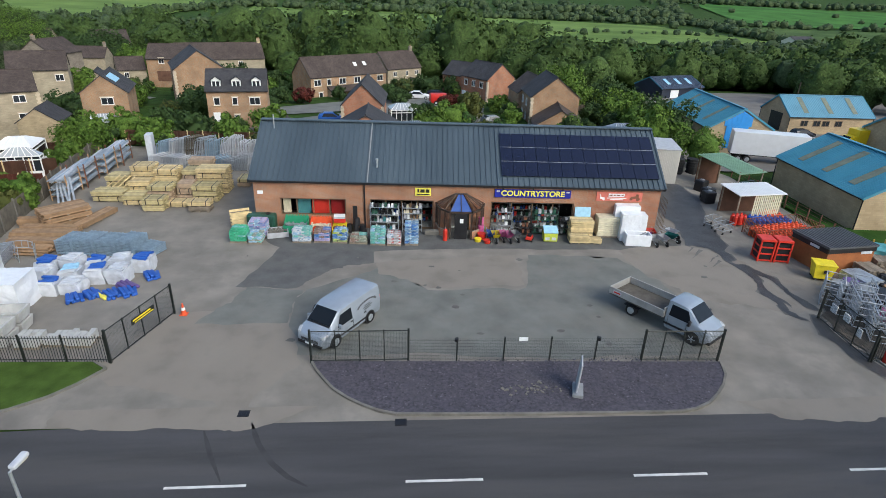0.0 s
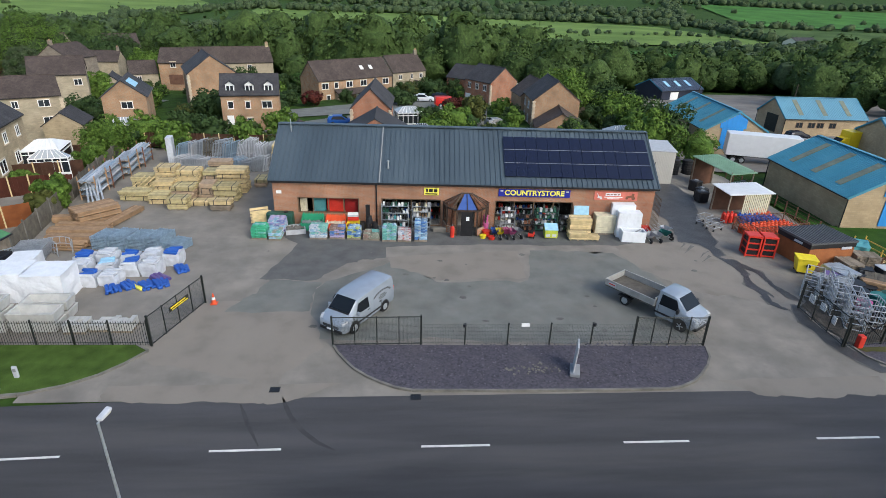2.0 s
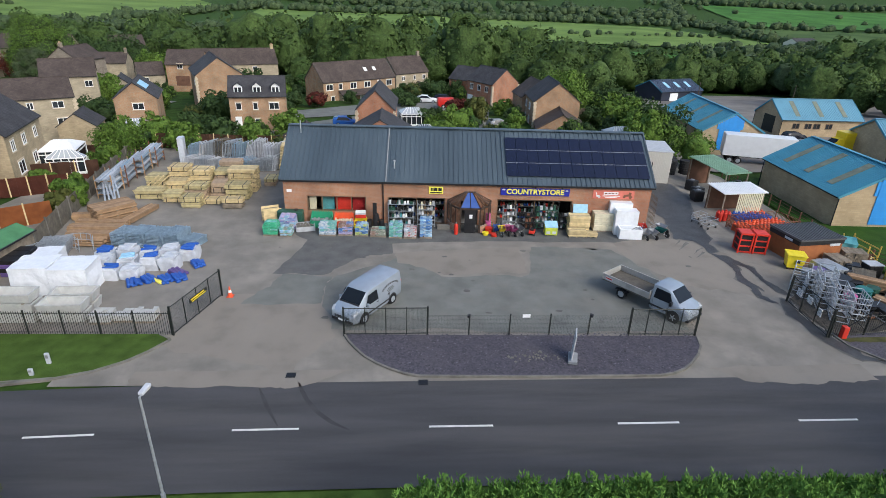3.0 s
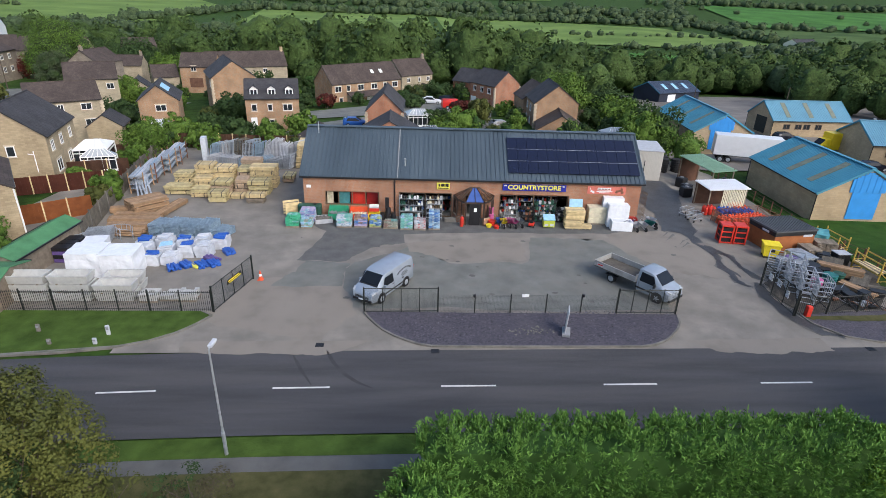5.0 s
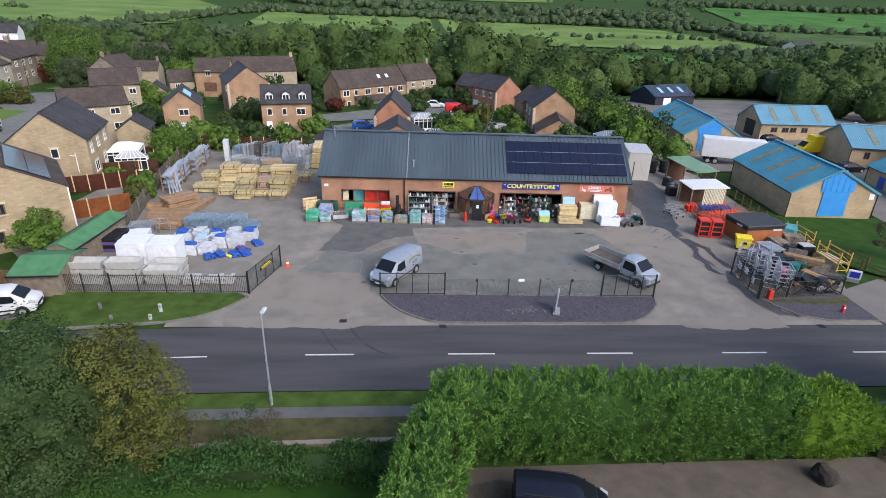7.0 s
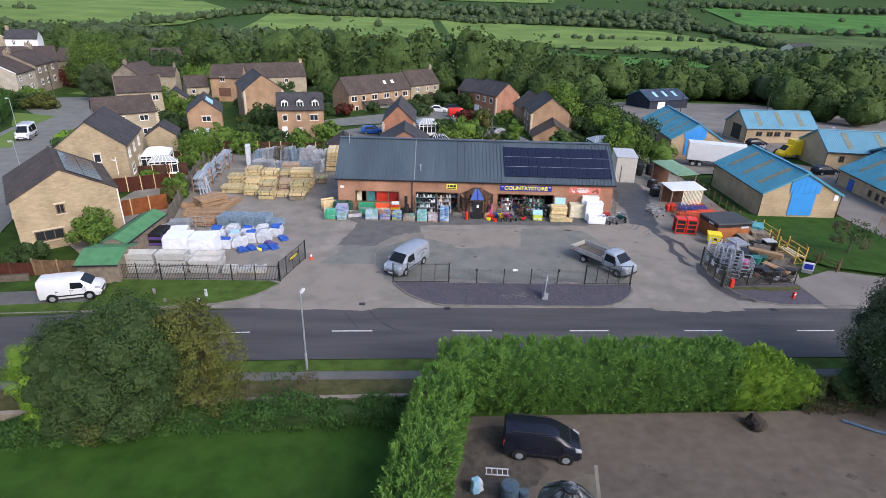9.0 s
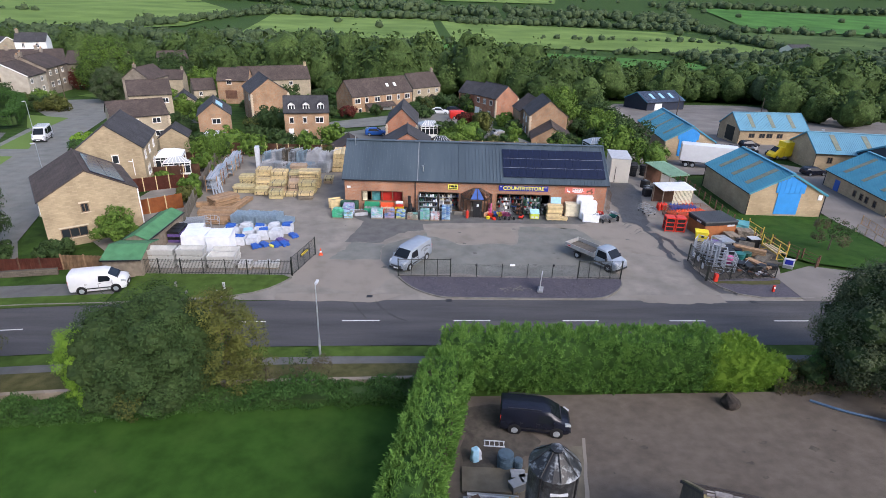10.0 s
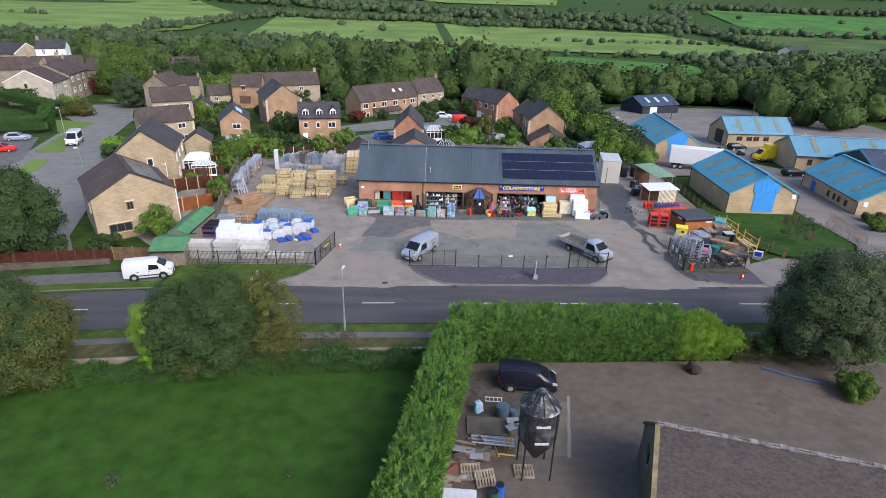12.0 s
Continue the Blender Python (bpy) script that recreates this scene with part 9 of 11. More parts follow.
def shelter(x, y, rz, w, d, h, roof, label, post="timber_grey"):
    t = thing("open_shelter", x, y, land(x, y), rz, label, "shelter", "shelters")
    for a in (-w / 2 + 0.1, w / 2 - 0.1):
        for b in (-d / 2 + 0.1, d / 2 - 0.1):
            bm = B()
            box(bm, a, b, h / 2, 0.1, 0.1, h)
            part("post", bm, MAT[post], t)
    bm = B()
    box(bm, 0, 0, h + 0.05, w + 0.3, d + 0.3, 0.08, 0, 4)
    part("roof", bm, MAT[roof], t)
    for i in range(int(w / 0.25)):
        bm = B()
        box(bm, -w / 2 + 0.25 * i, 0, h + 0.10, 0.06, d + 0.3, 0.04, 0, 4)
        part("roof_rib", bm, MAT[roof], t)
    bm = B()
    box(bm, 0, d / 2, h / 2, w, 0.05, h)
    part("back", bm, MAT["fence_dark"], t)
    return t


shelter(29.8, 37.2, 14, 3.0, 5.6, 3.0, "shelter_green", "open shelter with pale green roof")
ws = shelter(27.5, 29.3, 7, 4.3, 2.5, 2.5, "white", "open shelter with white roof and slatted front")
for i in range(14):
    bm = B()
    box(bm, -0.6 + 0.19 * i, -1.25, 1.25, 0.12, 0.03, 2.3)
    part("slat", bm, MAT["cream"], ws)


def gas_bottle(x, y, z, col, label, r=0.18, h=0.85):
    t = thing("gas_bottle", x, y, z, 0, label, "gas bottle", "caged gas bottles")
    t.matrix_basis = pose(x, y, z)
    bm = B()
    cyl(bm, 0, 0, 0, r, h * 0.8, 10)
    cyl(bm, 0, 0, h * 0.8, r, h * 0.12, 10, r * 0.5)
    part("bottle", bm, MAT[col], t)
    bm = B()
    cyl(bm, 0, 0, h * 0.90, r * 0.55, h * 0.12, 8)
    part("collar", bm, MAT[col], t)
    return t


def block_of_bottles(x, y, rz, nx, ny, col, label):
    first = gas_bottle(0, 0, -50, col, label)
    m = pose(x, y, land(x, y) + 0.1, 0, 0, rz)
    for i in range(nx):
        for j in range(ny):
            p = m @ Vector((0.42 * (i - nx / 2) + rr.uniform(-0.03, 0.03), 0.42 * (j - ny / 2) + rr.uniform(-0.03, 0.03), 0))
            if i == 0 and j == 0:
                first.matrix_basis = pose(p.x, p.y, p.z)
            else:
                copy_thing(first, pose(p.x, p.y, p.z))


block_of_bottles(27.6, 24.5, 13, 12, 5, "orange_red", "orange red gas bottle in the cage")
block_of_bottles(28.2, 27.0, -8, 8, 3, "blue", "blue gas bottle in the cage")
block_of_bottles(29.4, 28.8, 0, 4, 4, "orange_red", "orange red gas bottle in the cage")
block_of_bottles(25.3, 27.0, 10, 3, 2, "red", "red gas bottle by the shelter")


def cage(x, y, rz, w, d, h, label, mat="rust"):
    t = thing("bottle_cage", x, y, land(x, y), rz, label, "cage", "bottle cages")
    for a in (-w / 2, w / 2):
        for b in (-d / 2, d / 2):
            bm = B()
            box(bm, a, b, h / 2, 0.07, 0.07, h)
            part("post", bm, MAT[mat], t)
    for zz in (0.08, h / 2, h):
        bm = B()
        for s in (-1, 1):
            box(bm, 0, s * d / 2, zz, w, 0.04, 0.04)
            box(bm, s * w / 2, 0, zz, 0.04, d, 0.04)
        part("rail", bm, MAT[mat], t)
    for s in (-1, 1):
        bm = B()
        for i in range(1, int(w / 0.14)):
            box(bm, -w / 2 + 0.14 * i, s * d / 2, h / 2, 0.025, 0.025, h)
        for i in range(1, int(d / 0.14)):
            box(bm, s * w / 2, -d / 2 + 0.14 * i, h / 2, 0.025, 0.025, h)
        tagged(part("bar_infill", bm, MAT[mat], t), kind="stuff")
    return t


cage(27.6, 24.5, 13, 5.4, 2.6, 1.35, "rusty red barred cage round the gas bottles")
for i, (x, y) in enumerate(((23.2, 20.0), (24.35, 19.8))):
    t = thing("red_stillage", x, y, 0, -10, "bright red steel stillage with dark contents", "stillage", "red stillages")
    for a in (-0.48, 0.48):
        for b in (-0.55, 0.55):
            bm = B()
            box(bm, a, b, 0.85, 0.10, 0.10, 1.7)
            part("post", bm, MAT["red"], t)
    for zz in (0.12, 0.62, 1.12, 1.62):
        bm = B()
        box(bm, 0, -0.55, zz, 1.0, 0.06, 0.10)
        box(bm, 0, 0.55, zz, 1.0, 0.06, 0.10)
        box(bm, -0.48, 0, zz, 0.06, 1.1, 0.10)
        box(bm, 0.48, 0, zz, 0.06, 1.1, 0.10)
        part("rail", bm, MAT["red"], t)
    bm = B()
    box(bm, 0, 0, 0.8, 0.85, 1.0, 1.3)
    part("load", bm, MAT["black"], t)
    bm = B()
    box(bm, 0, 0, 1.68, 0.98, 1.1, 0.06)
    part("lid", bm, MAT["red"], t)
# cabin with ribbed dark roof
cb_ = thing("site_cabin", 27.9, 19.4, -0.15, 8, "rusty orange site cabin with dark ribbed roof", "cabin")
bm = B()
box(bm, 0, 0, 1.0, 3.9, 3.2, 2.0)
part("wall", bm, MAT["tan_wood"], cb_)
bm = B()
box(bm, 0, 0, 2.06, 4.1, 3.4, 0.12)
part("roof", bm, MAT["cabin_roof"], cb_)
for i in range(16):
    bm = B()
    box(bm, -2.0 + 4.0 * i / 15, 0, 2.14, 0.09, 3.4, 0.05)
    part("roof_rib", bm, MAT["cabin_roof"], cb_)
bm = B()
box(bm, 0, -1.63, 1.82, 4.0, 0.05, 0.34)
box(bm, -2.03, 0, 1.82, 0.05, 3.2, 0.34)
part("fascia", bm, MAT["black"], cb_)
bm = B()
box(bm, -2.07, -0.5, 1.82, 0.02, 0.8, 0.18)
part("notice", bm, MAT["sack_white"], cb_)
bm = B()
box(bm, 1.2, -1.67, 1.60, 0.9, 0.02, 0.2)
part("notice", bm, MAT["sack_white"], cb_)
# yellow skip bin
yb = thing("yellow_bin", 25.5, 16.8, 0, -20, "bright yellow wheeled waste bin", "bin")
bm = B()
lo = [(-0.5, -0.42), (0.5, -0.42), (0.5, 0.42), (-0.5, 0.42)]
a = [bm.verts.new((p, q, 0.15)) for p, q in lo]
b = [bm.verts.new((p * 1.3, q * 1.3, 1.15)) for p, q in lo]
bm.faces.new(a[::-1])
bm.faces.new(b)
for i in range(4):
    bm.faces.new((a[i], a[(i + 1) % 4], b[(i + 1) % 4], b[i]))
part("bin_body", bm, MAT["yellow"], yb)
bm = B()
box(bm, 0, 0, 1.20, 1.38, 1.2, 0.10, bevel=0.03)
part("lid", bm, MAT["yellow"], yb)
for a in (-0.45, 0.45):
    for b in (-0.38, 0.38):
        bm = B()
        cyl(bm, a, b, 0.09, 0.09, 0.06, 10, axis="y")
        part("castor", bm, MAT["black"], yb)
bm = B()
box(bm, 0.1, -0.57, 0.75, 0.3, 0.02, 0.22, 0, -10)
part("label_patch", bm, MAT["black"], yb)
# green water tank, black tanks, trolleys
t = thing("water_tank", 31.2, 35.4, land(31.2, 35.4), 0, "dark green round water tank", "tank")
bm = B()
cyl(bm, 0, 0, 0, 1.1, 1.6, 20)
cyl(bm, 0, 0, 1.6, 1.1, 0.35, 20, 0.3)
for i in range(3):
    cyl(bm, 0, 0, 0.35 + 0.45 * i, 1.13, 0.08, 20)
part("drum", bm, MAT["dark_green"], t)
bm = B()
cyl(bm, 0, 0, 1.92, 0.28, 0.12, 14)
part("lid", bm, MAT["black"], t)
for i, (x, y) in enumerate(((25.4, 32.4), (25.9, 33.5), (24.4, 39.8), (26.6, 36.2))):
    t = thing("black_container", x, y, land(x, y), rr.uniform(0, 40), "black plastic container by the passage", "container", "black containers")
    bm = B()
    box(bm, 0, 0, 0.55, 1.0, 1.0, 1.1, bevel=0.1)
    part("tub", bm, MAT["black"], t)
    bm = B()
    cyl(bm, 0, 0, 1.1, 0.2, 0.08, 12)
    part("cap", bm, MAT["grey"], t)
for k, (x, y) in enumerate(((26.0, 44.4), (27.6, 44.0), (29.2, 43.6), (30.6, 43.0), (27.0, 42.4))):
    t = thing("tyre_stack", x, y, land(x, y), 0, "stack of black tyres", "tyres", "tyre stacks")
    for j in range(6):
        bm = B()
        cyl(bm, rr.uniform(-0.05, 0.05), rr.uniform(-0.05, 0.05), 0.28 * j, 0.62, 0.26, 14)
        cyl(bm, 0, 0, 0.28 * j + 0.2, 0.3, 0.07, 10)
        part("tyre", bm, MAT["rubber"], t)
for x, y, r in ((22.6, 26.2, 30), (22.9, 24.9, 24)):
    t = thing("wire_trolley", x, y, 0, r, "galvanised wire trolley in the passage", "trolley", "wire trolleys")
    bm = B()
    for zz in (0.35, 0.9):
        for s in (-1, 1):
            tube(bm, (-0.6, s * 0.4, zz), (0.6, s * 0.4, zz), 0.02, 5)
            tube(bm, (s * 0.6, -0.4, zz), (s * 0.6, 0.4, zz), 0.02, 5)
    for i in range(9):
        for s in (-1, 1):
            tube(bm, (-0.6 + 0.15 * i, s * 0.4, 0.35), (-0.6 + 0.15 * i, s * 0.4, 0.9), 0.012, 4)
    part("basket", bm, MAT["galv"], t)
    for a in (-0.5, 0.5):
        for b in (-0.35, 0.35):
            bm = B()
            cyl(bm, a, b, 0.1, 0.1, 0.05, 10, axis="y")
            part("wheel", bm, MAT["black"], t)
# galvanised feeders and cubicles in the compound
for k in range(7):
    x, y = 23.9 + 1.05 * (k % 2) + rr.uniform(-0.1, 0.1), 9.6 + 1.35 * (k // 2) + 0.3 * (k % 2) + rr.uniform(-0.15, 0.15)
    t = thing("cattle_feeder", x, y, 0, 62 + rr.uniform(-10, 10), "galvanised tubular cattle feeder", "feeder", "galvanised feeders")
    hh = rr.uniform(1.4, 2.0)
    hue = MAT[rr.choice(["galv", "galv", "sack_grey"])]
    for zz in [0.1 + hh * q / 4 for q in range(5)]:
        for p, q in (((-0.8, -0.5), (0.8, -0.5)), ((-0.8, 0.5), (0.8, 0.5)), ((-0.8, -0.5), (-0.8, 0.5)), ((0.8, -0.5), (0.8, 0.5))):
            bm = B()
            tube(bm, (p[0], p[1], zz), (q[0], q[1], zz), 0.032, 5)
            part("tube_rail", bm, hue, t)
    for i in range(6):
        for s in (-1, 1):
            bm = B()
            tube(bm, (-0.8 + 0.32 * i, s * 0.5, 0), (-0.8 + 0.32 * i + rr.choice([0, 0.08]), s * 0.5, hh + 0.1), 0.028, 5)
            part("upright", bm, MAT["galv"], t)
drape("compound_ground", blob([(22.0, 7.4), (28.6, 8.0), (30.5, 10.6), (32.6, 13.2), (33.0, 20.6), (30.6, 18.2), (27.0, 16.2), (24.6, 14.6), (22.2, 12.0)], 0.3), MAT["dark_dirt"], 0.06, 2, "dark dirty ground under the compound stock", "ground patch")
drape("weed_strip", blob([(22.2, 7.1), (22.4, 6.5), (28.4, 6.5), (29.0, 7.3)], 0.2), MAT["olive_verge"], 0.075, 2, "strip of dry weeds below the railing", "verge")
for x, y, c, s, n in ((25.6, 11.0, "pink", 0.42, 3), (26.0, 11.4, "pink", 0.36, 2), (27.2, 11.8, "dark_teal", 0.5, 3), (27.7, 12.3, "dark_teal", 0.42, 2), (26.4, 12.6, "black", 0.6, 3), (25.9, 13.5, "grey", 0.55, 4), (26.9, 13.6, "black", 0.62, 3),
                      (27.8, 13.4, "black", 0.5, 2), (26.3, 10.2, "black", 0.5, 2), (28.4, 12.4, "dark_green", 0.42, 2), (27.2, 10.4, "black", 0.48, 1), (25.2, 14.6, "grey", 0.5, 3), (26.1, 14.9, "purple", 0.46, 3)):
    t = thing("stacked_tub", x, y, 0.06, rr.uniform(0, 90), "%s plastic tub among the compound stock" % c.replace("_", " "), "tub", "plastic tubs")
    for k in range(n):
        bm = B()
        cyl(bm, rr.uniform(-0.03, 0.03), rr.uniform(-0.03, 0.03), 0.20 * k, s * 0.8, 0.38, 14, s)
        cyl(bm, 0, 0, 0.20 * k + 0.36, s * 1.04, 0.04, 14)
        part("tub", bm, MAT[c], t)
    bm = B()
    tube(bm, (-s, 0, 0.5), (s, 0, 0.6), 0.02)
    part("handle", bm, MAT["galv"], t)
for x, y, r, w, d, hgt, mk in ((29.4, 14.6, -40, 1.5, 2.2, 0.7, "fence_grey"), (27.4, 15.6, 10, 1.5, 2.0, 0.9, "galv"), (29.9, 12.0, -45, 1.2, 2.8, 0.4, "fence_grey"), (31.1, 18.0, -14, 1.7, 1.3, 1.25, "timber_grey"),
                               (28.6, 10.6, 25, 0.8, 2.6, 0.35, "timber_brown"), (29.0, 13.2, 55, 0.6, 3.2, 0.9, "timber_brown"), (30.4, 10.8, 70, 0.5, 2.0, 0.3, "fence_grey"), (29.0, 16.9, 0, 1.2, 1.6, 1.0, "timber_grey")):
    boards("compound_timber", x, y, land(x, y) + 0.06, r, w, d, hgt, max(2, int(hgt / 0.12)), max(4, int(w / 0.18)), mk, "weathered boards piled in the compound", True, "compound timber piles")
for x, y, c, sx, sy, sz in ((30.8, 15.6, "black", 1.1, 0.9, 1.1), (29.6, 16.0, "cabin_roof", 0.9, 0.8, 0.8), (28.2, 15.0, "black", 0.8, 0.7, 0.7), (28.3, 9.6, "cabin_roof", 0.7, 0.6, 0.5), (26.9, 9.2, "black", 0.7, 0.6, 0.55), (29.6, 9.9, "black", 0.9, 0.6, 0.4)):
    t = thing("storage_crate", x, y, land(x, y) + 0.06, rr.uniform(-30, 30), "dark plastic crate among the compound stock", "crate", "compound crates")
    bm = B()
    box(bm, 0, 0, sz / 2, sx, sy, sz, bevel=0.05)
    for k in range(4):
        box(bm, -sx / 2 + sx * (k + 0.5) / 4, -sy / 2 - 0.015, sz / 2, 0.05, 0.03, sz * 0.85)
    part("crate_body", bm, MAT[c], t)
    bm = B()
    box(bm, 0, 0, sz + 0.03, sx + 0.06, sy + 0.06, 0.06, bevel=0.015)
    part("lid", bm, MAT["sack_grey" if x > 30 else "black"], t)
for k in range(12):
    x, y = rr.uniform(25.0, 28.4), rr.uniform(8.1, 9.6)
    t = thing("scrap_metal", x, y, 0.06, rr.uniform(0, 180), "rusty and grey scrap metal lying by the railing", "scrap", "compound scrap")
    bm = B()
    tube(bm, (-0.7, 0, 0.06), (0.6, 0.1, rr.uniform(0.1, 0.5)), 0.035, 6)
    part("pipe", bm, MAT[rr.choice(["rust", "grey", "black", "galv"])], t)
    bm = B()
    box(bm, 0.1, 0.2, 0.12, rr.uniform(0.3, 0.7), rr.uniform(0.2, 0.4), 0.16, rr.uniform(0, 90), bevel=0.03)
    part("block", bm, MAT[rr.choice(["sack_grey", "grey", "black", "rust", "black"])], t)
for x in (23.6, 25.6, 27.6):
    bm = B()
    for s in (-1, 1):
        tube(bm, (x - s * 0.8, 7.75, 0.1), (x + s * 0.8, 7.75, 1.45), 0.04, 5)
    tagged(part("cross_brace", bm, MAT["black"]), "black crossed steel brace behind the railing", "brace", "crossed braces")
t = thing("teal_tarpaulin", 31.4, 19.6, land(31.4, 19.6), -30, "pale teal tarpaulin over a stack", "tarpaulin")
bm = B()
box(bm, 0, 0, 0.85, 1.8, 1.6, 1.7)
bmesh.ops.subdivide_edges(bm, edges=list(bm.edges), cuts=4, use_grid_fill=True)
for v in bm.verts:
    v.co += Vector((noise.noise(v.co * 2), noise.noise(v.co * 2 + Vector((5, 0, 0))), noise.noise(v.co * 2 + Vector((0, 5, 0))))) * 0.14
    v.co.z = max(0, v.co.z)
part("sheet", bm, MAT["teal"], t)
bm = B()
box(bm, 0, 0, 0.05, 1.9, 1.7, 0.1)
part("pallet_deck", bm, MAT["timber_grey"], t)
for i, (x, y) in enumerate(((32.7, 19.3), (31.9, 13.5))):
    t = thing("timber_rack", x, y, land(x, y), 93, "pale yellow timber racking frame", "racking", "timber racking frames")
    for a in (-1.35, 1.35):
        for b in (-0.5, 0.5):
            bm = B()
            box(bm, a, b, 0.95, 0.08, 0.08, 1.9)
            part("upright", bm, MAT["rack_yellow"], t)
        for z0_, z1_ in ((0.2, 0.95), (0.95, 1.7)):
            bm = B()
            tube(bm, (a, -0.5, z0_), (a, 0.5, z1_), 0.025, 4)
            tube(bm, (a, 0.5, z0_), (a, -0.5, z0_), 0.025, 4)
            part("brace", bm, MAT["rack_yellow"], t)
    for zz in (0.7, 1.6):
        for b in (-0.5, 0.5):
            bm = B()
            box(bm, 0, b, zz, 2.7, 0.05, 0.10)
            part("beam", bm, MAT["rack_yellow"], t)
    for k in range(5):
        bm = B()
        box(bm, rr.uniform(-0.2, 0.2), -0.4 + 0.2 * k, 0.79, 2.5, 0.14, 0.06, rr.uniform(-4, 4))
        part("stored_plank", bm, MAT["timber_grey" if k % 2 else "timber"], t)
bm = B()
box(bm, 0, 0, 0.42, 0.34, 0.34, 0.84, bevel=0.04)
o = tagged(part("fire_point", bm, MAT["red"]), "red fire point box at the gate", "box")
o.location = (22.4, 7.1, 0)
t = thing("blue_sign", 31.4, 10.1, land(31.4, 10.1), -30, "blue and white sign box by the lane", "sign")
bm = B()
box(bm, 0, 0, 0.70, 0.95, 0.25, 0.75, bevel=0.02)
part("board", bm, MAT["sack_white"], t)
bm = B()
box(bm, 0.0, -0.14, 0.72, 0.7, 0.02, 0.5)
part("panel", bm, MAT["sign_blue"], t)
bm = B()
box(bm, 0, 0, 0.18, 0.9, 0.1, 0.36)
part("foot", bm, MAT["grey"], t)
t = thing("hydrant_post", 26.9, 5.1, 0.05, 10, "small red and white marker post on the apron", "marker post")
bm = B()
box(bm, 0, 0, 0.3, 0.22, 0.2, 0.6, bevel=0.03)
part("post", bm, MAT["red"], t)
bm = B()
box(bm, 0, -0.11, 0.42, 0.16, 0.02, 0.16)
part("plate", bm, MAT["white"], t)
for x, y, hh, c in ((-27.2, 5.6, 0.5, "kerb"), (-22.9, 5.2, 0.65, "sack_white"), (-25.8, 4.2, 0.35, "kerb"), (-23.2, 4.2, 0.4, "sack_white")):
    t = thing("marker_post", x, y, 0.05, 0, "short pale marker post in the grass", "marker post", "marker posts")
    bm = B()
    box(bm, 0, 0, hh / 2, 0.22, 0.12, hh, bevel=0.02)
    part("post", bm, MAT[c], t)
    bm = B()
    box(bm, 0, -0.065, hh * 0.7, 0.15, 0.01, hh * 0.3)
    part("plate", bm, MAT["grey"], t)
# field fence
rail_fence("field_fence", [(34.4, 10.2), (33.0, 14.2), (31.8, 21.4)], 1.15, "dark post and rail fence beside the field", 1.9, 0, "fence_dark", (0.35, 0.65, 0.92), 0.11)
rail_fence("field_fence", [(34.9, 10.6), (33.4, 21.0), (34.6, 31.0), (35.6, 46.0)], 1.2, "dark post and rail fence beside the unit", 2.0, 0, "fence_dark", (0.35, 0.65, 0.92), 0.11)
rail_fence("field_fence", [(48.6, 23), (47.0, 15.2), (43.6, 10.4)], 1.0, "brown post and rail fence by the lane", 2.2, 0, "timber_grey", (0.5, 0.92), 0.11)
t = frame_gate("timber_gate", (49.8, 24.0), (48.6, 15.6), 1.15, "orange brown timber field gate beside the lane", 6)
for c in t.children:
    c.data.materials[0] = MAT["timber_brown"]
    c.location.z = land(53, 17)
for i in range(7):
    x, y = rr.uniform(57, 66), rr.uniform(66, 72)
    t = thing("scrap_part", x, y, land(x, y) + 0.05, rr.uniform(0, 180), "pale scrap vehicle parts on the gravel", "scrap", "scrap parts")
    bm = B()
    box(bm, 0, 0, 0.35, 1.6, 0.8, 0.7, bevel=0.15)
    part("shell", bm, MAT[rr.choice(["sack_white", "grey", "black"])], t)
    bm = B()
    box(bm, 0.3, 0, 0.8, 0.6, 0.6, 0.3, bevel=0.05)
    part("piece", bm, MAT["black"], t)


# ---- trees, hedges, woods ----
def leaf_cloud(rng, centres, radii, per, size, up=0.35, tall=1.0, toss=0.34):
    """Many small leaf sheets over clumps; returns vertices and faces."""
    n = len(centres) * per
    c = np.repeat(np.asarray(centres, float), per, 0)
    r = np.repeat(np.asarray(radii, float), per)[:, None]
    d = rng.normal(size=(n, 3))
    d[:, 2] += up
    d /= np.linalg.norm(d, axis=1)[:, None]
    p = c + d * r * rng.uniform(0.75, 1.08, (n, 1))
    nrm = d + rng.normal(scale=toss, size=(n, 3))
    nrm /= np.linalg.norm(nrm, axis=1)[:, None]
    t = np.cross(nrm, rng.normal(size=(n, 3)) if tall == 1.0 else np.tile((0, 0, 1.0), (n, 1)) + rng.normal(scale=0.25, size=(n, 3)))
    t /= np.linalg.norm(t, axis=1)[:, None] + 1e-9
    b = np.cross(nrm, t)
    s = size * rng.uniform(0.6, 1.3, (n, 1))
    v = np.stack([p - t * s * 0.5 - b * s * 0.5 * tall, p + t * s * 0.5 - b * s * 0.45 * tall, p + t * s * 0.35 + b * s * 0.6 * tall, p - t * s * 0.4 + b * s * 0.5 * tall], 1).reshape(-1, 3)
    f = np.arange(n * 4).reshape(-1, 4)
    return v, f


def quads(name, v, f, material):
    me = bpy.data.meshes.new(name)
    me.vertices.add(len(v))
    me.vertices.foreach_set("co", np.asarray(v, np.float32).ravel())
    k = f.shape[1]
    me.loops.add(f.size)
    me.loops.foreach_set("vertex_index", f.astype(np.int32).ravel())
    me.polygons.add(len(f))
    me.polygons.foreach_set("loop_start", np.arange(0, f.size, k, dtype=np.int32))
    me.update(calc_edges=True)
    me.materials.append(material)
    return me


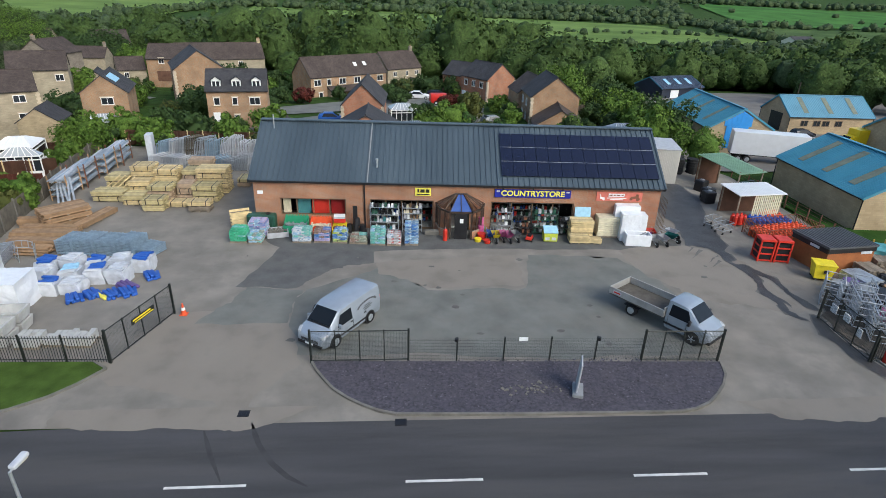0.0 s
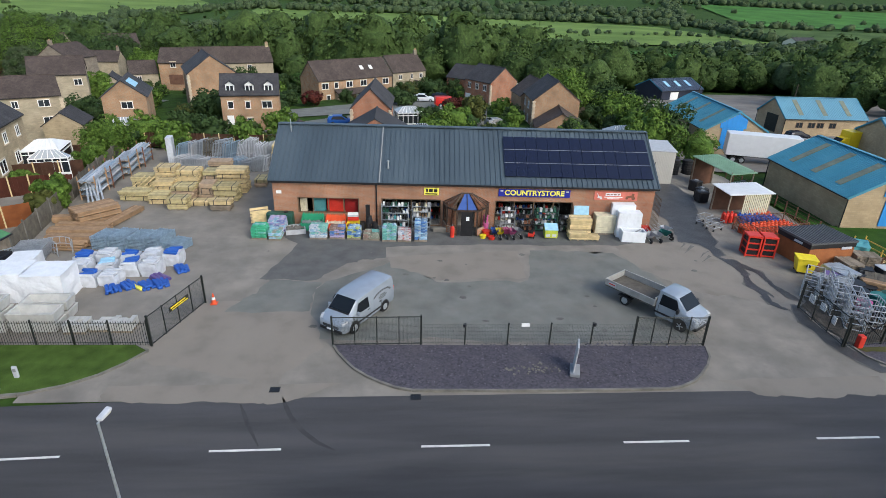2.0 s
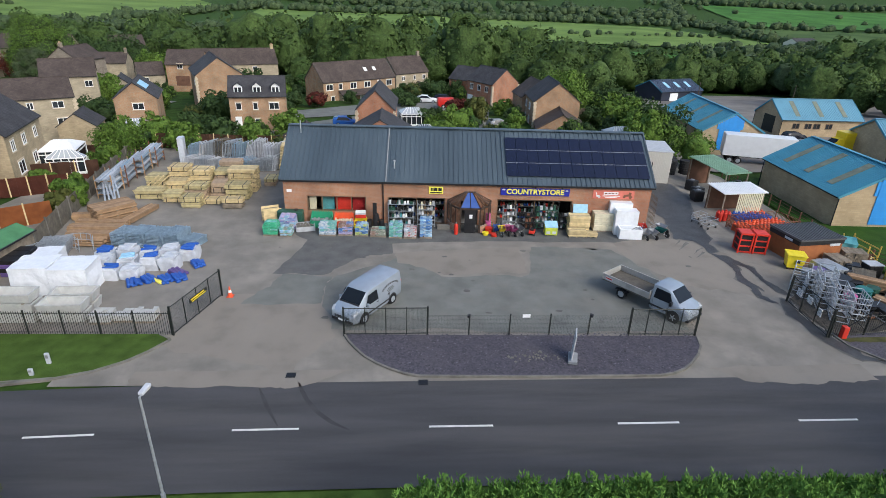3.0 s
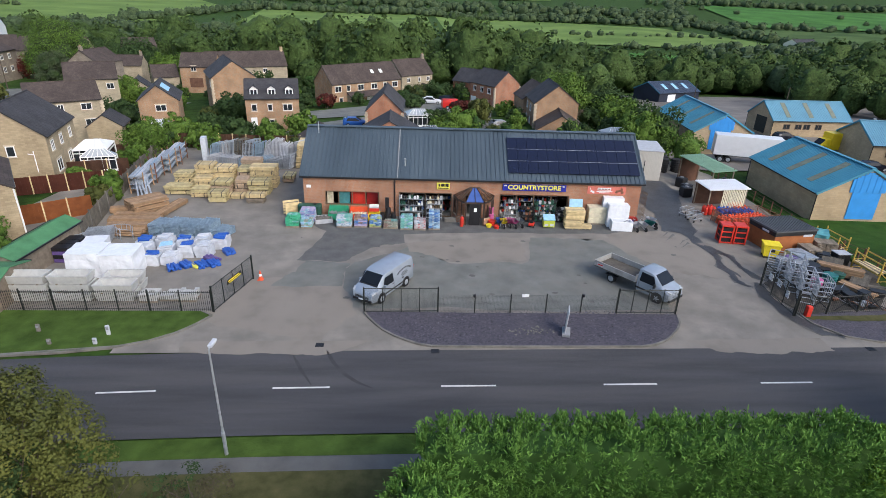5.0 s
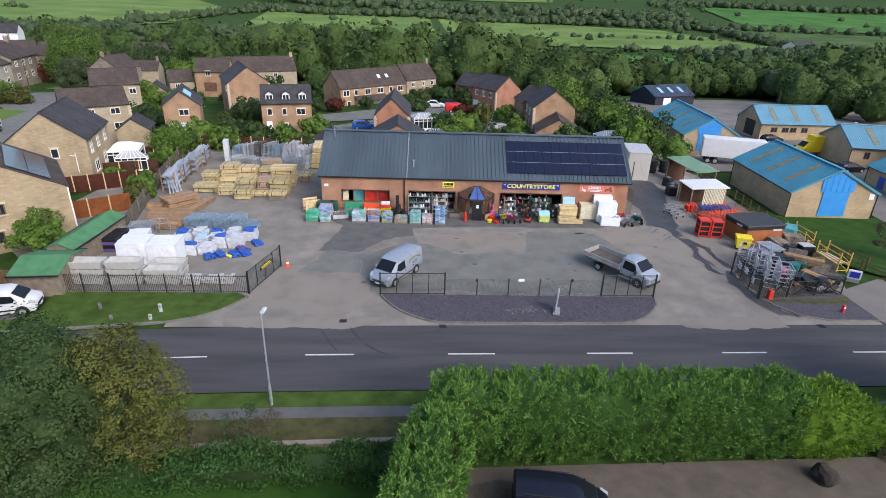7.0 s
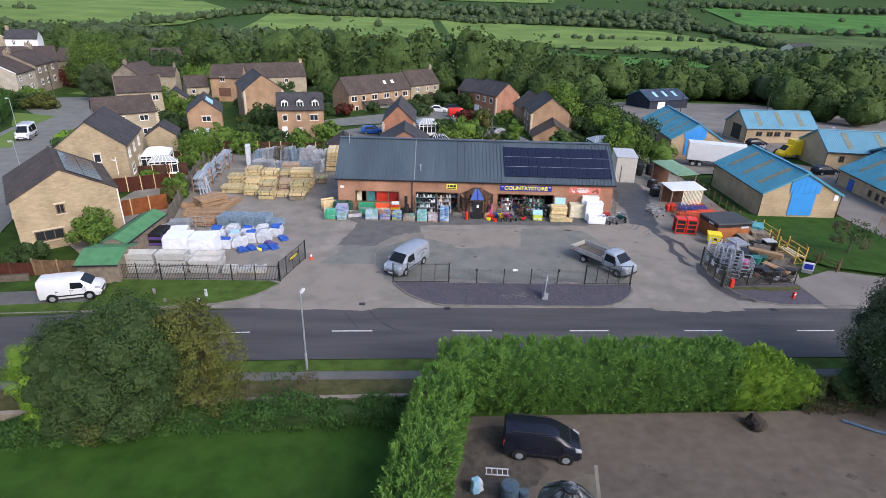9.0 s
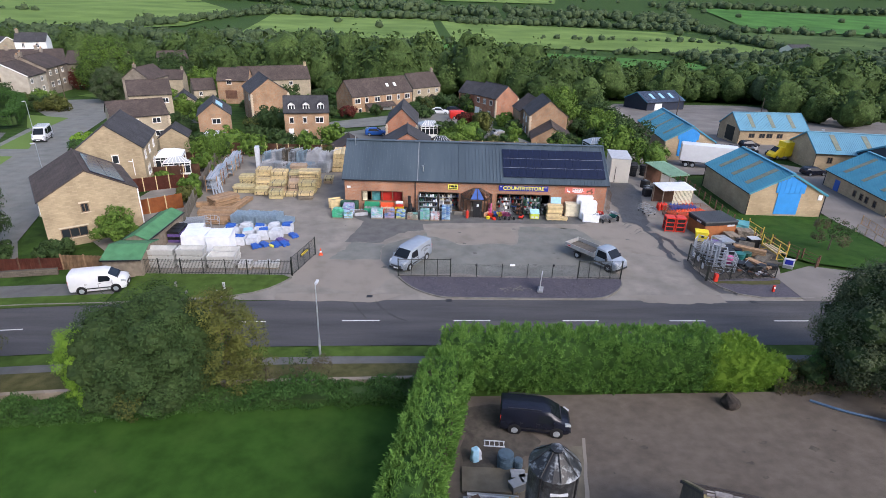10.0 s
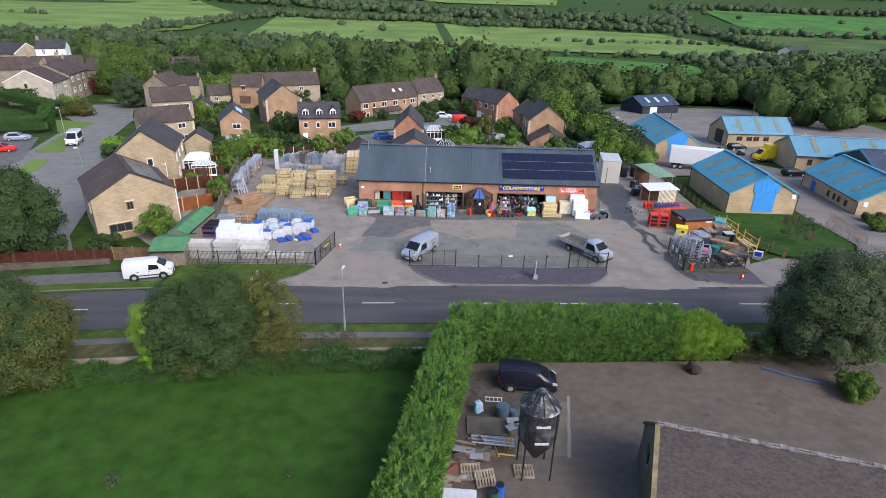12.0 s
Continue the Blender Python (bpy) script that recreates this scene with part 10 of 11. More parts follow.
def core(rx, rz, zc, n=3):
    """The dense inside of a crown: a blunt ball of quads."""
    vs, fs = [], []
    for ax in range(3):
        for s in (-1.0, 1.0):
            k0 = len(vs)
            for i in range(n + 1):
                for j in range(n + 1):
                    p = np.zeros(3)
                    p[ax], p[(ax + 1) % 3], p[(ax + 2) % 3] = s, -1 + 2 * i / n, -1 + 2 * j / n
                    p /= np.linalg.norm(p)
                    w = 1 + 0.30 * noise.noise((p[0] * 2.3 + rx, p[1] * 2.3, p[2] * 2.3)) + 0.16 * noise.noise((p[0] * 5.1, p[1] * 5.1 + rz, p[2] * 5.1))
                    vs.append((p[0] * rx * w, p[1] * rx * w, zc + p[2] * rz * w))
            for i in range(n):
                for j in range(n):
                    a = k0 + i * (n + 1) + j
                    fs.append((a, a + 1, a + n + 2, a + n + 1) if s * 1 < 0 else (a, a + n + 1, a + n + 2, a + 1))
    return np.array(vs), np.array(fs)


def with_core(v, f, rx, rz, zc, n):
    cv, cf = core(rx, rz, zc, n)
    return np.concatenate([v, cv]), np.concatenate([f, cf + len(v)])


def crown_clumps(rng, n, rx, rz, zc, lump=0.33, low=-0.75):
    out, rad = [], []
    while len(out) < n:
        d = rng.normal(size=3)
        d /= np.linalg.norm(d)
        if d[2] < low:
            continue
        k = rng.uniform(0.66, 0.95) * (1 + 0.18 * math.sin(3 * math.atan2(d[1], d[0]) + n))
        out.append((d[0] * rx * k, d[1] * rx * k, zc + d[2] * rz * k))
        rad.append(rx * lump * rng.uniform(0.6, 1.2))
    return out, rad


def tree(name, x, y, h, r, mat, label, seed, clumps=70, per=70, size=0.28, trunk=0.25, low=-0.75, zc=None, rzz=None, second=None, shape=None):
    rng = np.random.default_rng(seed)
    z = land(x, y)
    t = thing(name, x, y, z, 0, label, "tree" if h > 3.2 else "shrub")
    zc = h * 0.56 if zc is None else zc
    rz = (h - zc) * 0.98 if rzz is None else rzz
    cs, rad = crown_clumps(rng, clumps, r, rz, zc, 0.30, low)
    bm = B()
    tube(bm, (0, 0, -0.1), (0.1, 0.05, zc * 0.9), trunk, 8, trunk * 0.6)
    part("trunk", bm, MAT["bark"], t)
    for i in range(7):
        c = cs[i * len(cs) // 7]
        bm = B()
        tube(bm, (0.05, 0, zc * rng.uniform(0.35, 0.8)), (c[0] * 0.8, c[1] * 0.8, max(0.4, c[2] * 0.95)), trunk * 0.35, 6, trunk * 0.1)
        part("limb", bm, MAT["bark"], t)
    k = int(len(cs) * (0.72 if second else 1.0))
    if second:
        order = np.argsort([c[0] for c in cs])
        cs, rad = [cs[i] for i in order], [rad[i] for i in order]
    v, f = leaf_cloud(rng, cs[:k], rad[:k], per, size)
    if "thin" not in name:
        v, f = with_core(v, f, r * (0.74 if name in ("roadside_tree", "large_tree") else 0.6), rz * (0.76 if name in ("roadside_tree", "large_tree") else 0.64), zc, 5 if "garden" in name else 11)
    o = new("crown", quads("crown", v, f, MAT[mat]))
    o.parent = t
    if second:
        v, f = leaf_cloud(rng, cs[k:], rad[k:], per, size)
        o = new("crown", quads("crown", v, f, MAT[second]))
        o.parent = t
    return t


def hedge_run(name, pts, w, h, mat, label, seed, density=280, size=0.112, tall=3.6, bumpy=0.38):
    """A clipped conifer hedge: upright sprays over a dense dark body."""
    rng = np.random.default_rng(seed)
    t = thing(name, 0, 0, 0, 0, label, "hedge")
    vs = []
    for a, b in zip(pts[:-1], pts[1:]):
        a, b = np.array(a, float), np.array(b, float)
        ln_ = np.linalg.norm(b - a)
        d = (b - a) / ln_
        nrm = np.array((-d[1], d[0]))
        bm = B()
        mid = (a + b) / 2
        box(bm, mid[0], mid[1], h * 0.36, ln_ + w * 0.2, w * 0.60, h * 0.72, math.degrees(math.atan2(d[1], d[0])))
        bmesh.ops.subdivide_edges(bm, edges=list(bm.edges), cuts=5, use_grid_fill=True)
        # dark leaves here put the shade between the sprays into the body's colour
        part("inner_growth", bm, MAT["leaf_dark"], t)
        area = ln_ * (2 * h + w) + 2 * w * h
        n = int(area * density)
        sec = rng.uniform(0, 2 * h + w, n)
        u = rng.uniform(-w * 0.15, ln_ + w * 0.15, n)
        side = np.where(sec < h, -1.0, np.where(sec < h + w, 0.0, 1.0))
        zz = np.where(sec < h, sec, np.where(sec < h + w, h, sec - h - w))
        off = np.where(side == 0, sec - h - w / 2, side * w / 2)
        wob = np.array([noise.noise((q * 0.9, zq * 0.8, seed + 3.0 * s)) for q, zq, s in zip(u, zz, side)])
        rim = 1 - 0.16 * (zz / h) ** 3 * (side != 0)
        pos2 = a + np.outer(u, d) + np.outer(off * rim + side * wob * bumpy + rng.normal(scale=0.08, size=n), nrm)
        z3 = zz + np.where(side == 0, wob * bumpy + rng.uniform(-0.15, 0.30, n), 0)
        p = np.column_stack([pos2, z3])
        out = np.column_stack([np.outer(side, nrm), np.where(side == 0, 1.0, 0.25)]) + rng.normal(scale=0.5, size=(n, 3))
        out /= np.linalg.norm(out, axis=1)[:, None]
        upv = np.tile((0, 0, 1.0), (n, 1)) + rng.normal(scale=0.35, size=(n, 3))
        tt = np.cross(out, upv)
        tt /= np.linalg.norm(tt, axis=1)[:, None] + 1e-9
        bb = np.cross(tt, out)
        s = size * rng.uniform(0.5, 1.2, (n, 1))
        vs.append(np.stack([p - tt * s * 0.35, p + tt * s * 0.35, p + tt * s * 0.12 + bb * s * tall * 0.6 + out * s * 0.3, p - tt * s * 0.12 + bb * s * tall * 0.6 + out * s * 0.3], 1).reshape(-1, 3))
    v = np.concatenate(vs)
    o = new("sprays", quads("sprays", v, np.arange(len(v)).reshape(-1, 4), MAT[mat]))
    o.parent = t
    tagged(o, kind="stuff")
    return t


def blades(base, tip, side, width):
    """Narrow leaf sheets from base to tip, widest near the middle."""
    mid = base * 0.55 + tip * 0.45
    return np.stack([base, mid + side * width, tip, mid - side * width], 1).reshape(-1, 3)


def plume_hedge(name, pts, w, h, mat, label, seed, per_m2=15, fan=22, size=0.52):
    """A tall clipped conifer hedge: feathery upright plumes over a dense dark body, a little narrower at the foot."""
    rng = np.random.default_rng(seed)
    t = thing(name, 0, 0, 0, 0, label, "hedge")
    out = []
    for a, b in zip(pts[:-1], pts[1:]):
        a, b = np.array(a, float), np.array(b, float)
        ln_ = np.linalg.norm(b - a)
        d = (b - a) / ln_
        nrm = np.array((-d[1], d[0]))
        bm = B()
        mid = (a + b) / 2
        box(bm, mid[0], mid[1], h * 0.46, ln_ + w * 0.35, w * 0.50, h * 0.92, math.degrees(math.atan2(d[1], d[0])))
        # green hedges get a darker body: shade behind the plumes as colour
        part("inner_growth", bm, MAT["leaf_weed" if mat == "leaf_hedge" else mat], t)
        n = int((ln_ * (2 * h + w) + 2 * w * h) * per_m2)
        sec = rng.uniform(0, 2 * h + w, n)
        u = rng.uniform(-w * 0.3, ln_ + w * 0.3, n)
        side = np.where(sec < h, -1.0, np.where(sec < h + w, 0.0, 1.0))
        zz = np.where(sec < h, sec, np.where(sec < h + w, h, sec - h - w))
        foot = 0.62 + 0.38 * np.clip(zz / (h * 0.42), 0, 1) - 0.16 * np.clip((zz / h - 0.8) / 0.2, 0, 1)
        off = np.where(side == 0, (sec - h - w / 2) * 0.9, side * w / 2 * foot)
        wob = np.array([noise.noise((q * 0.8, zq * 0.6, seed + 3.0 * s_)) + 0.6 * noise.noise((q * 2.3, zq * 1.2, seed + 9.0 + s_)) for q, zq, s_ in zip(u, zz, side)])
        end = np.clip(np.maximum(-u, u - ln_) / (w * 0.3), 0, 1)
        pos2 = a + np.outer(u, d) + np.outer((off + side * wob * 0.22) * (1 - 0.5 * end), nrm)
        z3 = np.where(side == 0, h - 0.25 * (np.abs(off) / (w / 2)) ** 2 - 0.3 * end + wob * 0.24, zz * 0.98) - 0.12
        p = np.column_stack([pos2, np.maximum(z3, 0.05)])
        face = np.column_stack([np.outer(side, nrm), np.where(side == 0, 0.5, 0.15)])
        axis = face * 0.75 + np.array((0, 0, 0.85)) + rng.normal(scale=0.30, size=(n, 3))
        axis /= np.linalg.norm(axis, axis=1)[:, None]
        k = np.repeat(np.arange(n), fan)
        along = rng.uniform(0.0, 1.0, (n * fan, 1))
        ln3 = size * rng.uniform(0.7, 1.25, (n, 1))[k]
        base = p[k] + axis[k] * ln3 * along * 0.7 + rng.normal(scale=0.05, size=(n * fan, 3))
        dirn = axis[k] + rng.normal(scale=0.45, size=(n * fan, 3))
        dirn /= np.linalg.norm(dirn, axis=1)[:, None]
        sd = np.cross(dirn, face[k] + rng.normal(scale=0.5, size=(n * fan, 3)))
        sd /= np.linalg.norm(sd, axis=1)[:, None] + 1e-9
        out.append(blades(base, base + dirn * size * rng.uniform(0.25, 0.5, (n * fan, 1)), sd, 0.030))
    v = np.concatenate(out)
    o = new("sprays", quads("sprays", v, np.arange(len(v)).reshape(-1, 4), MAT[mat]))
    o.parent = t
    tagged(o, kind="stuff")
    return t


def broad_tree(name, x, y, trunk_h, trunk, lobes, label, seed, leaf=0.135, cover=1.25, fill=0.86):
    """A leafy tree built of boughs: each lobe (dx, dy, z, radius, leaves) is a bough's mass of leaf sprays."""
    rng = np.random.default_rng(seed)
    t = thing(name, x, y, land(x, y), 0, label, "tree")
    bm = B()
    tube(bm, (0, 0, -0.1), (0.06, 0.04, trunk_h), trunk, 9, trunk * 0.65)
    part("trunk", bm, MAT["bark"], t)
    by = {}
    for dx, dy, z, r, mk in lobes:
        bm = B()
        tube(bm, (0.04, 0.02, trunk_h * rng.uniform(0.55, 0.95)), (dx * 0.85, dy * 0.85, z), trunk * 0.4, 6, trunk * 0.08)
        part("limb", bm, MAT["bark"], t)
        c = np.array((dx, dy, z))
        k = max(10, int(16 * r * r))
        dd = rng.normal(size=(k, 3))
        dd[:, 2] += 0.25
        dd /= np.linalg.norm(dd, axis=1)[:, None]
        lump = np.array([0.80 + 0.34 * noise.noise((q[0] * 1.9 + seed, q[1] * 1.9, q[2] * 1.9 + z)) for q in dd])[:, None]
        sub = c + dd * r * lump * np.array((1, 1, 0.88))
        sr = r * rng.uniform(0.26, 0.52, (k, 1))
        m_ = int(cover * 4 * math.pi * r * r / (0.5 * leaf * leaf) / k * 0.55)
        j = np.repeat(np.arange(k), m_)
        od = dd[j] * 0.6 + rng.normal(scale=0.9, size=(k * m_, 3))
        od /= np.linalg.norm(od, axis=1)[:, None]
        p = sub[j] + od * sr[j] * rng.uniform(0.55, 1.1, (k * m_, 1))
        nr = od * 0.8 + dd[j] * 0.5 + np.array((0, 0, 0.35)) + rng.normal(scale=0.30, size=(k * m_, 3))
        nr /= np.linalg.norm(nr, axis=1)[:, None]
        ax = np.cross(nr, rng.normal(size=(k * m_, 3)))
        ax /= np.linalg.norm(ax, axis=1)[:, None] + 1e-9
        sd = np.cross(nr, ax)
        ls = leaf * rng.uniform(0.7, 1.25, (k * m_, 1))
        by.setdefault(mk, []).append(blades(p - ax * ls * 0.55, p + ax * ls * 0.55, sd, ls * 0.30))
        # dark core, so gaps between the leaf sprays look shaded
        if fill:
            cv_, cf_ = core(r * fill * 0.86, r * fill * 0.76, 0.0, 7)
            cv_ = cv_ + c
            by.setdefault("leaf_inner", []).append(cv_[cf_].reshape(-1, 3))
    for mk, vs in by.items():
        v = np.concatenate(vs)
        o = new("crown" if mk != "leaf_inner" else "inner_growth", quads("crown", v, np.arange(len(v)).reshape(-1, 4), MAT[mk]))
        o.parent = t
    return t


def lobed(rng_seed, n, rx, ry, z0, z1, r0, r1, mk, cx=0.0, cy=0.0):
    """Boughs spread over a rounded crown between two heights."""
    q = random.Random(rng_seed)
    out = []
    for i in range(n):
        f = (i + 0.5) / n
        a = i * 2.39996 + q.uniform(-0.3, 0.3)
        w = math.sin(math.pi * (0.16 + 0.80 * f)) ** 0.7
        out.append((cx + rx * w * math.cos(a) * q.uniform(0.75, 1.05), cy + ry * w * math.sin(a) * q.uniform(0.75, 1.05), z0 + (z1 - z0) * f, r0 + (r1 - r0) * q.random(), mk if isinstance(mk, str) else q.choice(mk)))
    return out


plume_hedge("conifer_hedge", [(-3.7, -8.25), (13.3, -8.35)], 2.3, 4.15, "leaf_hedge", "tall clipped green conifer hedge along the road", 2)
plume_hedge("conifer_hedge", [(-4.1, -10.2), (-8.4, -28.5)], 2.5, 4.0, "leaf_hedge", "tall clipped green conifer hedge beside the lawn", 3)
plume_hedge("lime_hedge", [(14.0, -8.45), (16.4, -8.45)], 2.3, 3.5, "leaf_lime", "bright lime green conifer in the hedge", 4)
plume_hedge("lime_hedge", [(17.2, -8.3), (18.8, -8.2)], 1.7, 2.1, "leaf_lime", "low lime green shrub at the hedge end", 5)

broad_tree("roadside_tree", -22.6, -9.4, 4.2, 0.26, lobed(5, 20, 2.1, 2.1, 1.5, 6.7, 1.3, 1.75, "leaf_dark", 1.1, 0.0) + lobed(6, 16, 1.6, 1.9, 1.4, 5.7, 1.25, 1.6, "leaf_dark", -1.9, -0.2) + [(-2.5, -1.7, 1.3, 1.1, "leaf_dark"), (1.6, -1.9, 1.3, 1.0, "leaf_dark"), (-0.6, -2.0, 1.2, 1.0, "leaf_autumn"), (-1.8, -2.0, 1.1, 0.8, "leaf_dark"), (0.5, -2.1, 1.0, 0.8, "leaf_weed")],
           "large rounded dark green tree by the lawn with two tops", 10)
broad_tree("autumn_tree", -18.3, -8.9, 4.6, 0.10, lobed(8, 22, 1.7, 1.4, 1.1, 7.0, 0.9, 1.3, ("leaf_autumn", "leaf_gold", "leaf_gold"), 0.1), "yellowing slim tree beside the large dark tree", 19, 0.12, 0.95, 0.0)
broad_tree("lime_conifer", -26.6, -10.0, 3.6, 0.10, lobed(9, 22, 0.55, 0.6, 0.5, 4.9, 0.70, 0.95, "leaf_lime"), "bright lime green conifer beside the large tree", 11, 0.10, 1.5, 0.0)
broad_tree("thin_tree", -16.0, -8.4, 1.6, 0.07, lobed(12, 6, 1.0, 0.7, 0.7, 2.6, 0.4, 0.6, ("leaf_twig", "leaf_autumn")), "thin bare autumn shrub beside the road", 12, 0.11, 0.4, 0.0)
broad_tree("thin_tree", -13.2, -8.3, 1.5, 0.07, lobed(13, 7, 1.3, 0.7, 0.6, 2.4, 0.45, 0.7, ("leaf_twig", "leaf_dark")), "thin brown green shrub beside the road", 20, 0.11, 0.55, 0.0)
broad_tree("roadside_tree", -35.3, -11.6, 4.0, 0.28, lobed(14, 28, 3.1, 2.8, 1.3, 7.0, 1.3, 1.85, ("leaf_dark", "leaf_autumn", "leaf_autumn")), "broad olive green tree at the lawn's edge", 13)
broad_tree("large_tree", 25.9, -8.9, 4.6, 0.32, lobed(15, 38, 3.8, 3.4, 1.6, 8.3, 1.3, 1.9, "leaf_grey"), "large dark grey green tree by the dirt yard", 14, 0.15, 1.35)
tree("clipped_shrub", 25.3, -13.6, 2.0, 1.2, "leaf_bright", "rounded bright green shrub by the dirt yard", 15, 46, 150, 0.085, 0.1, -0.9, 0.8)
broad_tree("thin_tree", 39.6, 15.6, 2.0, 0.09, lobed(16, 12, 2.0, 1.7, 1.3, 3.3, 0.6, 0.9, ("leaf_dark", "leaf_twig")), "small thin spreading tree on the grass by the units", 16, 0.14, 0.6, 0.0)
hedge_run("rough_growth", [(-40, -12.0), (-31, -11.2), (-20, -9.9), (-6.4, -9.2)], 2.0, 0.55, "leaf_weed", "rough green growth along the low wall", 17, 330, 0.15, 1.4, 0.8)
hedge_run("rough_growth", [(18.6, -8.6), (25, -8.6)], 1.8, 0.6, "leaf_twig", "rough brown growth behind the road", 18, 260, 0.13, 1.3, 0.6)
for k, (x, y) in enumerate(((19.6, -8.0), (21.3, -8.3), (22.6, -7.7))):
    broad_tree("low_shrub", x, y, 0.8, 0.05, lobed(60 + k, 6, 0.7, 0.6, 0.4, 1.5 + 0.3 * k, 0.5, 0.7, ("leaf_twig", "leaf_autumn", "leaf_weed")), "low brown green shrub beside the road", 60 + k, 0.12, 0.9)
broad_tree("roadside_tree", -49.0, 10.4, 4.4, 0.30, lobed(21, 30, 3.4, 3.2, 1.5, 7.9, 1.4, 1.9, "leaf_dark"), "large dark green tree beside the stone house", 21, 0.24, 1.3)
# garden shrubs and trees: x, y, height, radius, leaves
G = [(-36.6, 15.0, 3.4, 2.2, "leaf_bright"), (-34.0, 27.3, 2.2, 1.1, "leaf_autumn"), (-34.2, 29.6, 3.0, 1.4, "leaf_bright"), (-37.2, 46.0, 4.6, 2.8, "leaf_bright"), (-39.5, 52.0, 3.2, 2.2, "leaf_dark"),
     (-34.0, 55.5, 3.0, 2.4, "leaf_bright"), (-29.5, 57.0, 3.4, 2.6, "leaf_dark"), (-25.0, 56.0, 3.2, 2.2, "leaf_bright"), (-35.5, 62.5, 3.4, 2.8, "leaf_dark"), (-38.0, 57.5, 3.8, 2.4, "leaf_bright"),
     (-21.2, 62.5, 3.8, 2.6, "leaf_bright"), (-33.5, 75.0, 4.2, 3.4, "leaf_dark"), (-37.5, 80.0, 3.6, 3.0, "leaf_dark"), (-50.5, 84.0, 4.2, 3.4, "leaf_bright"), (-22.0, 94.0, 2.6, 2.0, "leaf_red"),
     (-4.5, 96.5, 2.4, 2.6, "leaf_dark"), (2.0, 113.0, 3.4, 3.0, "leaf_dark"), (4.0, 68.0, 4.2, 2.6, "leaf_bright"), (7.5, 75.0, 4.6, 2.2, "leaf_autumn"), (1.0, 63.5, 3.2, 2.6, "leaf_bright"), (-1.0, 74.0, 2.8, 2.0, "leaf_dark"),
     (12.5, 66.5, 4.0, 1.6, "leaf_bright"), (9.0, 86.0, 2.8, 2.2, "leaf_dark"), (5.0, 84.0, 3.0, 2.4, "leaf_red"), (14.0, 88.0, 2.6, 2.0, "leaf_bright"), (29.5, 56.0, 6.0, 3.2, "leaf_bright"), (33.0, 60.0, 6.6, 3.6, "leaf_dark"),
     (31.5, 66.0, 6.0, 3.4, "leaf_bright"), (36.0, 72.0, 6.4, 3.6, "leaf_dark"), (33.0, 80.0, 6.0, 4.0, "leaf_bright"), (28.0, 92.0, 6.5, 4.0, "leaf_bright"), (37.0, 90.0, 7.0, 4.0, "leaf_dark"), (40.0, 104.0, 7.0, 4.2, "leaf_dark"),
     (30.0, 104.0, 7.0, 4.4, "leaf_bright"), (34.2, 51.0, 5.0, 2.8, "leaf_bright"), (-57.5, 25.5, 1.8, 2.0, "leaf_bright"), (-53.0, 50.0, 1.8, 2.2, "leaf_lime"), 
     (-90.0, 96.0, 2.6, 3.2, "leaf_autumn"), (-95.0, 98.0, 2.4, 3.0, "leaf_dark"), (-58.0, 88.0, 4.6, 2.8, "leaf_bright"), (-40.5, 11.4, 1.6, 1.6, "leaf_dark"), (-46.0, 10.6, 1.4, 1.8, "leaf_dark"),
     (66.5, 22.0, 2.0, 1.8, "leaf_bright"), (55.5, 22.0, 1.6, 1.5, "leaf_bright"), (57.5, 26.0, 1.4, 1.4, "leaf_autumn"), (-44.5, 57.0, 2.6, 2.2, "leaf_dark"),
     (-39.2, 33.8, 2.0, 1.4, "leaf_bright"), (-36.5, 40.5, 2.6, 1.6, "leaf_bright"), (-47.5, 28.0, 1.8, 1.6, "leaf_bright")]
G2 = [(-98.5, 128.0, 5.0, 4.2, "leaf_red"), (-60.9, 56.2, 1.8, 2.2, "leaf_lime"), (-74.0, 124.0, 7.5, 5.0, "leaf_dark"),
      (-63.0, 122.0, 7.0, 4.6, "leaf_bright"), (-55.0, 124.0, 7.0, 4.4, "leaf_dark"), (-62.5, 96.0, 4.2, 2.8, "leaf_bright"), (-78.0, 140.0, 9.0, 6.0, "leaf_dark"), (-95.0, 150.0, 9.0, 6.0, "leaf_dark"),
      (-93.0, 99.0, 2.6, 3.0, "leaf_bright"), (-96.0, 97.0, 2.4, 2.6, "leaf_autumn"), (-52.0, 70.0, 3.6, 2.6, "leaf_dark"), (-36.5, 100.0, 5.0, 3.4, "leaf_dark"), (-31.0, 84.0, 3.4, 2.8, "leaf_dark"), (-126.0, 164.0, 6.5, 5.0, "leaf_dark"), (-134.0, 170.0, 6.0, 5.0, "leaf_bright"), (-30.0, 92.0, 4.0, 3.0, "leaf_bright")]
for i, (x, y, h_, r_, mk) in enumerate(G + G2):
    if y > 50 and x < 45 and i < len(G):
        x, y = -3 + 0.94 * (x + 3), -16 + 0.94 * (y + 16)
    far = math.hypot(x, y + 30) > 85
    tree("garden_tree" if h_ > 3.2 else "garden_shrub", x, y, h_, r_, mk, {"leaf_bright": "leafy bright green", "leaf_dark": "dense dark green", "leaf_autumn": "yellowing", "leaf_red": "copper red", "leaf_lime": "lime green"}[mk]
         + (" garden tree" if h_ > 3.2 else " garden shrub") + " among the houses", 100 + i, int((28 if not far else 26) * max(1.0, (r_ / 2.6) ** 1.3)), 110 if not far else 64, (0.17 if not far else 0.27) * max(1.0, (r_ / 3.0) ** 0.4), 0.10, -0.9, h_ * 0.5)
broad_tree("garden_tree", -91.5, 127.0, 7.0, 0.5, lobed(70, 34, 5.6, 5.2, 1.0, 11.9, 2.0, 3.2, "leaf_bright"), "large rounded green tree beyond the junction", 70, 0.30, 1.25)
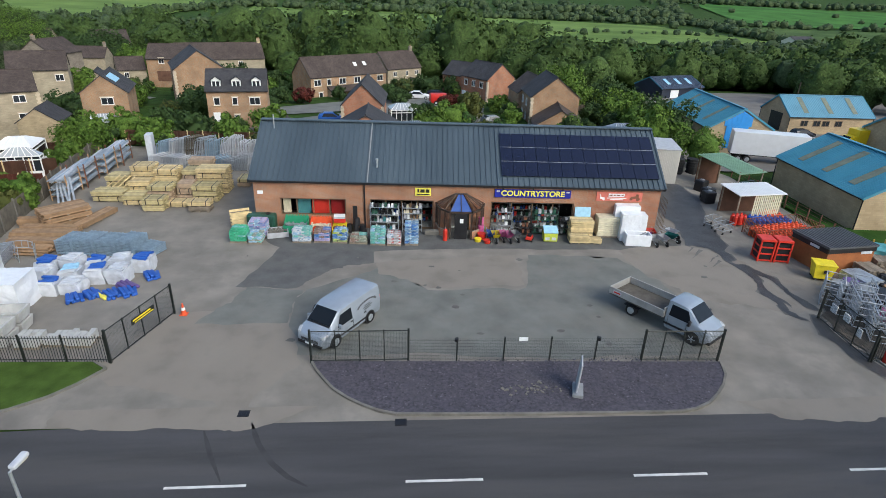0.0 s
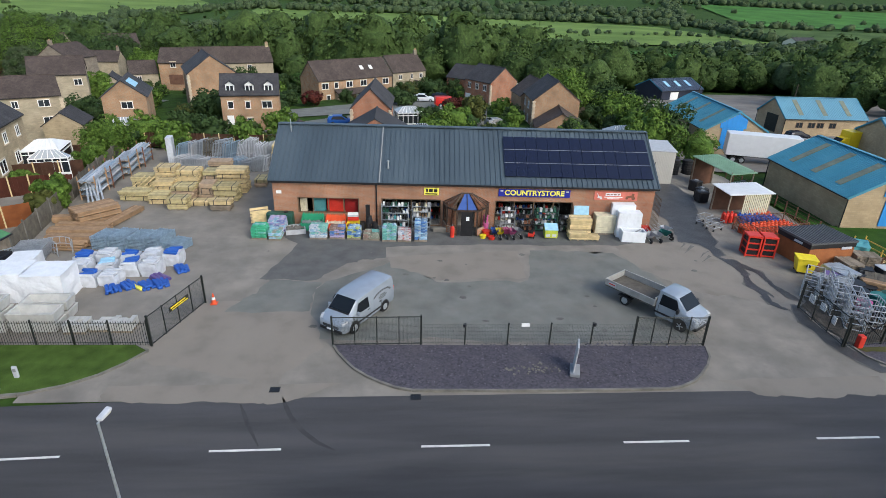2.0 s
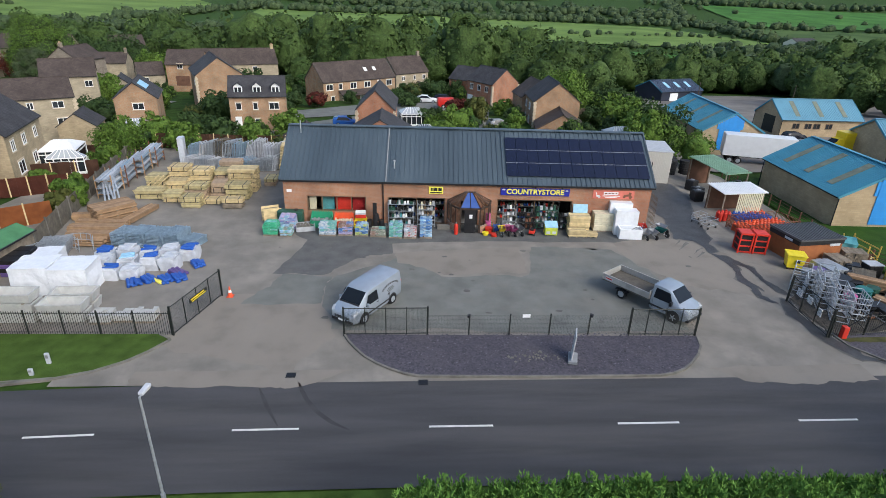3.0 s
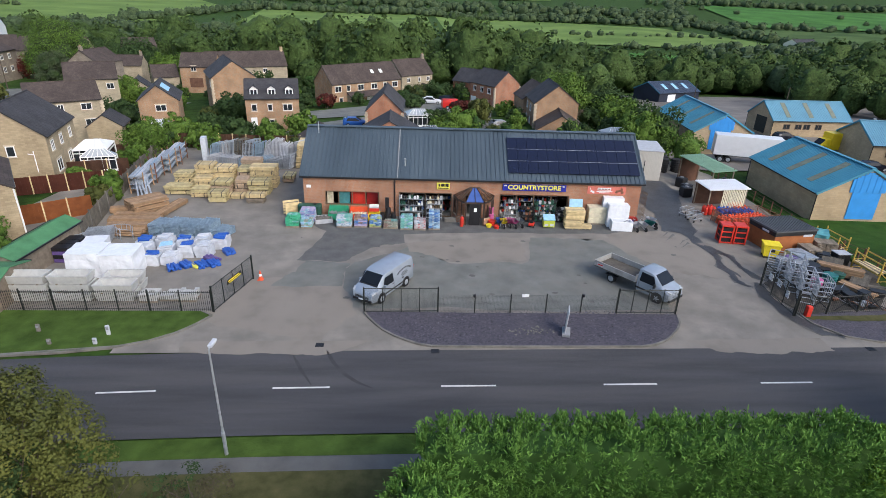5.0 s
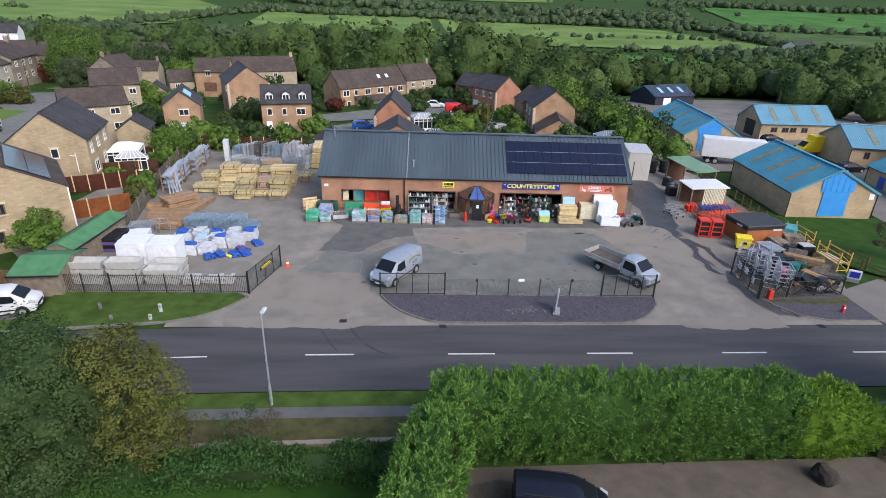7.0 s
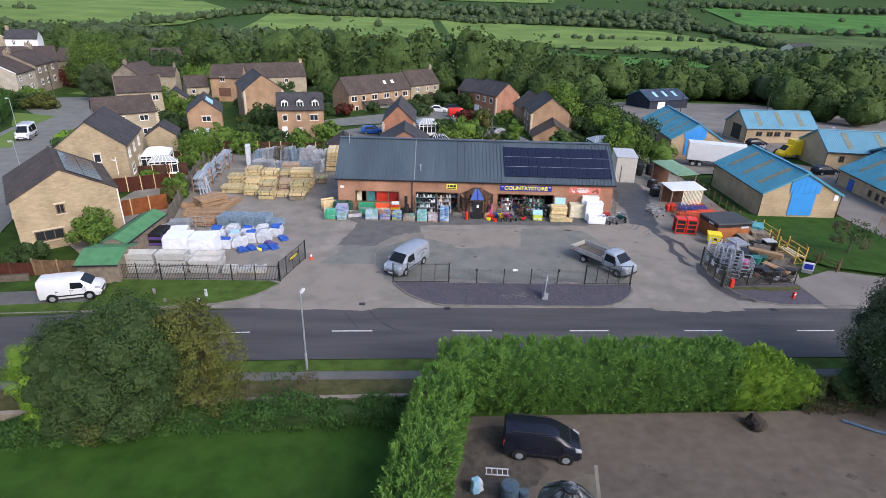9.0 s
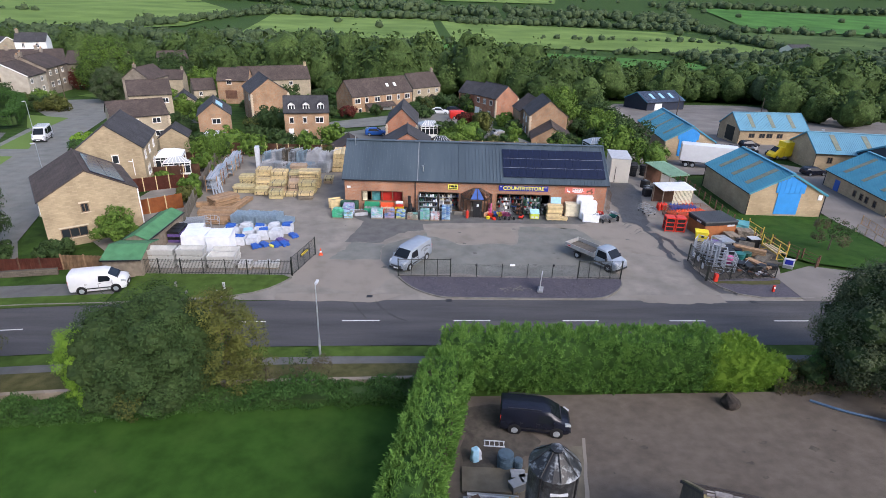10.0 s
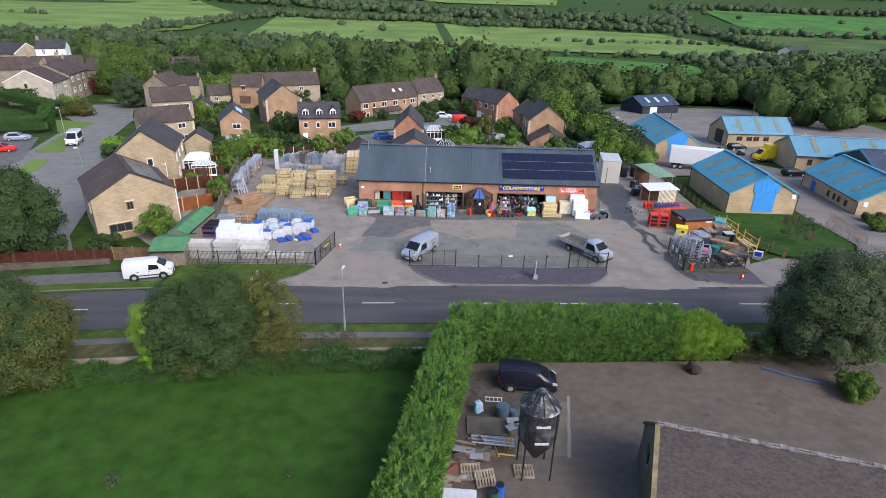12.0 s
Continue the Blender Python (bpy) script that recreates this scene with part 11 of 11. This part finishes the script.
broad_tree("garden_tree", -79.5, 103.0, 4.4, 0.3, lobed(71, 22, 3.0, 3.0, 1.0, 7.2, 1.2, 1.9, "leaf_grey"), "pale grey green drooping tree by the junction", 71, 0.26, 1.1)
hedge_run("garden_hedge", [(-114, 103), (-100, 94.5), (-90, 86.8), (-84.5, 76), (-80.5, 68.5), (-98, 66)], 2.2, 2.0, "leaf_weed", "clipped green garden hedge", 31, 40, 0.28, 1.3)
hedge_run("garden_hedge", [(-124, 106), (-113, 104), (-101.5, 100.5)], 2.4, 2.0, "leaf_dark", "dark green garden hedge", 33, 30, 0.32, 1.3)
for k, (x, y, r_) in enumerate(((-24.6, -20.8, 0.55), (-14.5, -20.4, 0.32), (-16.0, -18.6, 0.26), (-22.8, -17.0, 0.22))):
    broad_tree("weed_clump", x, y, 0.15, 0.02, lobed(80 + k, 5, r_ * 0.8, r_ * 0.8, 0.05, 0.25, r_ * 0.35, r_ * 0.5, "leaf_grey"), "pale green weed clump in the lawn", 80 + k, 0.12, 0.8, 0.0)
rg = random.Random(41)
SHRUBS = {}
ROADS = ((-16, 78, 9), (-4, 78, 9), (4, 84, 9), (-22, 68, 7), (10, 68, 6), (-56, 85, 7), (-64, 60, 8), (-61, 40, 6), (-70, 86, 9), (-86, 86, 9), (2, 95, 6))
made = 0
while made < 110:
    x, y = rg.uniform(-66, 36), rg.uniform(47, 122)
    near = min(math.hypot(x - q[0], y - q[1]) - q[2] for q in HOUSES)
    if near < -0.6 or any(math.hypot(x - q[0], y - q[1]) < q[2] for q in ROADS) or (-19 < x < 22 and y < 49):
        continue
    mk = rg.choice(["leaf_bright", "leaf_dark", "leaf_dark", "leaf_weed", "leaf_autumn"])
    kind = (mk, rg.randrange(2))
    big = rg.uniform(0.7, 1.5)
    m_ = pose(x, y, land(x, y) - 0.05, 0, 0, rg.uniform(0, 360)) @ Matrix.Diagonal((big, big, big * rg.uniform(0.8, 1.2), 1))
    if kind not in SHRUBS:
        SHRUBS[kind] = broad_tree("garden_bush", x, y, 1.0, 0.06, lobed(300 + len(SHRUBS), 7, 0.85, 0.85, 0.5, 1.8, 0.55, 0.8, mk), {"leaf_bright": "leafy bright green", "leaf_dark": "dense dark green", "leaf_weed": "fresh green", "leaf_autumn": "yellowing"}[mk] + " garden bush between the houses", 300 + len(SHRUBS), 0.21, 1.2)
        tagged(SHRUBS[kind], "", "shrub", "garden bushes")
    else:
        copy_thing(SHRUBS[kind], m_)
    made += 1
rngw = np.random.default_rng(77)


def tree_kind(clumps, per, size, r, h, low=-0.6):
    cs, rad = crown_clumps(rngw, clumps, r, h * 0.42, h * 0.58, 0.34, low)
    v, f = leaf_cloud(rngw, cs, rad, per, size, 0.5, 1.0, 0.34)
    return with_core(v, f, r * 0.86, h * 0.43, h * 0.50, 7 if per > 10 else 3)


def wood(name, spots, kinds, mat, label):
    """Many trees as one mesh: spots are x, y, scale."""
    vs, fs, k = [], [], 0
    for x, y, s in spots:
        v, f = kinds[int(rngw.integers(len(kinds)))]
        a = rngw.uniform(0, 2 * math.pi)
        c, q = math.cos(a), math.sin(a)
        sz = s * rngw.uniform(0.85, 1.2)
        w = np.column_stack([(v[:, 0] * c - v[:, 1] * q) * s + x, (v[:, 0] * q + v[:, 1] * c) * s + y, v[:, 2] * sz + land(x, y) - 0.5])
        vs.append(w)
        fs.append(f + k)
        k += len(v)
    o = new(name, quads(name, np.concatenate(vs), np.concatenate(fs), mat))
    tagged(o, label, "woodland", kind="stuff")


near_kinds = [tree_kind(42, 12, 0.60, 5.5, 11.0) for _ in range(10)]
far_kinds = [tree_kind(6, 4, 1.4, 5.4, 9.0) for _ in range(5)]


def clear_of(x, y):
    if 46 < x < 132 and y < 160 - 0.0 * x and y < 158:
        return x > 112 and y > 130
    return True


spots = []
yy = 118.0
while yy < 275:
    xx = -190.0
    while xx < 215:
        x, y = xx + rngw.uniform(-2.6, 2.6), yy + rngw.uniform(-2.6, 2.6)
        left_edge = 128 if x < -20 else 126 if x < 4 else 122 if x < 40 else 120
        if x < -50:
            left_edge = 150
        if x < -84:
            left_edge = 182
        edge = 212 - 8 * math.sin(x / 40) + 45 * smoothstep(-40, -110, x) + 30 * smoothstep(120, 170, x)
        if math.hypot(x + 84, y - 148) < 13 or (x < -90 and y < 205):
            xx += 7.2
            continue
        if y > left_edge and y < edge and clear_of(x, y):
            spots.append((x, y, rngw.choice((0.7, 0.85, 1.0, 1.2, 1.35)) * rngw.uniform(0.9, 1.1) * (1.0 - 0.45 * smoothstep(edge - 45, edge, y))))
        xx += 7.2
    yy += 7.2
for x, y in ((22, 118), (27, 113), (33, 116), (-12, 124), (-30, 124), (44, 124), (40, 116), (-48, 126), (98, 118), (104, 112), (110, 120), (108, 104), (116, 110), (102, 126)):
    spots.append((x, y, rngw.uniform(0.7, 1.0)))
wood("woodland", spots, near_kinds, MAT["leaf_wood"], "dense dark green deciduous woodland in the valley")

# pastures beyond and the tree lines between them
drape("pasture", [(-5, 235), (70, 232), (190, 240), (190, 372), (120, 405), (40, 420), (-12, 412)], MAT["field_b"], 0.6, 20, "mown bright green pasture beyond the wood", "field")
drape("pasture", [(-150, 446), (60, 452), (230, 440), (330, 450), (300, 700), (100, 760), (-190, 760)], MAT["field_a"], 0.8, 30, "broad sunlit pasture", "field")
drape("pasture", [(-150, 330), (-90, 325), (-60, 350), (-70, 385), (-150, 390)], MAT["field_c"], 0.7, 24, "dull green pasture behind the wood", "field")
drape("pasture", [(-900, 420), (-260, 430), (-215, 520), (-240, 760), (-420, 1100), (-1200, 1000)], MAT["field_a"], 1.0, 40, "broad sunlit pasture on the hillside", "field")
drape("pasture", [(260, 280), (420, 290), (460, 380), (280, 372)], MAT["field_b"], 0.7, 30, "green pasture", "field")
drape("pasture", [(350, 480), (640, 470), (720, 700), (380, 760)], MAT["field_c"], 1.0, 40, "green pasture on the slope", "field")
drape("pasture", [(500, 800), (1000, 790), (1150, 1200), (600, 1250)], MAT["field_b"], 1.4, 60, "green pasture on the far slope", "field")
drape("pasture", [(1050, 900), (1500, 900), (1700, 1500), (1200, 1500)], MAT["field_c"], 1.6, 80, "green pasture on the far slope", "field")
drape("pasture", [(-300, 1250), (300, 1300), (420, 1800), (-400, 1800)], MAT["field_a"], 2.0, 80, "pale pasture on the far hill", "field")
drape("pasture", [(160, 170), (300, 165), (330, 235), (195, 232)], MAT["field_b"], 0.5, 16, "green pasture by the wood", "field")
drape("pasture", [(130, 100), (200, 84), (240, 120), (150, 140)], MAT["field_b"], 0.3, 12, "green paddock by the units", "field")
spots = []


def belt(x0, y0, x1, y1, width, gap=9.0, s0=0.8, s1=1.3):
    n = int(math.hypot(x1 - x0, y1 - y0) / gap)
    m_ = max(1, int(width / gap))
    for i in range(n + 1):
        for j in range(m_):
            f = i / max(1, n)
            spots.append((x0 + (x1 - x0) * f + rngw.uniform(-0.8, 0.8) * gap, y0 + (y1 - y0) * f + (j - m_ / 2) * gap + rngw.uniform(-0.9, 0.9) * gap, rngw.uniform(s0 * 0.8, s1)))


belt(-60, 425, 330, 428, 10, 7, 0.35, 0.75)
belt(190, 245, 200, 420, 14, 8, 0.5, 0.9)
belt(205, 262, 620, 262, 26, 8, 0.6, 1.1)
belt(330, 330, 700, 420, 110, 9, 0.7, 1.1)
belt(-440, 262, -25, 318, 95, 8.5, 0.7, 1.1)
belt(-420, 395, -60, 410, 50, 9, 0.7, 1.1)
belt(430, 420, 900, 520, 170, 14, 0.9, 1.5)
belt(200, 300, 420, 330, 90, 8.5, 0.7, 1.1)
belt(215, 395, 420, 430, 40, 9, 0.6, 1.0)
belt(-60, 330, -10, 420, 14, 8, 0.5, 0.9)
belt(-480, 250, -225, 290, 60, 9, 0.7, 1.2)
belt(-900, 340, -420, 380, 50, 10, 0.7, 1.2)
belt(-260, 430, -200, 760, 20, 9, 0.6, 1.0)
belt(-620, 640, -400, 620, 8, 9, 0.5, 0.9)
belt(120, 560, 320, 560, 8, 9, 0.4, 0.8)
belt(320, 450, 380, 780, 24, 9, 0.7, 1.1)
belt(-220, 775, 380, 775, 60, 11, 0.8, 1.3)
belt(380, 770, 1100, 740, 24, 11, 0.8, 1.2)
belt(640, 470, 740, 720, 24, 10, 0.8, 1.2)
belt(-600, 1120, 420, 960, 120, 20, 1.2, 1.8)
belt(420, 900, 560, 1300, 30, 14, 1.0, 1.5)
belt(1020, 780, 1180, 1300, 30, 15, 1.0, 1.5)
belt(520, 1270, 1700, 1300, 60, 18, 1.2, 1.8)
belt(-1200, 1250, -500, 1250, 120, 18, 1.2, 1.8)
belt(-1300, 1900, 1900, 1900, 130, 40, 1.8, 2.8)
belt(-1600, 2600, 2400, 2700, 160, 45, 2.2, 3.2)
belt(160, 160, 330, 150, 20, 8)
belt(205, 130, 330, 110, 24, 8)
belt(120, 160, 160, 205, 26, 7.5)
for _ in range(70):
    spots.append((rngw.uniform(-900, 1500), rngw.uniform(500, 1700), rngw.uniform(0.6, 1.3)))
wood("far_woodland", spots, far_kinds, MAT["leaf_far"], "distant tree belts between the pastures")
# far farm buildings
for x, y, L_, W_, e, c in ((-64, 330, 7, 6, -4.0, "white"), (330, 470, 26, 14, -3.0, "cream_clad"), (520, 560, 18, 10, -3.0, "white"), (420, 470, 20, 12, -2.0, "stone_pale")):
    g0 = land(x, y)
    gable_house("farm_house", x, y, 20, L_, W_, g0 + 4.0, g0 + 7.5, MAT[c], MAT["tile_dark"], "pale farm building far off among the trees", category="farm building")
